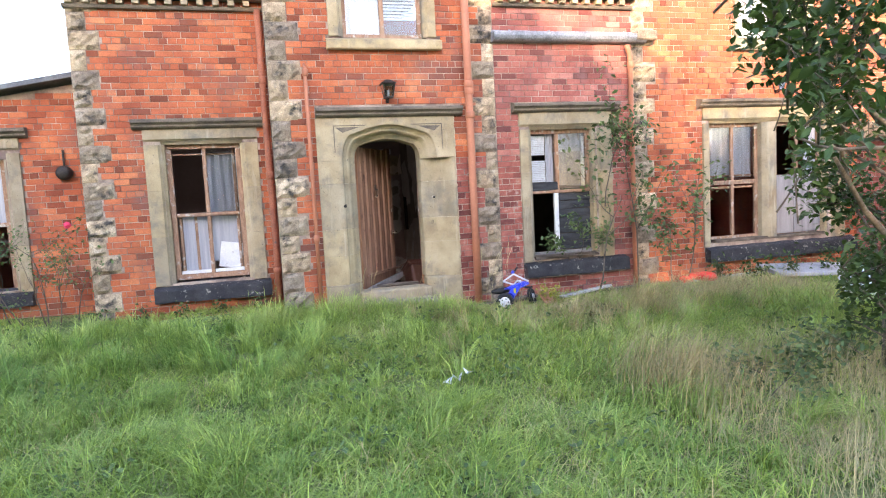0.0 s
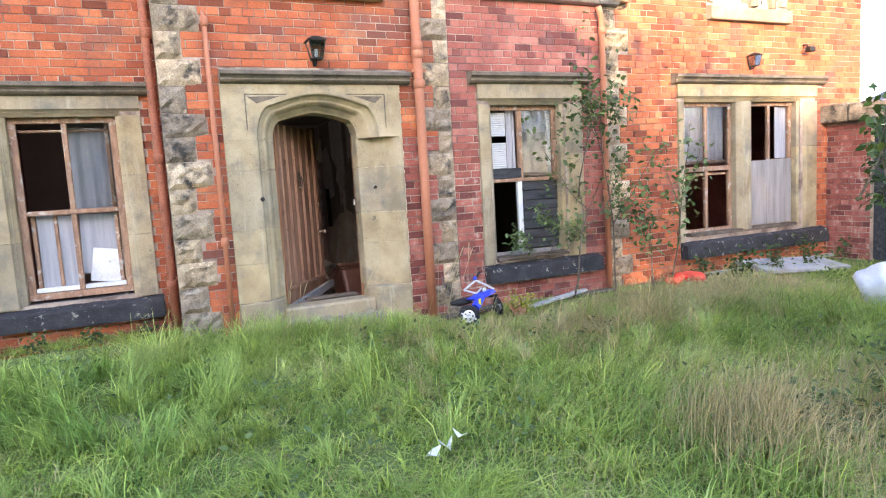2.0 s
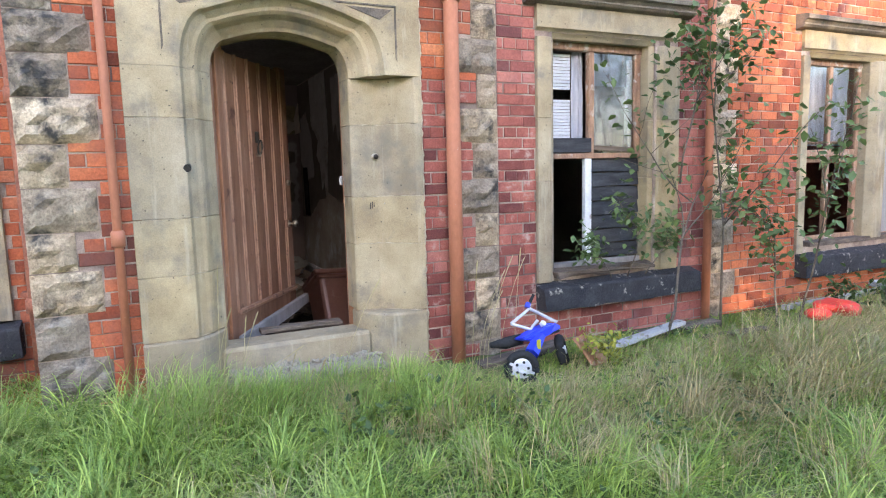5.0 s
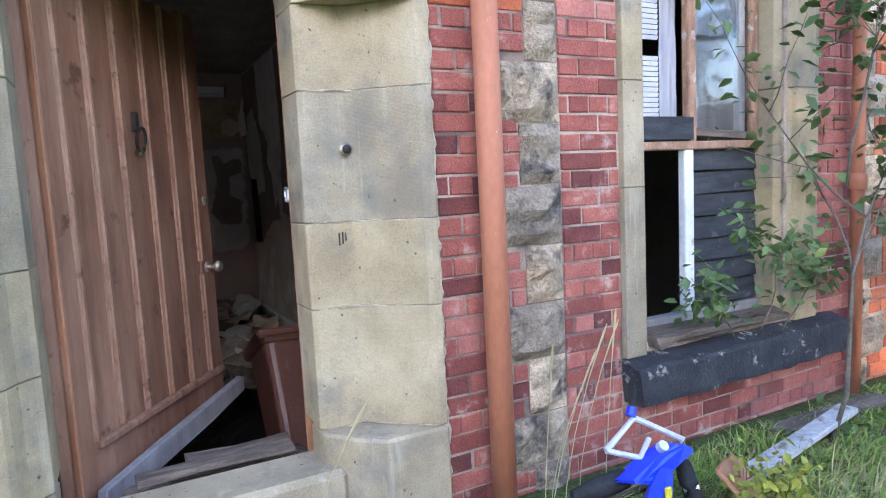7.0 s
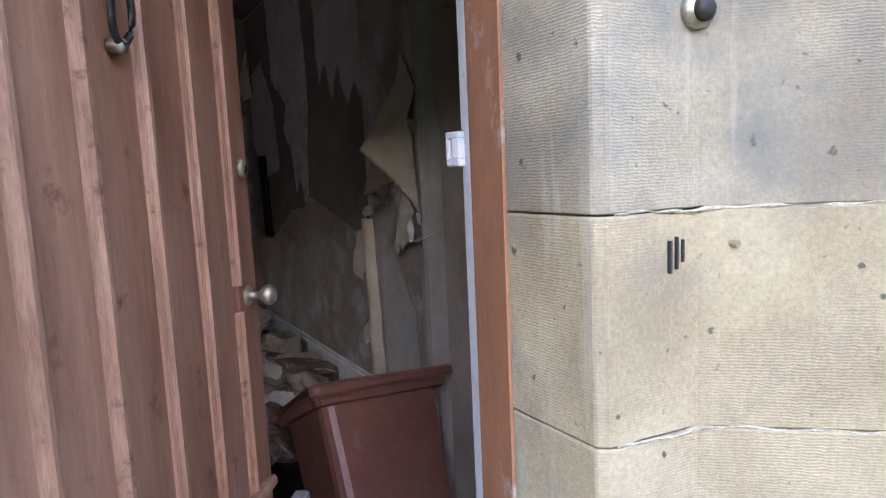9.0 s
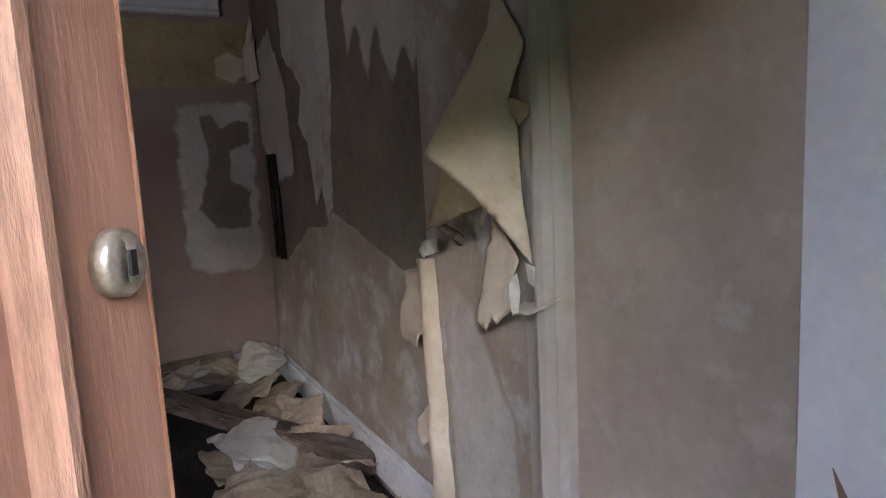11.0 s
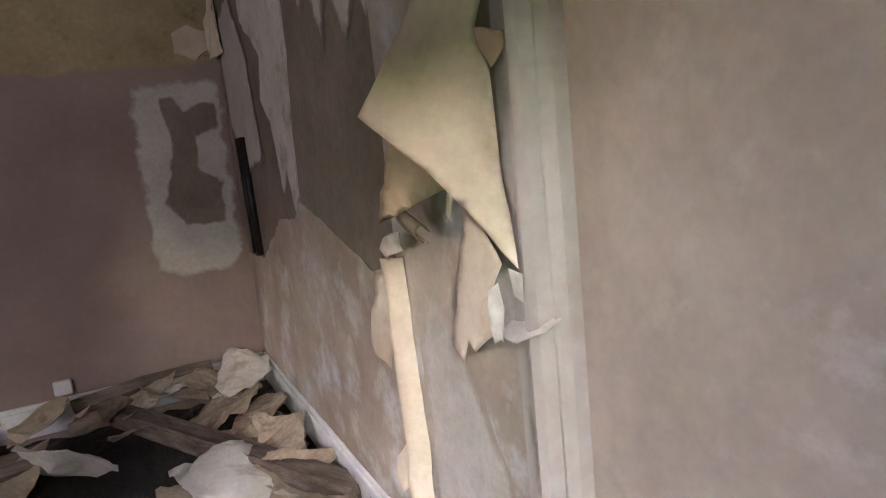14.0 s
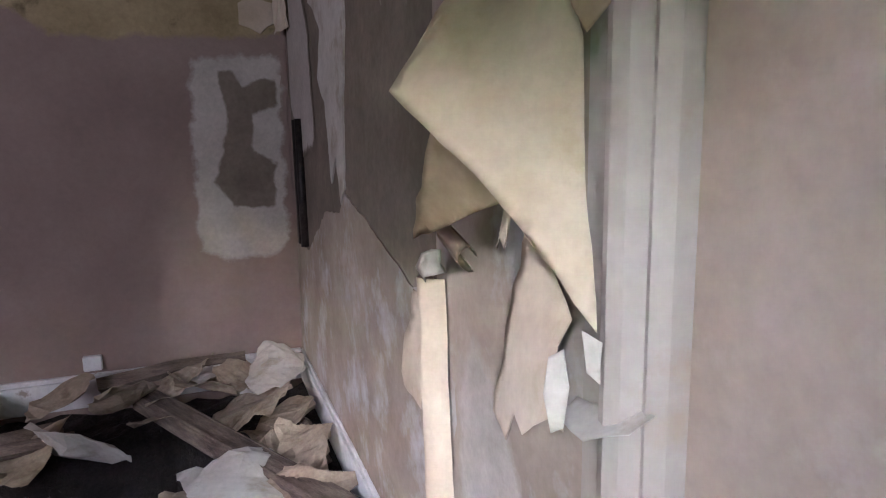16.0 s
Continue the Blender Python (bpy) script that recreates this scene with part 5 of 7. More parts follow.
# skirting boards
for name, bm in (("skirting_right", box_bm(HX - 0.03, HX + 0.005, 11.69, 14.38, -0.20, -0.03, 0.004)), ("skirting_cap_right", box_bm(HX - 0.02, HX + 0.005, 11.69, 14.38, -0.03, 0.0, 0.005))):
    tagged(part(name, bm, "white_wood"), "dirty white skirting board along the hall wall", "skirting board", kind="structure")
for name, bm in (("skirting_back", box_bm(0.36, HX - 0.03, HY - 0.03, HY + 0.005, -0.20, -0.03, 0.004)), ("skirting_cap_back", box_bm(0.36, HX - 0.02, HY - 0.02, HY + 0.005, -0.03, 0.0, 0.005))):
    tagged(part(name, bm, "white_wood"), "dirty white skirting board along the back wall", "skirting board", kind="structure")
tagged(part("socket", box_bm(1.80, 1.90, HY - 0.035, HY + 0.005, 0.02, 0.11, 0.006), "white_wood"), "small white socket over the skirting", "socket")

# back wall: ochre stain band, filled chases, rail
soft_patch("ochre_band", "ochre stained paper under the rail", [(0.4, 2.44), (3.07, 2.44), (3.07, 1.93), (2.6, 1.92), (2.04, 1.90), (1.8, 1.90), (1.62, 2.02), (1.3, 2.06), (1.0, 2.2), (0.4, 2.2)], "y", HY, "ochre", 0.004, 0.08, 6)
soft_patch("filled_chase", "pale plaster filling round an old opening", [(2.47, 1.88), (3.06, 1.90), (3.06, 0.72), (2.97, 0.61), (2.7, 0.57), (2.45, 0.66), (2.46, 1.2)], "y", HY, "skim", 0.005, 0.10, 7)
soft_patch("chase_core", "bare brown plaster in the filled patch", [(2.64, 1.78), (2.76, 1.78), (2.80, 1.68), (2.92, 1.74), (3.03, 1.74), (3.02, 1.55), (2.86, 1.48), (2.86, 1.30), (2.99, 1.22), (2.97, 0.90), (2.70, 0.93), (2.58, 1.10), (2.68, 1.4)], "y", HY, "plaster_dark", 0.008, 0.05, 8, "skim")
soft_patch("filled_chase", "pale plaster filling round an old opening", [(0.4, 0.6), (1.2, 0.62), (1.24, 0.98), (1.12, 1.04), (1.08, 1.3), (1.18, 1.68), (1.3, 1.9), (1.2, 2.2), (0.4, 2.2)], "y", HY, "skim", 0.006, 0.10, 9)
soft_patch("chase_core", "bare brown plaster in the filled patch", [(0.75, 1.72), (1.12, 1.70), (1.16, 1.1), (1.0, 1.08), (0.96, 1.4), (0.72, 1.4)], "y", HY, "plaster_dark", 0.010, 0.05, 10, "skim")
soft_patch("chase_core", "bare brown plaster in the filled patch", [(0.6, 2.15), (1.1, 2.12), (1.0, 1.95), (0.85, 1.85), (0.6, 1.9)], "y", HY, "plaster_dark", 0.010, 0.05, 11, "skim")
wall_sheet("torn_disc", "round torn scrap of pale paper", [(2.80, 2.15), (2.90, 2.20), (3.0, 2.16), (3.02, 2.05), (2.92, 1.98), (2.80, 2.03)], "y", HY, "paper", 0.014, 0.015, 12)
paper_flap("peeling_paper", "pale paper peeling off the corner", [(3.0, HY - 0.01, 2.2), (3.06, HY - 0.05, 2.45), (3.06, HY - 0.2, 2.0), (2.99, HY - 0.08, 1.97)], "paper", 0.03, 0.01, 21)
tagged(part("picture_rail", run_bm([(HY + 0.005, 2.44), (HY - 0.03, 2.45), (HY - 0.045, 2.47), (HY - 0.03, 2.49), (HY - 0.035, 2.53), (HY - 0.055, 2.56), (HY + 0.005, 2.56)], 0.36, 2.86), "white_wood"), "bluish white picture rail on the back wall", "picture rail", kind="structure")

# loose wallpaper on the pilaster: one sheet has come away and folded over itself
flap = thing("hanging_wallpaper", "large cream sheet of wallpaper folded down off the wall", "wallpaper", "peeling wallpaper")
torn_sheet("sheet", "", [(3.02, 11.14, 1.86), (2.99, 11.13, 1.72), (2.90, 11.185, 1.537), (2.784, 11.165, 1.373), (2.82, 11.125, 1.325), (2.89, 11.06, 1.235), (2.93, 11.05, 1.187), (2.96, 11.0, 1.125), (2.985, 10.95, 1.061), (3.0, 10.985, 1.166), (3.005, 11.015, 1.255), (3.005, 11.02, 1.382), (3.0, 11.015, 1.434), (3.0, 11.05, 1.52), (3.02, 11.0, 1.66)], "paper", 0.014, 0.0025, 31, 0.02, parent=flap)
torn_sheet("folded_corner", "tan back of the folded corner", [(2.86, 11.205, 1.325), (2.862, 11.254, 1.252), (2.885, 11.388, 1.130), (2.93, 11.184, 1.198), (2.945, 11.127, 1.215), (2.92, 11.14, 1.27)], "paper_tan", 0.008, 0.003, 32, 0.02, parent=flap)
torn_sheet("folded_lip", "tan back of the torn lip", [(2.985, 11.032, 1.515), (2.99, 10.937, 1.491), (3.0, 10.955, 1.462), (2.995, 11.003, 1.435), (2.985, 11.02, 1.47)], "paper_tan", 0.006, 0.002, 38, 0.012, parent=flap)
torn_sheet("ribbon", "thin torn ribbon of paper", [(2.925, 11.074, 1.25), (2.93, 11.045, 1.242), (2.93, 11.08, 1.20), (2.93, 11.101, 1.150), (2.928, 11.112, 1.165), (2.93, 11.126, 1.148), (2.928, 11.10, 1.20)], "paper", 0.006, 0.002, 37, 0.012, parent=flap)
strip = thing("hanging_wallpaper", "cream strip of wallpaper with a torn lower end", "wallpaper", "peeling wallpaper")
torn_sheet("sheet", "", [(2.99, 11.146, 1.178), (2.995, 11.086, 1.13), (2.985, 11.012, 1.062), (2.965, 11.013, 1.026), (2.96, 11.001, 0.962), (2.965, 10.986, 0.915), (2.965, 11.026, 0.918), (2.955, 11.083, 0.870), (2.965, 11.126, 0.885), (2.955, 11.149, 0.832), (2.97, 11.226, 0.849), (2.985, 11.199, 0.981)], "paper", 0.012, 0.004, 34, 0.018, parent=strip)
torn_sheet("curled_edge", "pale curled edge of the strip", [(2.945, 11.0, 1.018), (2.955, 10.976, 1.036), (2.965, 10.978, 0.98), (2.955, 10.977, 0.925), (2.945, 10.994, 0.912), (2.935, 10.995, 0.97)], "paper_pale", 0.010, 0.002, 35, 0.010, parent=strip)
torn_sheet("torn_end", "small torn end of paper", [(2.965, 10.949, 1.067), (2.98, 10.927, 1.055), (2.975, 10.925, 1.02), (2.98, 10.931, 1.000), (2.97, 10.948, 1.011)], "paper_pale", 0.006, 0.003, 36, 0.010, parent=strip)
# a curled scrap and its crumpled neighbour
bm = bmesh.new()
rings = []
for j in range(9):
    c = Vector((2.955, 11.40, 1.14)).lerp(Vector((2.945, 11.265, 1.11)), j / 8)
    rings.append([bm.verts.new(c + Vector((math.cos(a), 0.25 * math.sin(a), math.sin(a))) * (0.014 + 0.010 * a / 5.0 + 0.003 * noise.noise((j, a, 1)))) for a in [5.0 * k / 12 for k in range(13)]])
for p, q in zip(rings, rings[1:]):
    for k in range(12):
        bm.faces.new((p[k], p[k + 1], q[k + 1], q[k]))
bmesh.ops.solidify(bm, geom=list(bm.faces), thickness=0.0015)
tagged(part("hanging_wallpaper", bm, "paper", smooth=True), "small scrap of wallpaper curled into a tube", "wallpaper", "peeling wallpaper")
torn_sheet("hanging_wallpaper", "crumpled pale scrap of wallpaper at the head of a rolled strip", [(2.96, 11.555, 1.073), (2.97, 11.479, 1.091), (2.96, 11.47, 1.06), (2.98, 11.504, 1.036), (2.95, 11.55, 1.02), (2.97, 11.575, 1.003), (2.95, 11.58, 1.04)], "paper_pale", 0.03, 0.006, 33, 0.012)
torn_sheet("hanging_wallpaper", "curled tongue of wallpaper on the wall", [(3.05, 11.919, 0.91), (3.068, 11.74, 0.912), (3.06, 11.735, 0.80), (3.05, 11.754, 0.68), (3.035, 11.78, 0.67), (3.03, 11.801, 0.612), (3.02, 11.924, 0.635), (3.025, 11.93, 0.75), (3.04, 11.90, 0.84)], "paper", 0.014, 0.004, 39, 0.02)
torn_sheet("hanging_wallpaper", "torn scrap of wallpaper low beside the rolled strip", [(3.03, 11.73, 0.392), (3.0, 11.77, 0.33), (2.985, 11.75, 0.28), (2.98, 11.70, 0.244), (3.0, 11.69, 0.262), (3.03, 11.70, 0.34)], "paper", 0.014, 0.005, 40, 0.02)
# a tall pale roll of paper down the pilaster's edge
n = 26
verts = []
for j in range(n + 1):
    z = 1.0 - 1.2 * j / n
    spread = 0.07 + 0.075 * j / n
    for k in range(9):
        u = k / 8
        bulge = 0.05 * math.sin(math.pi * u) ** 0.7 + 0.012 * noise.noise((j * 0.3, k * 0.5, 2))
        verts.append((HX - 0.05 - bulge, 11.685 - spread * 1.1 * u + 0.008 * noise.noise((j * 0.5, 3, 1)), z))
tagged(mesh_ob("hanging_wallpaper", verts, [(j * 9 + k, j * 9 + k + 1, (j + 1) * 9 + k + 1, (j + 1) * 9 + k) for j in range(n) for k in range(8)], "paper", smooth=True), "tall curled cream strip of wallpaper down to the floor", "wallpaper", "peeling wallpaper")


# bin sunk into the broken floor
def wheel_bin():
    root = thing("bin", "brown plastic bin sunk in the broken floor", "bin")
    root.matrix_world = Matrix.LocRotScale((2.60, 10.54, -0.67), Euler((radians(-27), radians(4), radians(3))), (0.89, 0.93, 1.0))

    def loop(bm, hw, hd, z, r=0.06):
        pts = []
        for cx, cy, a0 in ((hw - r, hd - r, 0), (-hw + r, hd - r, 90), (-hw + r, -hd + r, 180), (hw - r, -hd + r, 270)):
            for k in range(4):
                a = radians(a0 + k * 30)
                pts.append(bm.verts.new((cx + r * math.cos(a), cy + r * math.sin(a), z)))
        return pts

    def stack(levels, cap=False):
        bm = bmesh.new()
        rings = [loop(bm, *lv) for lv in levels]
        for a, b in zip(rings, rings[1:]):
            for k in range(16):
                bm.faces.new((a[k], a[(k + 1) % 16], b[(k + 1) % 16], b[k]))
        bm.faces.new(rings[0])
        if cap:
            bm.faces.new(rings[-1])
        return bm

    part("body", stack([(0.25, 0.20, 0.0), (0.27, 0.22, 0.04), (0.325, 0.262, 0.93), (0.33, 0.265, 0.96), (0.315, 0.25, 0.96), (0.26, 0.2, 0.1)]), "bin", root)
    part("rim", stack([(0.332, 0.27, 0.94), (0.362, 0.298, 0.945), (0.372, 0.307, 0.975), (0.366, 0.30, 1.005), (0.335, 0.272, 1.008), (0.325, 0.262, 0.99)]), "bin", root, "sagging brown rim")
    bm = stack([(0.30, 0.24, 1.0), (0.375, 0.31, 1.004), (0.38, 0.315, 1.02), (0.33, 0.27, 1.035), (0.15, 0.1, 1.04)], True)
    roughen(bm, 0.02, 4)
    part("lid", bm, "bin", root, "sagging brown plastic lid")
    bm = box_bm(-0.39, 0.385, -0.335, -0.295, 0.975, 1.025, 0.012)
    bmesh.ops.subdivide_edges(bm, edges=bm.edges, cuts=3)
    roughen(bm, 0.022, 5)
    part("front_lip", bm, "bin", root, "buckled brown lip")


wheel_bin()

# fallen joist, rubble bank and torn paper on the floor
bm = box_bm(-0.98, 0.98, -0.075, 0.075, -0.05, 0.06, 0.02)
bmesh.ops.subdivide_edges(bm, edges=bm.edges, cuts=4)
roughen(bm, 0.015, 5)
ob = tagged(part("fallen_joist", bm, "rotten"), "dirty fallen floor joist across the dark hole", "joist")
ob.matrix_world = Matrix.LocRotScale((2.60, 13.28, -0.13), Euler((0, radians(1), math.atan2(-1.68, 0.92))), None)
nx, ny = 40, 14
v = []
for j in range(ny + 1):
    for i in range(nx + 1):
        x = 0.36 + (HX - 0.36) * i / nx
        front = 13.68 if x < 1.6 else 13.68 + 0.36 * min(1.0, (x - 1.6) / 0.6) if x < 2.3 else 14.04 - (x - 2.3) * 1.5
        yy = front + (HY - front) * j / ny
        edge = min(1.0, j / 4)
        v.append((x, yy - (0.25 * noise.noise((x * 2, 0, 5)) if j == 0 else 0), -0.94 + edge * (0.68 + 0.10 * noise.noise((x * 3, yy * 3, 0)) + 0.05 * noise.noise((x * 9, yy * 9, 3)))))
f = [(j * (nx + 1) + i, j * (nx + 1) + i + 1, (j + 1) * (nx + 1) + i + 1, (j + 1) * (nx + 1) + i) for j in range(ny) for i in range(nx)]
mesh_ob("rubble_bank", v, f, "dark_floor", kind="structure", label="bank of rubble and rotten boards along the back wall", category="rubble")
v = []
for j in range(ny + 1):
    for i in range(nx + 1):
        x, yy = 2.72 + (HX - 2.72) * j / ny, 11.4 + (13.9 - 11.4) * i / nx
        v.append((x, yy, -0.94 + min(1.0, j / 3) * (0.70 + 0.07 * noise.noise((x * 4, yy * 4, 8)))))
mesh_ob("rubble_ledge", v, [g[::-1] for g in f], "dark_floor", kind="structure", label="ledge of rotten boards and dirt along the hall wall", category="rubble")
rng = random.Random(12)
spots = [(1.05, 13.85, 0.35), (1.35, 13.62, 0.3), (0.8, 14.0, 0.4), (1.55, 13.75, 0.34), (1.9, 13.62, 0.34), (1.75, 14.05, 0.22), (2.05, 13.95, 0.30), (2.25, 14.15, 0.30), (2.42, 14.2, 0.26), (2.5, 14.0, 0.3), (2.68, 14.12, 0.26), (2.75, 13.85, 0.34), (2.85, 14.05, 0.26), (2.86, 13.6, 0.34), (2.92, 13.3, 0.26), (2.9, 13.05, 0.28), (2.62, 12.92, 0.40), (2.8, 12.7, 0.36), (2.5, 12.75, 0.34), (2.95, 12.5, 0.3), (1.2, 14.1, 0.3), (0.55, 13.9, 0.4), (2.2, 13.85, 0.2), (2.9, 12.2, 0.3), (2.55, 11.9, 0.42), (2.35, 12.2, 0.4), (2.2, 11.7, 0.35)]
for k, (px, py, s) in enumerate(spots):
    base = -0.16 + 0.06 * rng.random() + (0.12 if py > 13.9 else 0.0)
    ang, tip, roll = rng.uniform(0, 6.28), rng.uniform(-0.7, 0.7), rng.uniform(-0.5, 0.5)
    m = Matrix.LocRotScale((px, py, base), Euler((tip, roll, ang)), None)
    cnt = rng.choice((4, 5, 5, 6))
    outline = [m @ Vector((1.5 * s * rng.uniform(0.4, 0.75) * math.cos(2 * math.pi * i / cnt + rng.uniform(-0.3, 0.3)), 1.4 * s * rng.uniform(0.4, 0.75) * math.sin(2 * math.pi * i / cnt), 0)) for i in range(cnt)]
    outline = [Vector((min(p.x, HX - 0.05), min(p.y, HY - 0.05), p.z)) for p in outline]
    paper_flap("torn_paper", "crumpled scrap of torn wallpaper on the rubble", outline, "paper_floor" if k % 4 else "paper_pale", 0.10, 0.012, 50 + k, "torn paper on the floor", "paper", 0.002, 3.6)
for k, (a, b, w) in enumerate([((0.7, 13.7, -0.2), (1.75, 13.95, -0.14), 0.05), ((1.0, 13.6, -0.16), (1.85, 13.7, -0.1), 0.04), ((0.5, 14.1, -0.12), (1.4, 13.8, -0.14), 0.06), ((2.95, 13.55, -0.14), (2.98, 13.1, -0.16), 0.03), ((1.9, 14.2, -0.02), (2.7, 14.25, 0.02), 0.05)]):
    bm = tube_bm([a, ((a[0] + b[0]) / 2, (a[1] + b[1]) / 2 + 0.02, (a[2] + b[2]) / 2 + 0.01), b], w, 4)
    roughen(bm, 0.015, 9, k)
    tagged(part("broken_board", bm, "rotten"), "broken lath lying on the rubble", "board", "broken laths")
# rubble under the bin
v = []
for j in range(25):
    for i in range(25):
        x, yy = 0.4 + (HX - 0.4) * i / 24, F + T + 0.01 + 3.2 * j / 24
        v.append((x, yy, -0.68 + 0.05 * noise.noise((x * 3, yy * 3, 4)) + 0.03 * noise.noise((x * 9, yy * 9, 4)) - (0.25 if j == 24 else 0)))
mesh_ob("rubble_floor", v, [(j * 25 + i, j * 25 + i + 1, (j + 1) * 25 + i + 1, (j + 1) * 25 + i) for j in range(24) for i in range(24)], "dark_floor", kind="structure", label="rubble under the broken hall floor, coloured near-black for deep shade", category="rubble")
# dark litter behind the bin
for k in range(8):
    px, py, s = 2.0 + 0.12 * k * 0.6, 11.5 + 0.1 * (k % 3), 0.3
    m = Matrix.LocRotScale((px, py, -0.05 - 0.06 * (k % 4)), Euler((rng.uniform(-0.6, 0.6), rng.uniform(-0.6, 0.6), k)), None)
    paper_flap("litter", "dark crumpled rubbish behind the bin", [m @ Vector((s * math.cos(a) * rng.uniform(0.4, 0.8), s * math.sin(a) * rng.uniform(0.4, 0.8), 0)) for a in (0, 1.3, 2.5, 3.8, 5.1)], "rotten", 0.12, 0.01, 90 + k, "litter behind the bin", "litter", 0.003, 6)


# ---------------------------------------------------------------- clutter on the ground outside
M["blue"] = mat("blue_plastic", [(0.3, (0.012, 0.03, 0.42)), (0.7, (0.02, 0.05, 0.58))], 0.35, grain=5, fine=50, fine_amount=0.1, bump=0.05, spec=0.5)
M["silver"] = mat("scuffed_aluminium", [(0.3, (0.45, 0.46, 0.48)), (0.7, (0.65, 0.66, 0.68))], 0.45, 0.4, grain=10, fine=60, fine_amount=0.15, bump=0.1)
M["rubber"] = mat("black_rubber", [(0.3, (0.012, 0.012, 0.013)), (0.7, (0.03, 0.03, 0.03))], 0.8, grain=10, fine=60)
M["red"] = mat("red_plastic", [(0.3, (0.55, 0.035, 0.025)), (0.7, (0.70, 0.06, 0.04))], 0.45, grain=6, fine=40, fine_amount=0.12, bump=0.1)
M["yellow"] = mat("yellow_plastic", [(0.3, (0.5, 0.42, 0.03)), (0.7, (0.65, 0.55, 0.05))], 0.5, grain=6, fine=40, fine_amount=0.1, bump=0.05)
M["bag"] = mat("white_plastic_sack", [(0.3, (0.5, 0.52, 0.62)), (0.7, (0.68, 0.69, 0.76))], 0.5, grain=5, fine=30, fine_amount=0.1, bump=0.2)
M["slab"] = mat("grey_concrete", [(0.3, (0.26, 0.26, 0.27)), (0.7, (0.42, 0.42, 0.42))], 0.9, grain=5, fine=60, bump=0.4)


def wheel(root, name, centre, axis, r, w):
    q = Vector(axis).to_track_quat("Z", "Y").to_matrix().to_4x4()
    m = Matrix.Translation(centre) @ q
    ring = [m @ Vector(((r - w) * math.cos(a), (r - w) * math.sin(a), 0)) for a in (2 * math.pi * k / 22 for k in range(23))]
    hub = new(name)
    hub.parent = root
    tyre = part("tyre", tube_bm(ring, w, 8), "rubber", hub, "black rubber tyre", smooth=True)
    bm = bmesh.new()
    prof = [(0.0, 0.03), (0.03, 0.035), (0.035, 0.018), ((r - w) * 0.75, 0.012), ((r - w) * 0.8, 0.02), ((r - w) * 0.97, 0.022), ((r - w) * 0.97, -0.022), (0.0, -0.03)]
    rings = [[bm.verts.new(m @ Vector((max(pr, 0.001) * math.cos(a), max(pr, 0.001) * math.sin(a), pz))) for a in (2 * math.pi * k / 20 for k in range(20))] for pr, pz in prof]
    for a, b in zip(rings, rings[1:]):
        for k in range(20):
            bm.faces.new((a[k], a[(k + 1) % 20], b[(k + 1) % 20], b[k]))
    part("rim", bm, "silver", hub, "pale grey wheel disc")
    for k in range(5):
        a = 2 * math.pi * k / 5
        c = Vector(((r - w) * 0.45 * math.cos(a), (r - w) * 0.45 * math.sin(a), 0))
        part("hole", tube_bm([m @ (c + Vector((0, 0, 0.010))), m @ (c + Vector((0, 0, 0.019)))], r * 0.085, 8), "rubber", hub)


def toy_bike():
    root = thing("toy_motorbike", "child's blue toy motorbike lying against the wall", "toy motorbike")
    wheel(root, "wheel", (3.05, 8.0, 0.0), (-0.35, -0.93, 0.18), 0.125, 0.03)
    wheel(root, "wheel", (3.54, 8.22, 0.0), (0.75, -0.6, 0.25), 0.125, 0.035)
    bm = bmesh.new()
    for pts in ([(3.10, 8.24, 0.14), (3.30, 8.28, 0.19), (3.40, 8.27, 0.22), (3.46, 8.24, 0.18), (3.34, 8.24, 0.14), (3.22, 8.21, 0.11)],):
        a = [bm.verts.new(p) for p in pts]
        b = [bm.verts.new((p[0] + 0.05, p[1] - 0.10, p[2] + 0.02)) for p in pts]
        bm.faces.new(a), bm.faces.new(b[::-1])
        for k in range(6):
            bm.faces.new((a[k], b[k], b[(k + 1) % 6], a[(k + 1) % 6]))
    bmesh.ops.recalc_face_normals(bm, faces=bm.faces)
    bmesh.ops.bevel(bm, geom=list(bm.edges), offset=0.015, segments=2, affect="EDGES")
    part("tank", bm, "blue", root, "bright blue moulded tank")
    bm = tube_bm([(3.31, 8.14, 0.16), (3.22, 8.09, 0.11), (3.16, 8.05, 0.07)], 0.04, 6, radii=[0.03, 0.05, 0.055])
    part("fork_guard", bm, "blue", root, "blue fork guard")
    part("sticker", box_bm(3.20, 3.23, 8.03, 8.045, 0.10, 0.17, 0.004), "yellow", root, "yellow sticker")
    part("seat", tube_bm([(2.96, 8.27, 0.11), (3.08, 8.26, 0.11), (3.20, 8.24, 0.13)], 0.035, 8, radii=[0.02, 0.045, 0.04]), "rubber", root, "black seat", smooth=True)
    part("frame", tube_bm([(3.14, 8.28, 0.24), (3.31, 8.30, 0.33), (3.50, 8.22, 0.22), (3.42, 8.19, 0.18)], 0.013, 8), "silver", root, "bare metal tube frame")
    part("frame", tube_bm([(3.14, 8.28, 0.24), (3.28, 8.24, 0.19), (3.36, 8.27, 0.24)], 0.012, 8), "silver", root, "bare metal tube frame")
    part("handlebar", tube_bm([(3.30, 8.30, 0.32), (3.36, 8.36, 0.37), (3.40, 8.38, 0.41)], 0.012, 8), "rubber", root)
    part("grip", tube_bm([(3.29, 8.30, 0.34), (3.31, 8.31, 0.37)], 0.022, 8), "blue", root)
    part("swing_arm", tube_bm([(3.40, 8.24, 0.16), (3.50, 8.30, 0.12), (3.61, 8.36, 0.11)], 0.014, 8), "rubber", root)
    part("cap", tube_bm([(3.36, 8.21, 0.22), (3.36, 8.19, 0.24)], 0.022, 10), "silver", root)


toy_bike()


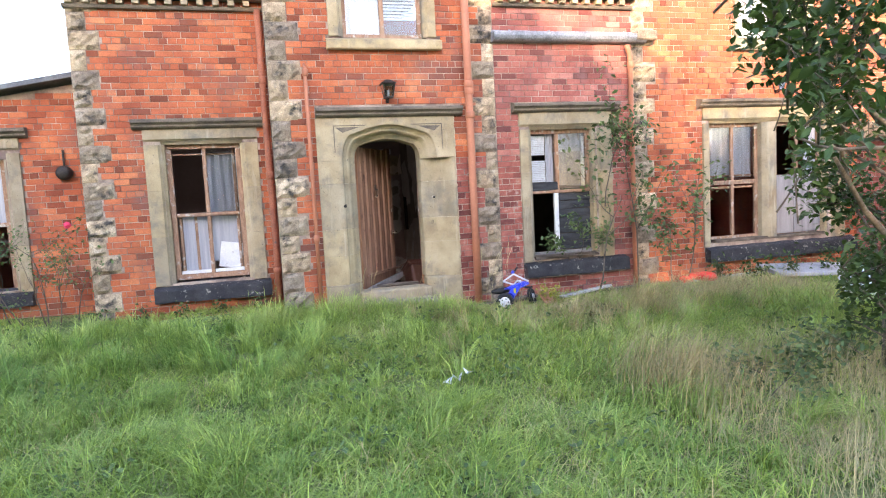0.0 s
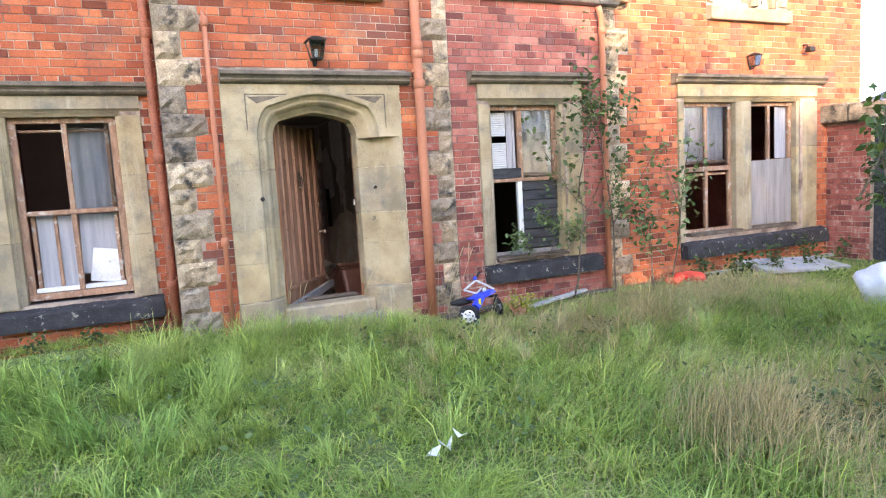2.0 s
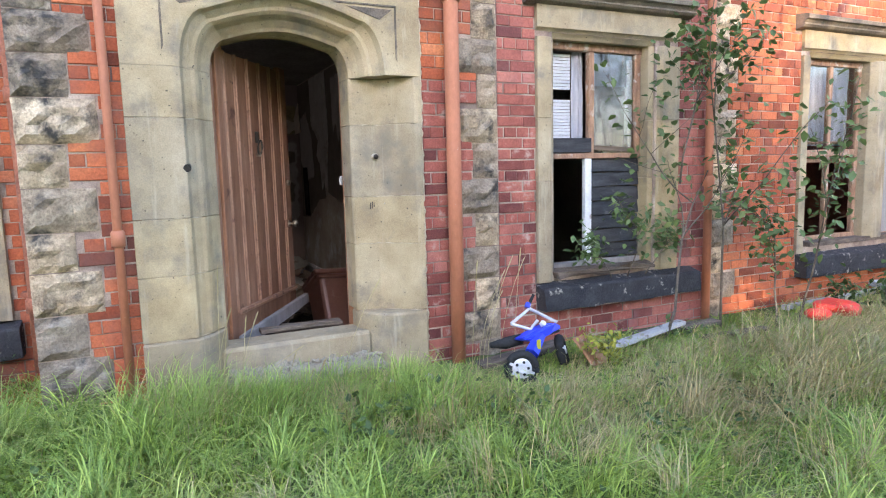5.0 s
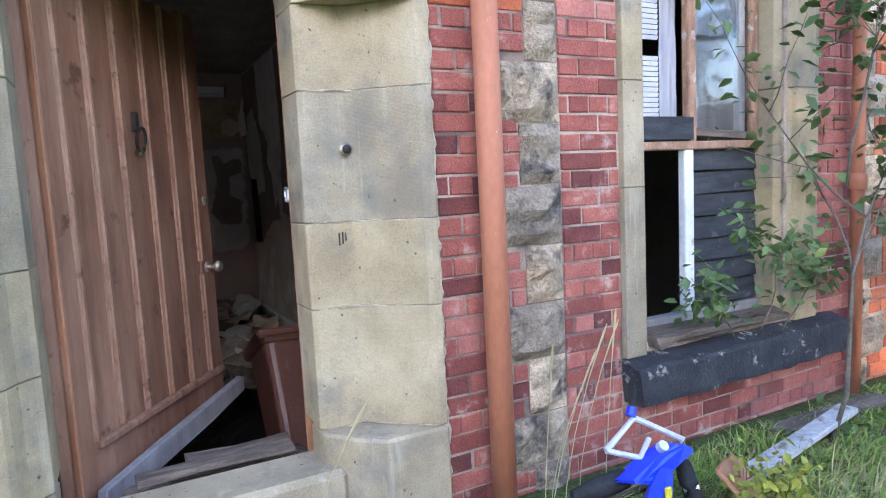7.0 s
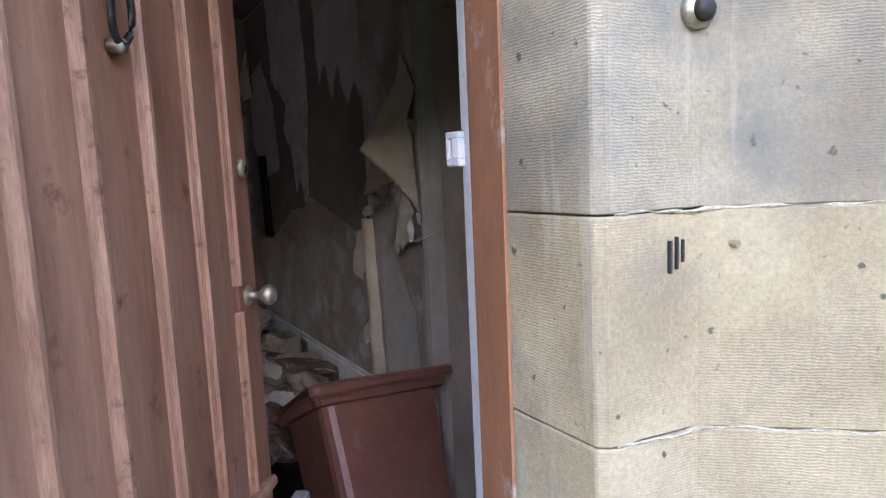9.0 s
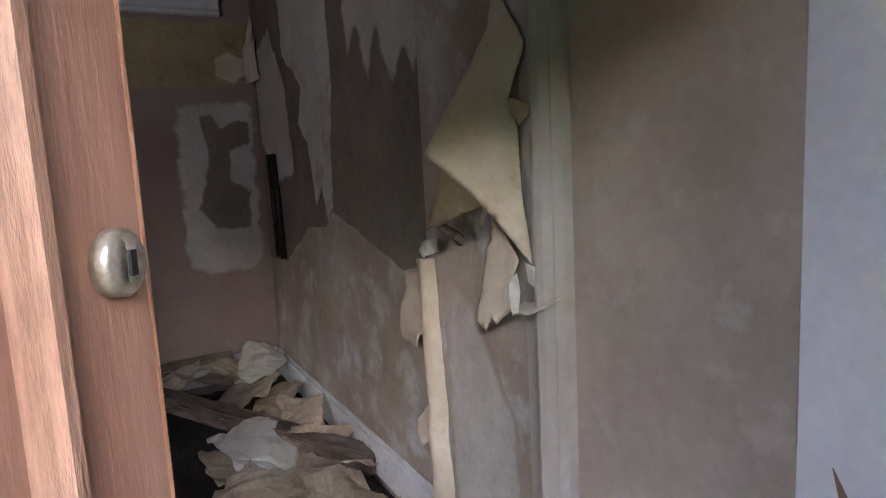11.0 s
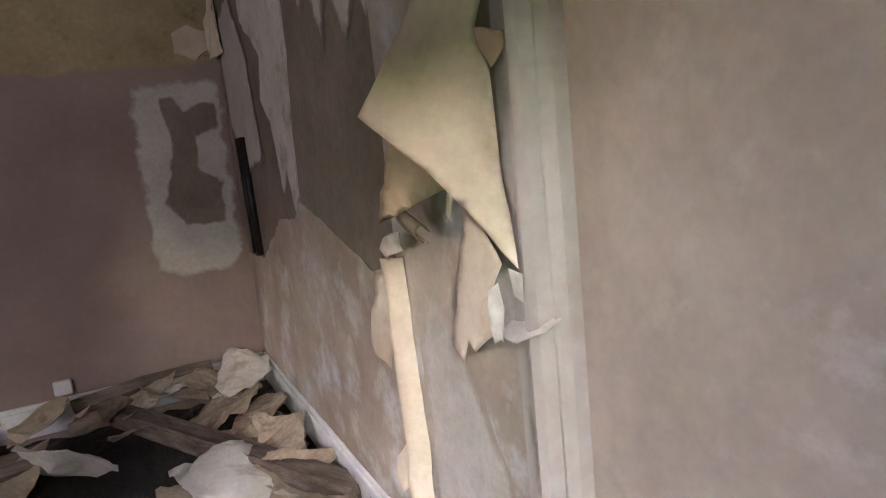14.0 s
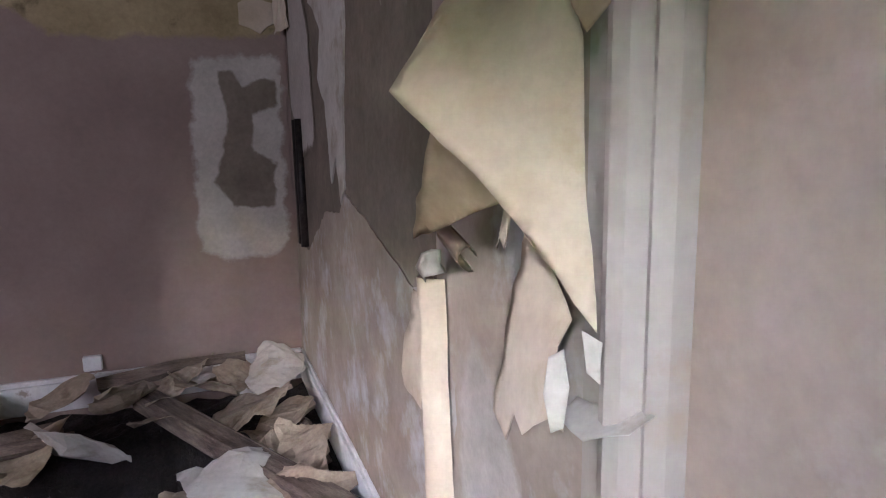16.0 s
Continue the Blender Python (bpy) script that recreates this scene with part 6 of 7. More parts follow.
def plank_thing(a, b, w, t, material, label, name="plank", group=""):
    a, b = Vector(a), Vector(b)
    bm = box_bm(-(b - a).length / 2, (b - a).length / 2, -w / 2, w / 2, -t / 2, t / 2, 0.004)
    bmesh.ops.subdivide_edges(bm, edges=bm.edges, cuts=2)
    roughen(bm, 0.006, 9, a.x)
    ob = part(name, bm, material)
    d = (b - a).normalized()
    ob.matrix_world = Matrix.Translation((a + b) / 2) @ d.to_track_quat("X", "Z").to_matrix().to_4x4()
    return tagged(ob, label, "plank", group)


plank_thing((4.0, 8.25, -0.06), (4.85, 8.32, 0.03), 0.10, 0.03, "plank_white", "white peeling plank lying in the grass", group="loose planks")
plank_thing((4.48, 8.5, -0.08), (5.35, 8.4, -0.04), 0.12, 0.04, "rotten", "dark rotten plank along the wall foot", group="loose planks")
plank_thing((2.95, 8.45, -0.10), (3.75, 8.55, -0.06), 0.14, 0.05, "rotten", "dark board along the wall foot", group="loose planks")
plank_thing((4.9, 8.15, -0.08), (5.5, 8.0, -0.04), 0.09, 0.03, "rotten", "dark rotten plank along the wall foot", group="loose planks")
ob = tagged(part("paving_slab", box_bm(-0.75, 0.75, -0.3, 0.3, -0.03, 0.03, 0.01), "slab"), "grey slab lying tilted in the grass by the wall", "slab")
ob.matrix_world = Matrix.LocRotScale((8.2, 8.0, 0.02), Euler((radians(8), radians(3), radians(-6))), None)
plank_thing((6.4, 8.5, -0.06), (9.8, 8.52, -0.04), 0.08, 0.05, "plank_white", "pale plank along the wall foot", group="loose planks")
for i, (px, py, s) in enumerate([(6.05, 7.75, 0.20), (5.75, 7.7, 0.12)]):
    bm = bmesh.new()
    bmesh.ops.create_icosphere(bm, subdivisions=3, radius=s)
    for vv in bm.verts:
        vv.co.z *= 0.5
        vv.co.x *= 1.25
        vv.co *= 0.8 + 0.45 * noise.noise(vv.co * 5 + Vector((i, 0, 0)))
        if vv.co.z > 0.04:
            vv.co.z = 0.04 + 0.3 * (vv.co.z - 0.04)
    ob = part("plastic_tub", bm, "red")
    ob.location = (px, py, ground_z(px, py) + 0.23)
    tagged(ob, "crushed red plastic tub in the weeds", "tub", "red plastic pieces")
# white sack by the outbuilding, scraps of paper in the grass
bm = bmesh.new()
bmesh.ops.create_icosphere(bm, subdivisions=3, radius=0.30)
for vv in bm.verts:
    vv.co.z *= 1.05
    vv.co *= 0.8 + 0.3 * noise.noise(vv.co * 4) + 0.12 * noise.noise(vv.co * 11)
ob = tagged(part("rubbish_sack", bm, "bag", smooth=True), "bluish white plastic sack leaning in the weeds", "sack")
ob.location = (6.98, 6.0, 0.12)
for k, (px, py, s) in enumerate([(1.40, 5.16, 0.07), (1.52, 5.22, 0.06), (1.62, 5.24, 0.05), (2.15, 8.15, 0.05), (2.45, 8.2, 0.05)]):
    base = ground_z(px, py) + 0.06
    outline = [(px + s * math.cos(a) * rng.uniform(0.6, 1), py + s * math.sin(a) * rng.uniform(0.6, 1), base + rng.uniform(-0.02, 0.06)) for a in (0.2, 1.4, 2.6, 3.9, 5.2)]
    paper_flap("paper_scrap", "white scrap of paper caught in the grass", outline, "white_wood", 0.05, 0.006, 120 + k, "scraps in the grass", "paper", 0.002)
bm = box_bm(-0.16, 0.16, -0.12, 0.12, -0.01, 0.01, 0.003)
bmesh.ops.subdivide_edges(bm, edges=bm.edges, cuts=3)
roughen(bm, 0.02, 6)
ob = tagged(part("cardboard", bm, "door_edge"), "orange brown scrap of card in the grass", "card")
ob.matrix_world = Matrix.LocRotScale((3.72, 8.1, 0.0), Euler((0.8, 0.2, 0.5)), None)


# ---------------------------------------------------------------- grass, weeds and trees
def leaf_mat(name, dark, mid, light, rough=0.5, trans=0.25):
    m = mat(name, [(0.3, dark), (0.55, mid), (0.75, light)], rough, grain=0.8, fine=30, fine_amount=0.15, bump=0, vary="island", vary_stops=[(0, (0.6, 0.62, 0.5)), (0.6, (1.0, 1.0, 1.0)), (0.9, (1.35, 1.25, 1.1)), (1, (1.8, 1.6, 1.5))], spec=0.35)
    nt = m.node_tree
    b = nt.nodes["Principled BSDF"]
    col = b.inputs["Base Color"].links[0].from_socket
    t = nt.nodes.new("ShaderNodeBsdfTranslucent")
    nt.links.new(col, t.inputs[0])
    mx = nt.nodes.new("ShaderNodeMixShader")
    mx.inputs[0].default_value = trans
    nt.links.new(b.outputs[0], mx.inputs[1])
    nt.links.new(t.outputs[0], mx.inputs[2])
    nt.links.new(mx.outputs[0], nt.nodes["Material Output"].inputs[0])
    return m


M["grass"] = leaf_mat("green_grass", (0.20, 0.31, 0.06), (0.35, 0.46, 0.10), (0.52, 0.55, 0.19), trans=0.35)
M["grass_pale"] = leaf_mat("pale_green_grass", (0.24, 0.36, 0.08), (0.37, 0.49, 0.13), (0.56, 0.58, 0.24), trans=0.35)
M["grass_deep"] = leaf_mat("deep_green_grass", (0.13, 0.24, 0.05), (0.23, 0.37, 0.085), (0.38, 0.48, 0.15), trans=0.35)
M["grass_dry"] = leaf_mat("dry_grass", (0.34, 0.27, 0.13), (0.48, 0.40, 0.21), (0.60, 0.52, 0.32))
M["leaf"] = leaf_mat("green_leaves", (0.03, 0.06, 0.015), (0.055, 0.10, 0.025), (0.10, 0.15, 0.04))
M["leaf_pale"] = leaf_mat("sapling_leaves", (0.07, 0.12, 0.04), (0.11, 0.17, 0.06), (0.18, 0.23, 0.08))
M["leaf_yellow"] = leaf_mat("yellowing_leaves", (0.22, 0.24, 0.03), (0.32, 0.32, 0.05), (0.42, 0.36, 0.06))
M["bark"] = mat("grey_bark", [(0.3, (0.07, 0.055, 0.04)), (0.7, (0.17, 0.14, 0.11))], 0.95, grain=10, fine=60, bump=0.6)
M["pink"] = mat("pink_petals", [(0.3, (0.6, 0.03, 0.08)), (0.7, (0.75, 0.06, 0.14))], 0.6, grain=20, fine=60, bump=0)


def blades(name, px, py, pz, height, width, lean, ang, material, label, category, parent=None):
    """Many blades: each an arching strip of three pieces, the last a tip that droops with its lean."""
    n = len(px)
    rb = np.random.RandomState(len(name) + n)
    # trodden and rubbish-strewn along the wall foot
    height = height * np.where((px > 2.6) & (px < 6.4) & (py > 7.65), 0.5, 1.0) * np.where((px < 0.3) & (py > 8.2), 0.55, 1.0)
    ca, sa = np.cos(ang), np.sin(ang)
    side = ang + math.pi / 2 + rb.normal(0, 0.5, n)
    ws, wc = width * np.cos(side), width * np.sin(side)
    v = np.zeros((n, 7, 3), np.float32)
    droop = np.clip(lean - 0.4, 0.0, 1.2)
    rows = ((1.0, 0.0, 0.0), (0.9, 0.48 - 0.10 * droop, 0.16), (0.6, 0.82 - 0.26 * droop, 0.52), (0.0, 0.98 - 0.52 * droop, 0.98))
    k = 0
    for w, h, d in rows:
        for sgn in ((1, -1) if w else (0,)):
            v[:, k, 0] = px + ca * d * height * lean + sgn * w * ws
            v[:, k, 1] = py + sa * d * height * lean + sgn * w * wc
            v[:, k, 2] = pz + h * height
            k += 1
    idx = (np.arange(n) * 7)[:, None]
    loops = np.concatenate([idx + np.array([0, 1, 3, 2]), idx + np.array([2, 3, 5, 4]), idx + np.array([4, 5, 6])], axis=1).astype(np.int32).ravel()
    sizes = np.tile(np.array([4, 4, 3], np.int32), n)
    starts = np.concatenate([[0], np.cumsum(sizes)[:-1]]).astype(np.int32)
    me = bpy.data.meshes.new(name)
    me.vertices.add(n * 7)
    me.vertices.foreach_set("co", v.ravel())
    me.loops.add(len(loops))
    me.loops.foreach_set("vertex_index", loops)
    me.polygons.add(len(sizes))
    me.polygons.foreach_set("loop_start", starts)
    me.polygons.foreach_set("loop_total", sizes)
    me.update(calc_edges=True)
    me.validate()
    me.materials.append(M[material])
    ob = new(name, me)
    if parent:
        ob.parent = parent
    return tagged(ob, label, category, kind="stuff")


def hills(x, y, s, seed=0.0):
    """A smooth field of bumps between about -1 and 1."""
    return (np.sin(x * s + 1.3 * np.sin(y * s * 0.7 + seed)) + np.sin(y * s * 1.1 + 1.7 * np.sin(x * s * 0.6 + seed * 2)) + np.sin((x + y) * s * 0.45 + seed)) / 3


GX = np.array([[ground_z(i * 0.25 - 12, j * 0.25 - 6) for i in range(105)] for j in range(62)])


def gz(x, y):
    i, j = np.clip((x + 12) / 0.25, 0, 103.9), np.clip((y + 6) / 0.25, 0, 60.9)
    a, b = i.astype(int), j.astype(int)
    u, w = i - a, j - b
    return GX[b, a] * (1 - u) * (1 - w) + GX[b, a + 1] * u * (1 - w) + GX[b + 1, a] * (1 - u) * w + GX[b + 1, a + 1] * u * w


rs = np.random.RandomState(7)


def scatter(n, x0, x1, y0, y1, clump=0.0, per=14):
    if clump:
        c = n // per + 1
        cx, cy = rs.uniform(x0, x1, c), rs.uniform(y0, y1, c)
        x = np.repeat(cx, per)[:n] + rs.normal(0, clump, n)
        y = np.repeat(cy, per)[:n] + rs.normal(0, clump, n)
    else:
        x, y = rs.uniform(x0, x1, n), rs.uniform(y0, y1, n)
    face = np.where(x < 0.15, np.where(x < -2.3, 10.05, 9.3), 8.58)
    ok = (y < face) & ~((x > OX - 0.05)) & ~((x > 1.15) & (x < 2.3) & (y > 8.45))
    return x[ok], y[ok]


def lawn(name, n, box, hgt, wid, material, label, clump=0.0, lean=(0.3, 1.2), lift=0.0, per=14, comb=1.5):
    x, y = scatter(n, *box, clump, per)
    patch = hills(x, y, 1.3, 0.5) * 0.5 + hills(x, y, 3.1, 2.0) * 0.3
    h = rs.uniform(*hgt, len(x)) * np.clip(1 + 1.1 * patch, 0.35, 1.9)
    ang = 2.2 * hills(x, y, 0.8, 1.0) + rs.normal(0, comb, len(x)) - 0.6
    blades(name, x, y, gz(x, y) - 0.01 + lift, h, rs.uniform(*wid, len(x)), rs.uniform(*lean, len(x)), ang, material, label, "grass")


def tussocks(name, count, per, box, hgt, wid, material, label, radius=0.05, lean=(0.3, 1.6)):
    """Tufts whose blades arch out of one root, most of them falling the same way."""
    cx, cy = scatter(count, *box)
    n = len(cx)
    size = np.repeat(rs.gamma(4.0, 0.22, n), per)
    fall = np.repeat(rs.uniform(0, 2 * math.pi, n), per)
    ang = fall + rs.normal(0, 0.9, n * per)
    r = radius * np.abs(rs.normal(0, 1.0, n * per)) * size
    turn = rs.uniform(0, 2 * math.pi, n * per)
    x, y = np.repeat(cx, per) + r * np.cos(turn), np.repeat(cy, per) + r * np.sin(turn)
    h = rs.uniform(*hgt, n * per) * np.clip(size, 0.4, 1.5) * rs.uniform(0.5, 1.0, n * per)
    blades(name, x, y, gz(x, y) - 0.01, h, rs.uniform(*wid, n * per), rs.uniform(*lean, n * per), ang, material, label, "grass")


lawn("grass", 135000, (-8, 9, 2.6, 9.9), (0.05, 0.12), (0.0027, 0.0055), "grass", "short uneven green grass of the overgrown lawn", lean=(0.7, 1.6))
lawn("grass_tufts", 46000, (-8, 9, 2.4, 9.9), (0.12, 0.26), (0.0024, 0.0049), "grass", "longer green tufts of grass", 0.05, per=26, lean=(0.7, 1.6))
lawn("deep_grass", 34000, (-8, 9, 2.4, 9.0), (0.10, 0.24), (0.0023, 0.0044), "grass_deep", "deeper green tufts in the lawn", 0.09, per=40, lean=(0.6, 1.5))
lawn("pale_grass", 22000, (-8, 9, 2.4, 9.9), (0.10, 0.24), (0.0020, 0.0037), "grass_pale", "pale yellow-green blades lying over the lawn", 0.10, per=16, lean=(0.9, 1.6))
lawn("dry_grass", 30000, (-8, 9, 2.4, 9.9), (0.10, 0.22), (0.0015, 0.0028), "grass_dry", "straw coloured dry grass among the green", 0.14, per=18, lean=(0.7, 1.6))
tussocks("grass_tussocks", 460, 80, (-5, 7.5, 2.8, 8.0), (0.14, 0.30), (0.0023, 0.0044), "grass_pale", "arching tussocks of bright green grass")
tussocks("wall_tussocks", 130, 95, (-3, 2.9, 6.4, 8.3), (0.18, 0.38), (0.0021, 0.0040), "grass_pale", "long arching grass tussocks near the wall", 0.06)
tussocks("left_tussocks", 160, 95, (-7, 0.4, 6.0, 8.6), (0.18, 0.36), (0.0027, 0.0049), "grass_deep", "rank green tussocks by the recessed bay", 0.07)
tussocks("straw_tussocks", 90, 50, (1.2, 7.6, 6.0, 7.9), (0.22, 0.42), (0.0015, 0.0027), "grass_dry", "bleached grass tussocks in front of the wall", 0.06, (0.2, 1.4))
lawn("grass_behind", 14000, (-9, 9, -5.5, 2.6), (0.09, 0.2), (0.0035, 0.0071), "grass", "green grass of the lawn")
lawn("wall_grass", 5000, (-2.5, 9.4, 7.9, 9.3), (0.10, 0.24), (0.0017, 0.0035), "grass", "tall grass tufts along the wall foot", 0.07, per=30, lean=(0.2, 1.2))
lawn("step_grass", 3600, (0.6, 2.85, F - 0.95, F - 0.3), (0.14, 0.34), (0.0017, 0.0039), "grass_pale", "long grass growing against the doorstep", 0.06, per=30, lean=(0.2, 1.2))
lawn("step_straw", 1600, (0.7, 2.9, F - 0.9, F - 0.3), (0.12, 0.34), (0.0013, 0.0027), "grass_dry", "dry straw in front of the doorstep", 0.08, per=16, lean=(0.2, 1.4))


def rubble():
    rr = random.Random(77)
    bm = bmesh.new()
    for k in range(110):
        s = rr.uniform(0.008, 0.03) * (1.6 if k % 12 == 0 else 1)
        x, y = rr.uniform(1.15, 2.4), F + 0.05 - abs(rr.gauss(0, 0.18))
        z = 0.04 if y > F - 0.25 and 1.2 < x < 2.28 else float(gz(np.array([x]), np.array([y]))[0]) + 0.01
        vs = bmesh.ops.create_icosphere(bm, subdivisions=1, radius=s, matrix=pose(x, y, z + s * 0.4, rr.uniform(0, 90), rr.uniform(0, 90), rr.uniform(0, 360)))["verts"]
        for v in vs:
            v.co += Vector((rr.uniform(-0.4, 0.4), rr.uniform(-0.4, 0.4), rr.uniform(-0.5, 0.2))) * s
    tagged(part("rubble", bm, "slab_stone"), "crumbled mortar and stone chips by the doorstep", "rubble", kind="stuff")


rubble()
lawn("wall_straw", 7000, (2.7, 7.5, 6.7, 8.0), (0.16, 0.34), (0.0015, 0.0028), "grass_dry", "dry straw along the wall foot", 0.12, per=24, lean=(0.4, 1.5))
lawn("wall_litter", 6000, (2.9, 6.2, 7.9, 8.6), (0.05, 0.15), (0.0015, 0.0028), "grass_dry", "short flattened straw at the wall foot", 0.10, per=24, lean=(0.9, 1.6))
lawn("bramble_straw", 5500, (2.7, 5.2, 2.3, 4.8), (0.28, 0.62), (0.0012, 0.0024), "grass_dry", "tall bleached stalks among the brambles", 0.16, per=22, lean=(0.2, 1.3))

# broad-leaved weeds among the grass
wx, wy = scatter(5000, -8, 9.8, 2.6, 9.8, 0.16, 40)
WEEDS = np.stack([wx, wy, gz(wx, wy) + rs.uniform(0.03, 0.14, len(wx))], 1)

# seed-head stalks before the door
for k in range(20):
    x0, y0 = (1.05 + 0.06 * k + rng.uniform(-0.05, 0.05), 8.25 + rng.uniform(-0.12, 0.15)) if k < 14 else (2.75 + rng.uniform(-0.3, 0.5), 8.3 + rng.uniform(-0.1, 0.2))
    h, dx = rng.uniform(0.5, 0.9), rng.uniform(0.02, 0.34)
    h *= 0.45 if x0 < 1.78 and x0 + dx > 1.36 else 1.0
    z0 = ground_z(x0, y0)
    pts = [(x0 + dx * u * u, y0 - 0.05 * u, z0 + h * u) for u in (0, 0.25, 0.5, 0.75, 0.9, 0.96, 1.0)]
    bm = tube_bm(pts, 0.002, 5, radii=[0.0025, 0.002, 0.0018, 0.0018, 0.004, 0.005, 0.001])
    tagged(part("grass_stalk", bm, "grass_dry"), "tall straw stalk with a seed head by the step", "grass stalk", "seed stalks")


def leaves_mesh(name, pts, size, material, parent=None, seed=0, droop=0.4):
    """Folded pointed leaves at the places given."""
    rl = np.random.RandomState(seed)
    n = len(pts)
    p = np.array(pts, np.float32)
    s = size * rl.uniform(0.6, 1.25, n)
    ang, tilt = rl.uniform(0, 2 * math.pi, n), rl.normal(-droop, 0.45, n)
    d = np.stack([np.cos(ang) * np.cos(tilt), np.sin(ang) * np.cos(tilt), np.sin(tilt)], 1)
    up = np.stack([-np.cos(ang) * np.sin(tilt), -np.sin(ang) * np.sin(tilt), np.cos(tilt)], 1)
    side = np.cross(d, up)
    roll = rl.normal(0, 0.5, n)[:, None]
    side, up = side * np.cos(roll) + up * np.sin(roll), up * np.cos(roll) - side * np.sin(roll)
    s3 = s[:, None]
    v = np.zeros((n, 6, 3), np.float32)
    v[:, 0] = p
    v[:, 1] = p + d * s3 * 0.35 + side * s3 * 0.30 + up * s3 * 0.08
    v[:, 2] = p + d * s3 * 0.72 + side * s3 * 0.20 + up * s3 * 0.02
    v[:, 3] = p + d * s3
    v[:, 4] = p + d * s3 * 0.72 - side * s3 * 0.20 + up * s3 * 0.02
    v[:, 5] = p + d * s3 * 0.35 - side * s3 * 0.30 + up * s3 * 0.08
    verts = v.reshape(-1, 3).tolist()
    faces = []
    for k in range(n):
        a = k * 6
        faces += [(a, a + 1, a + 2, a + 3), (a, a + 3, a + 4, a + 5)]
    return mesh_ob(name, verts, faces, material, parent)


tagged(leaves_mesh("lawn_weeds", WEEDS, 0.055, "leaf_pale", None, 31, -0.2), "small broad-leaved weeds among the grass", "weeds", kind="stuff")


def grow(start, direction, length, radius, depth, rr, wood, tips, spread=0.6, up=0.15):
    """A branch and its children; collects (path, radii) and the places where leaves stand."""
    pts, p, d = [Vector(start)], Vector(start), Vector(direction).normalized()
    steps = 5
    for k in range(steps):
        d = (d + Vector((rr.uniform(-1, 1), rr.uniform(-1, 1), rr.uniform(-0.6, 0.8) + up)) * 0.18).normalized()
        p = p + d * length / steps
        pts.append(p.copy())
    wood.append((pts, [radius * (1 - 0.6 * k / steps) for k in range(steps + 1)]))
    if depth == 0:
        tips += pts[1:]
        return
    if depth == 1:
        tips += pts[3:]
    for k in range(rr.choice((3, 4, 4))):
        q = pts[rr.choice((2, 3, 4, 5))]
        side = Vector((rr.uniform(-1, 1), rr.uniform(-1, 1), rr.uniform(-0.5, 0.9)))
        grow(q, d * (1 - spread) + side * spread, length * rr.uniform(0.5, 0.75), radius * 0.5, depth - 1, rr, wood, tips, spread, up)


def plant(name, label, category, stems, depth, leaf, per_tip, jitter, material="leaf", seed=1, spread=0.6, group="", limit=None, droop=0.4):
    rr = random.Random(seed)
    root = thing(name, label, category, group)
    wood, tips = [], []
    for start, direction, length, radius in stems:
        grow(start, direction, length, radius, depth, rr, wood, tips, spread)
    if limit:
        wood = [w for k, w in enumerate(wood) if k == 0 or limit(w[0][-1])]
    bm = bmesh.new()
    for pts, radii in wood:
        tube_bm(pts, 0, 6, bm, radii)
    tagged(part("stem", bm, "bark", root, smooth=True), kind="stuff")
    pts = [q + Vector([rr.gauss(0, jitter) for _ in range(3)]) for q in tips for _ in range(per_tip)]
    if limit:
        pts = [q for q in pts if limit(q)]
    leaves_mesh("crown", pts, leaf, material, root, seed, droop)
    return root


clear = lambda q: q.x > 0.25 + 1.30 * (q.y - 1.34) and q.z > 0.0 and q.x > (0.84 if q.z > 2.1 else 0.97) * q.y and (q.z > 1.0 or q.x > 1.10 * q.y)
plant("overhanging_tree", "small leafy tree hanging over the edge of the lawn", "tree", [((5.15, 3.95, -0.2), (-0.1, -0.05, 1), 2.4, 0.05), ((5.1, 3.95, 0.7), (-0.8, -0.3, 0.4), 1.9, 0.035), ((5.0, 3.9, 1.0), (-0.6, -0.6, 0.3), 1.6, 0.035), ((4.7, 3.9, 1.6), (-0.8, -0.3, 0.6), 1.9, 0.04), ((4.7, 3.9, 1.9), (-0.7, -0.1, 0.7), 1.6, 0.04)], 3, 0.072, 8, 0.12, "leaf", 11, 0.6, limit=clear)
plant("shrub", "dense dark shrub at the edge of the lawn", "shrub", [((5.0, 4.1, -0.15), (0.0, 0, 1), 1.1, 0.03), ((5.3, 3.9, -0.15), (0, 0, 1), 1.2, 0.03), ((5.6, 4.1, -0.15), (0.1, 0, 1), 1.3, 0.03), ((4.7, 3.7, -0.15), (0, -0.1, 1), 0.8, 0.02)], 2, 0.07, 13, 0.10, "leaf", 5, 0.7, limit=clear)
plant("bramble", "low bramble patch with dull green leaves in the grass", "bramble", [((3.6 + 0.35 * k, 3.9 + 0.25 * (k % 3), -0.18), (math.cos(k * 2.1), math.sin(k * 2.1), 0.7), 0.5, 0.006) for k in range(9)], 1, 0.06, 7, 0.08, "leaf_pale", 8, 0.7)
plant("sapling", "thin sycamore sapling growing at the window", "sapling", [((4.62, 8.28, -0.12), (0.10, 0.02, 1), 1.5, 0.014), ((4.80, 8.32, 1.2), (0.12, 0, 1), 1.1, 0.009)], 2, 0.085, 4, 0.07, "leaf_pale", 15, 0.55, "saplings by the wall")
plant("sapling", "thin sapling growing before the drainpipe", "sapling", [((5.35, 8.35, -0.1), (0.03, 0, 1), 2.3, 0.012)], 1, 0.085, 13, 0.13, "leaf_pale", 16, 0.5, "saplings by the wall")
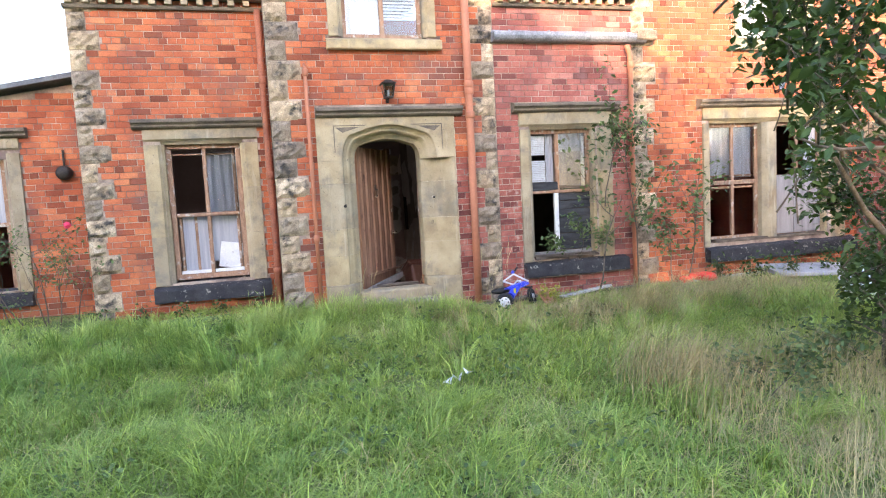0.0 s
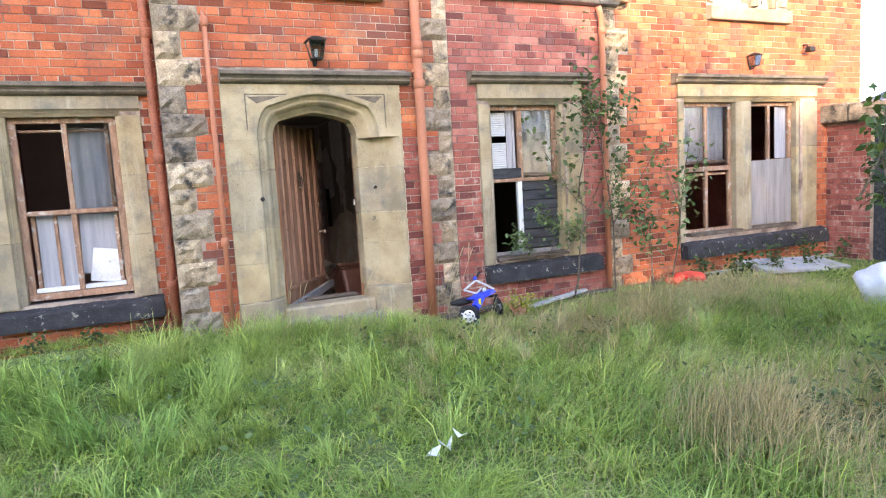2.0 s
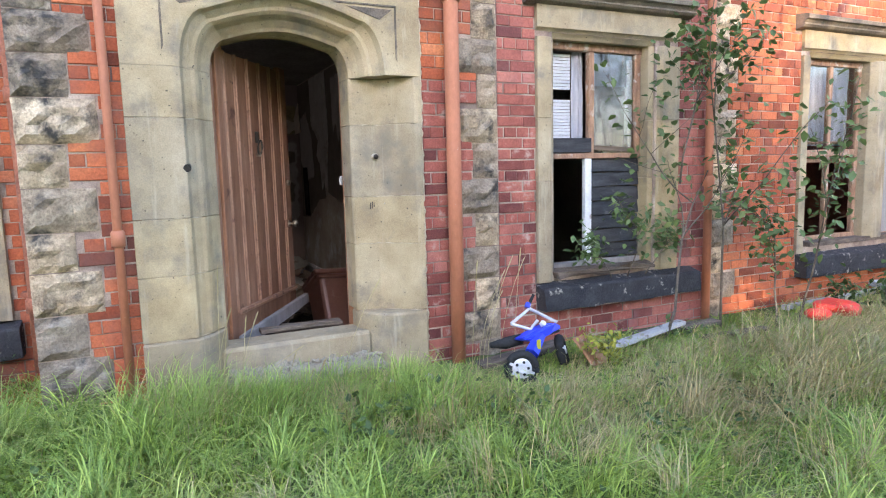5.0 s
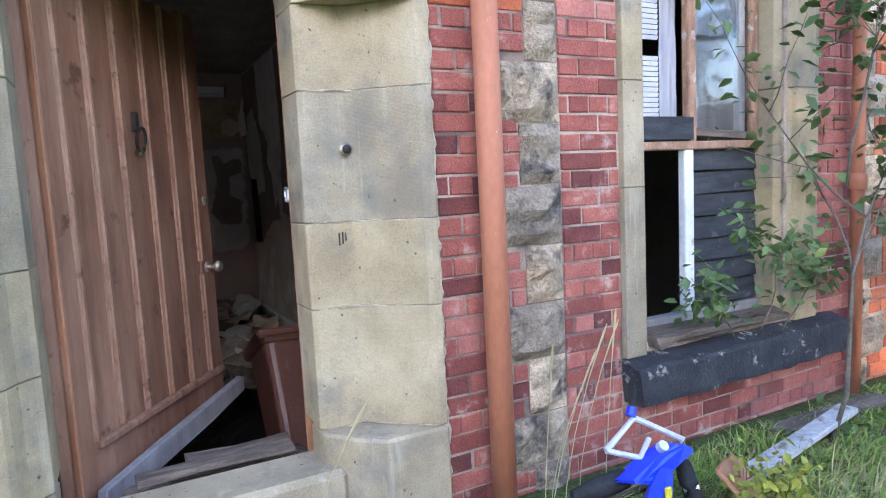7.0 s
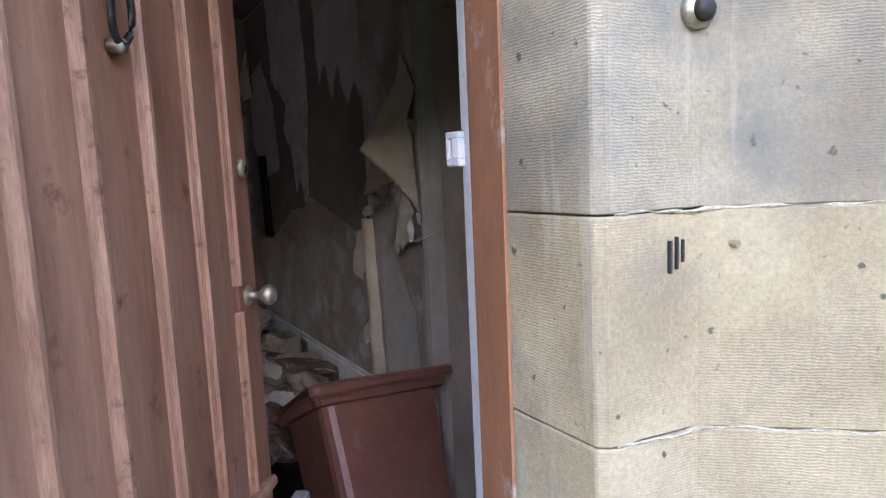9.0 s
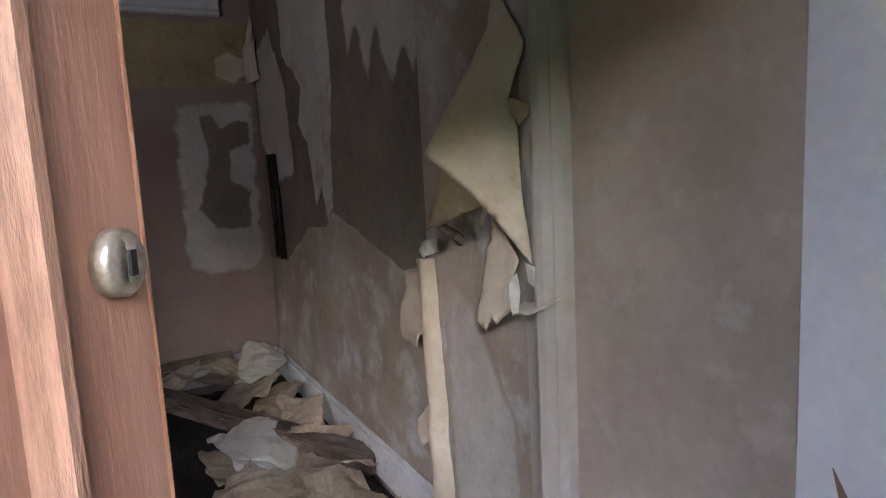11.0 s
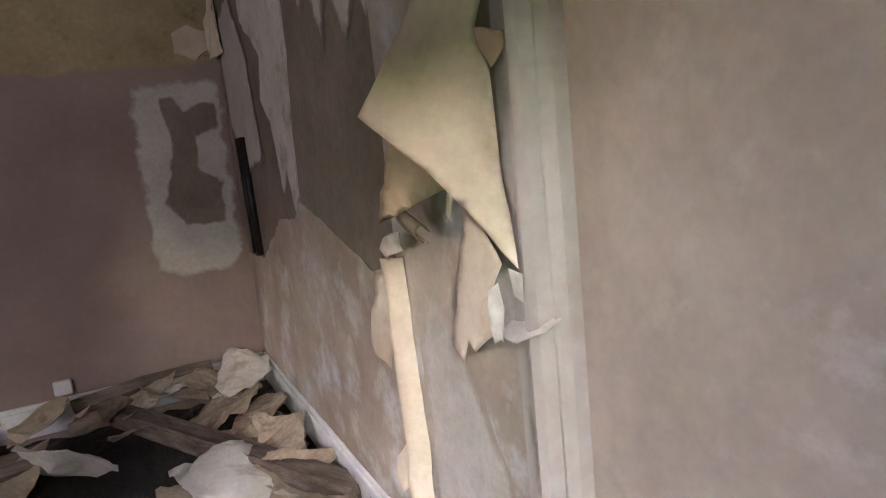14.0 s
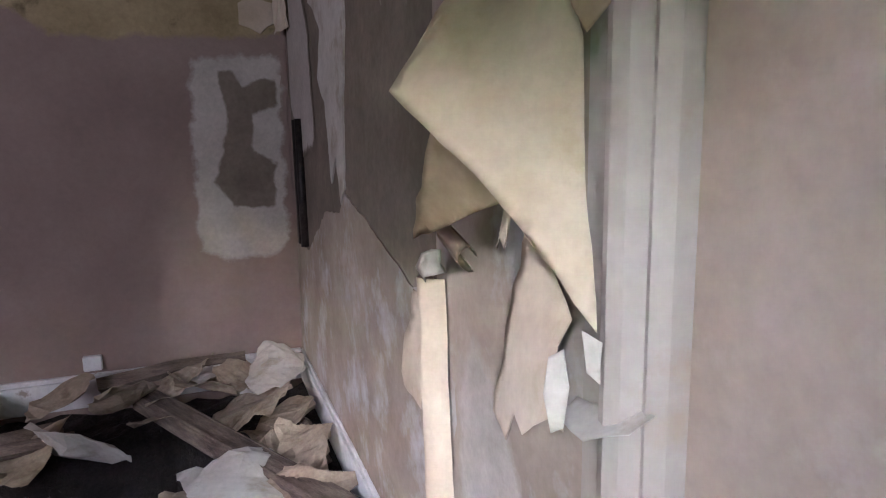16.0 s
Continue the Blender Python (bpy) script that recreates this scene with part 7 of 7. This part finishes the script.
plant("sapling", "bushy young sapling in the dry grass", "sapling", [((5.75, 8.1, -0.12), (0.1, 0, 1), 0.9, 0.012), ((5.95, 8.05, -0.12), (0.15, -0.1, 1), 1.3, 0.012)], 1, 0.08, 9, 0.09, "leaf_pale", 17, 0.55, "saplings by the wall")
plant("window_weed", "green weed growing on the window sill", "weed", [((4.35, 8.62, 0.42), (-0.4, -0.15, 0.7), 0.40, 0.006), ((4.5, 8.6, 0.42), (0.2, -0.2, 0.6), 0.45, 0.006), ((4.7, 8.6, 0.42), (0.3, -0.1, 0.5), 0.4, 0.006)], 1, 0.075, 6, 0.06, "leaf_pale", 18)
plant("weed", "yellowing weed by the toy bike", "weed", [((3.62, 8.02, -0.1), (0, 0, 1), 0.25, 0.004), ((3.75, 7.95, -0.1), (0.2, 0, 1), 0.2, 0.004)], 1, 0.05, 4, 0.04, "leaf_yellow", 19)
plant("weed_patch", "nettles and weeds at the foot of the brick wall", "weed", [((6.3 + 0.35 * k, 7.9 + 0.25 * (k % 2), -0.12), (0.1, 0, 1), 0.3, 0.005) for k in range(9)], 1, 0.07, 3, 0.06, "leaf", 20)
rose = plant("rose_bush", "straggly rose bush with bare stems and one pink bloom", "rose bush", [((-2.9, 9.5, 0.0), (-0.1, -0.1, 1), 1.0, 0.010), ((-3.1, 9.4, 0.0), (-0.5, -0.1, 0.9), 1.0, 0.010), ((-2.7, 9.3, 0.0), (0.2, -0.1, 1), 0.9, 0.010), ((-3.3, 9.5, 0.0), (-0.2, 0, 1), 1.1, 0.01), ((-2.5, 9.35, 0.0), (0.3, -0.2, 1), 0.8, 0.009), ((-3.5, 9.3, 0.0), (-0.5, -0.2, 0.8), 0.9, 0.009), ((-2.8, 9.2, 0.0), (-0.3, -0.3, 1), 0.8, 0.009)], 2, 0.05, 2, 0.04, "leaf_pale", 23, 0.6)
bm = bmesh.new()
bmesh.ops.create_icosphere(bm, subdivisions=2, radius=0.06)
for vv in bm.verts:
    vv.co *= 0.75 + 0.5 * noise.noise(vv.co * 40)
bl = part("bloom", bm, "pink", rose, "bright pink rose bloom")
bl.location = (-2.55, 9.5, 1.36)
plant("creeper", "leafy creeper along the wall foot", "weed", [((-2.2 + 0.5 * k, 8.9 + 0.1 * (k % 2), 0.0), (0.3, 0, 1), 0.2, 0.004) for k in range(6)], 1, 0.05, 3, 0.05, "leaf", 24)


# unseen trees added behind the viewer, keeping low sun off the house front
def tall_tree(x, y, h, seed):
    rr = random.Random(seed)
    root = thing("woodland_tree", "unseen tall leafy tree added to block the low sun", "tree", "trees facing the house")
    bm = tube_bm([(0, 0, -0.3), (0.1, 0, h * 0.3), (0.0, 0.1, h * 0.6), (0.1, 0, h * 0.92)], 0, 8, None, [0.32, 0.24, 0.15, 0.04])
    for k in range(9):
        z = h * rr.uniform(0.12, 0.8)
        a, r = rr.uniform(0, 6.28), h * rr.uniform(0.18, 0.3)
        tube_bm([(0, 0, z), (r * 0.5 * math.cos(a), r * 0.5 * math.sin(a), z + 0.3), (r * math.cos(a), r * math.sin(a), z + 0.9)], 0, 5, bm, [0.09, 0.06, 0.02])
    part("trunk", bm, "bark", root, smooth=True)
    pts = []
    for k in range(120):
        z = h * rr.uniform(0.04, 0.98)
        a, r = rr.uniform(0, 6.28), h * 0.34 * math.sqrt(rr.random()) * (1.15 - 0.75 * (z / h) ** 2)
        c = Vector((r * math.cos(a), r * math.sin(a), z))
        pts += [c + Vector((rr.gauss(0, 0.42), rr.gauss(0, 0.42), rr.gauss(0, 0.34))) for _ in range(110)]
    leaves_mesh("crown", [p for p in pts if p.z > 0.05], 0.40, "leaf", root, seed)
    root.location = (x, y, -0.15)
    return root


first = tall_tree(-26, -17, 11.5, 3)
second = tall_tree(-20.5, -19, 11.0, 4)
for k, (x, y, s) in enumerate([(-15.5, -17, 0.95), (-11, -18.5, 1.0), (-6.8, -17.5, 0.92), (-2.4, -19, 0.80), (2.6, -17, 0.84), (6, -19, 0.8), (-31, -20, 1.1), (11, -18, 0.9), (-13, -24, 1.1), (-5, -25, 0.8), (-13.4, -14.5, 1.0), (-9.6, -15, 1.02), (-7.0, -14.2, 0.92), (-17.5, -14.6, 1.0)]):
    c = copy_thing(first if k % 2 else second, pose(x, y, -0.15, 0, 0, k * 70))
    c.scale = (s, s, s)


# ---------------------------------------------------------------- bricks
def brick_verts(x0, x1, z0, z1, y, proud, b=0.004):
    yf, ym, yb = y - proud, y - proud + b, y + 0.016
    v = [(x0 + b, yf, z0 + b), (x1 - b, yf, z0 + b), (x1 - b, yf, z1 - b), (x0 + b, yf, z1 - b)]
    v += [(x0, ym, z0), (x1, ym, z0), (x1, ym, z1), (x0, ym, z1)]
    v += [(x0, yb, z0), (x1, yb, z0), (x1, yb, z1), (x0, yb, z1)]
    return v


BRICK_FACES = [(0, 1, 2, 3)] + [f for k in range(4) for f in ((4 + k, 4 + (k + 1) % 4, (k + 1) % 4, k), (8 + k, 8 + (k + 1) % 4, 4 + (k + 1) % 4, 4 + k))]


def lay(x0, x1, z0, z1, y, holes, rng):
    """The bricks of a wall: stretchers with a row of headers every fourth course, cut at the holes."""
    out = []
    rows = int((z1 - z0) / COURSE)
    for r in range(rows):
        za, zb = z0 + r * COURSE + 0.0042, z0 + (r + 1) * COURSE - 0.0042
        zm = (za + zb) / 2
        cuts = sorted((h[0], h[1]) for h in holes if h[2] < zm < h[3])
        spans, x = [], x0
        for a, b in cuts:
            if a > x + 0.02:
                spans.append((x, min(a, x1)))
            x = max(x, b)
        if x < x1 - 0.02:
            spans.append((x, x1))
        header = r % 4 == 2
        step = BRICK / 2 if header else BRICK
        for a, b in spans:
            k = math.floor((a - x0) / step) - 1
            while True:
                xa = x0 + k * step + (0 if r % 2 else BRICK / 4 if header else BRICK / 2)
                xb = xa + step
                k += 1
                if xa >= b:
                    break
                p, q = max(xa, a) + 0.0042, min(xb, b) - 0.0042
                if q - p < 0.025:
                    continue
                j = 0.0025
                out.append((p + rng.uniform(-j, j), q + rng.uniform(-j, j), za + rng.uniform(-j, j), zb + rng.uniform(-j, j), y, rng.uniform(-0.002, 0.004)))
    return out


def brickwork(parent, bricks, material, name="brickwork"):
    verts, faces = [], []
    for br in bricks:
        n = len(verts)
        verts += brick_verts(*br)
        faces += [tuple(n + i for i in f) for f in BRICK_FACES]
    ob = mesh_ob(name, verts, faces, material, parent)
    return tagged(ob, kind="stuff")


def quoin_holes(y):
    return [q[:4] for q in QUOINS if abs(q[4] - y) < 0.01]


rng = random.Random(4)
DOOR_HOLE, HOODS = (0.86, 2.66, -0.3, 2.60), [(0.74, 2.78, 2.60, 2.75), (3.55, 5.27, 2.62, 2.77), (6.7, 9.81, 2.64, 2.79)]
tower = lay(0.17, 3.31, -0.252, 5.55, F, [DOOR_HOLE, HOODS[0], (0.99, 2.47, 3.68, 5.15), (0.95, 2.53, 3.5, 3.70)] + quoin_holes(F), rng)
centre = lay(3.31, 5.56, -0.252, 4.4, F, [(3.66, 5.16, 0.42, 2.62), (3.66, 5.36, 0.20, 0.42), HOODS[1]] + quoin_holes(F), rng)
near = lambda b: 2.64 < b[0] < 3.87 and b[2] < 1.95 or 3.6 < b[0] < 4.6 and b[3] < 0.22
chosen = [b for b in tower + centre if near(b)][:298]
picked = set(chosen)
MESHES = {}
for b in chosen:
    w, h = round((b[1] - b[0]) / 0.012) * 0.012, COURSE - 0.010
    if w not in MESHES:
        me = bpy.data.meshes.new("brick")
        me.from_pydata(brick_verts(0, w, 0, h, 0, 0.0, 0.005), [], BRICK_FACES)
        me.materials.append(M["brick_near"])
        MESHES[w] = me
    ob = new("brick", MESHES[w])
    ob.location = (b[0], F - b[5], b[2])
    ob.rotation_euler = (0, rng.uniform(-0.008, 0.008), rng.uniform(-0.006, 0.006))
    ob.parent = WALLS["entrance"] if b[0] < 3.31 else WALLS["centre"]
brickwork(WALLS["entrance"], [b for b in tower if b not in picked], "brick_orange")
brickwork(WALLS["centre"], [b for b in centre if b not in picked], "brick_red")
brickwork(WALLS["left"], lay(-2.28, 0.17, -0.168, TOP_L - 0.05, L, [(-1.50, -0.03, 0.44, 2.57), (-1.52, 0.02, 0.22, 0.44), (-1.62, 0.06, 2.57, 2.72)] + quoin_holes(L), rng), "brick_orange")
brickwork(WALLS["right"], lay(5.56, 10.75, -0.336, 5.55, F, [(6.80, 9.66, 0.41, 2.64), (6.83, 9.82, 0.17, 0.41), HOODS[2], (7.42, 8.98, 3.78, 5.15), (7.38, 9.02, 3.54, 3.79)] + quoin_holes(F), rng), "brick_orange")
wing = lay(-7.5, -2.28, -0.168, 3.4, WING, [(-4.75, -3.20, 0.45, 2.70), (-4.9, -3.08, 2.58, 2.70)], rng)
brickwork(WALLS["wing"], [b for b in wing if b[3] < 3.30 + 0.19 * (b[0] + 2.43)], "brick_orange")
for br in lay(4.2, F, -0.1, 2.0, 0.0, [(6.85, 8.02, -1, 1.95)], rng):
    if br[0] < 6.85 and br[0] > 6.0 or br[0] > 7.9:
        w, h = br[1] - br[0], br[3] - br[2]
        me = bpy.data.meshes.new("brick")
        me.from_pydata([(OX + y, br[0] + x, br[2] + z) for x, y, z in brick_verts(0, w, 0, h, 0, br[5])], [], [f[::-1] for f in BRICK_FACES])
        me.materials.append(M["brick_near"])
        new("brick", me).parent = OUT
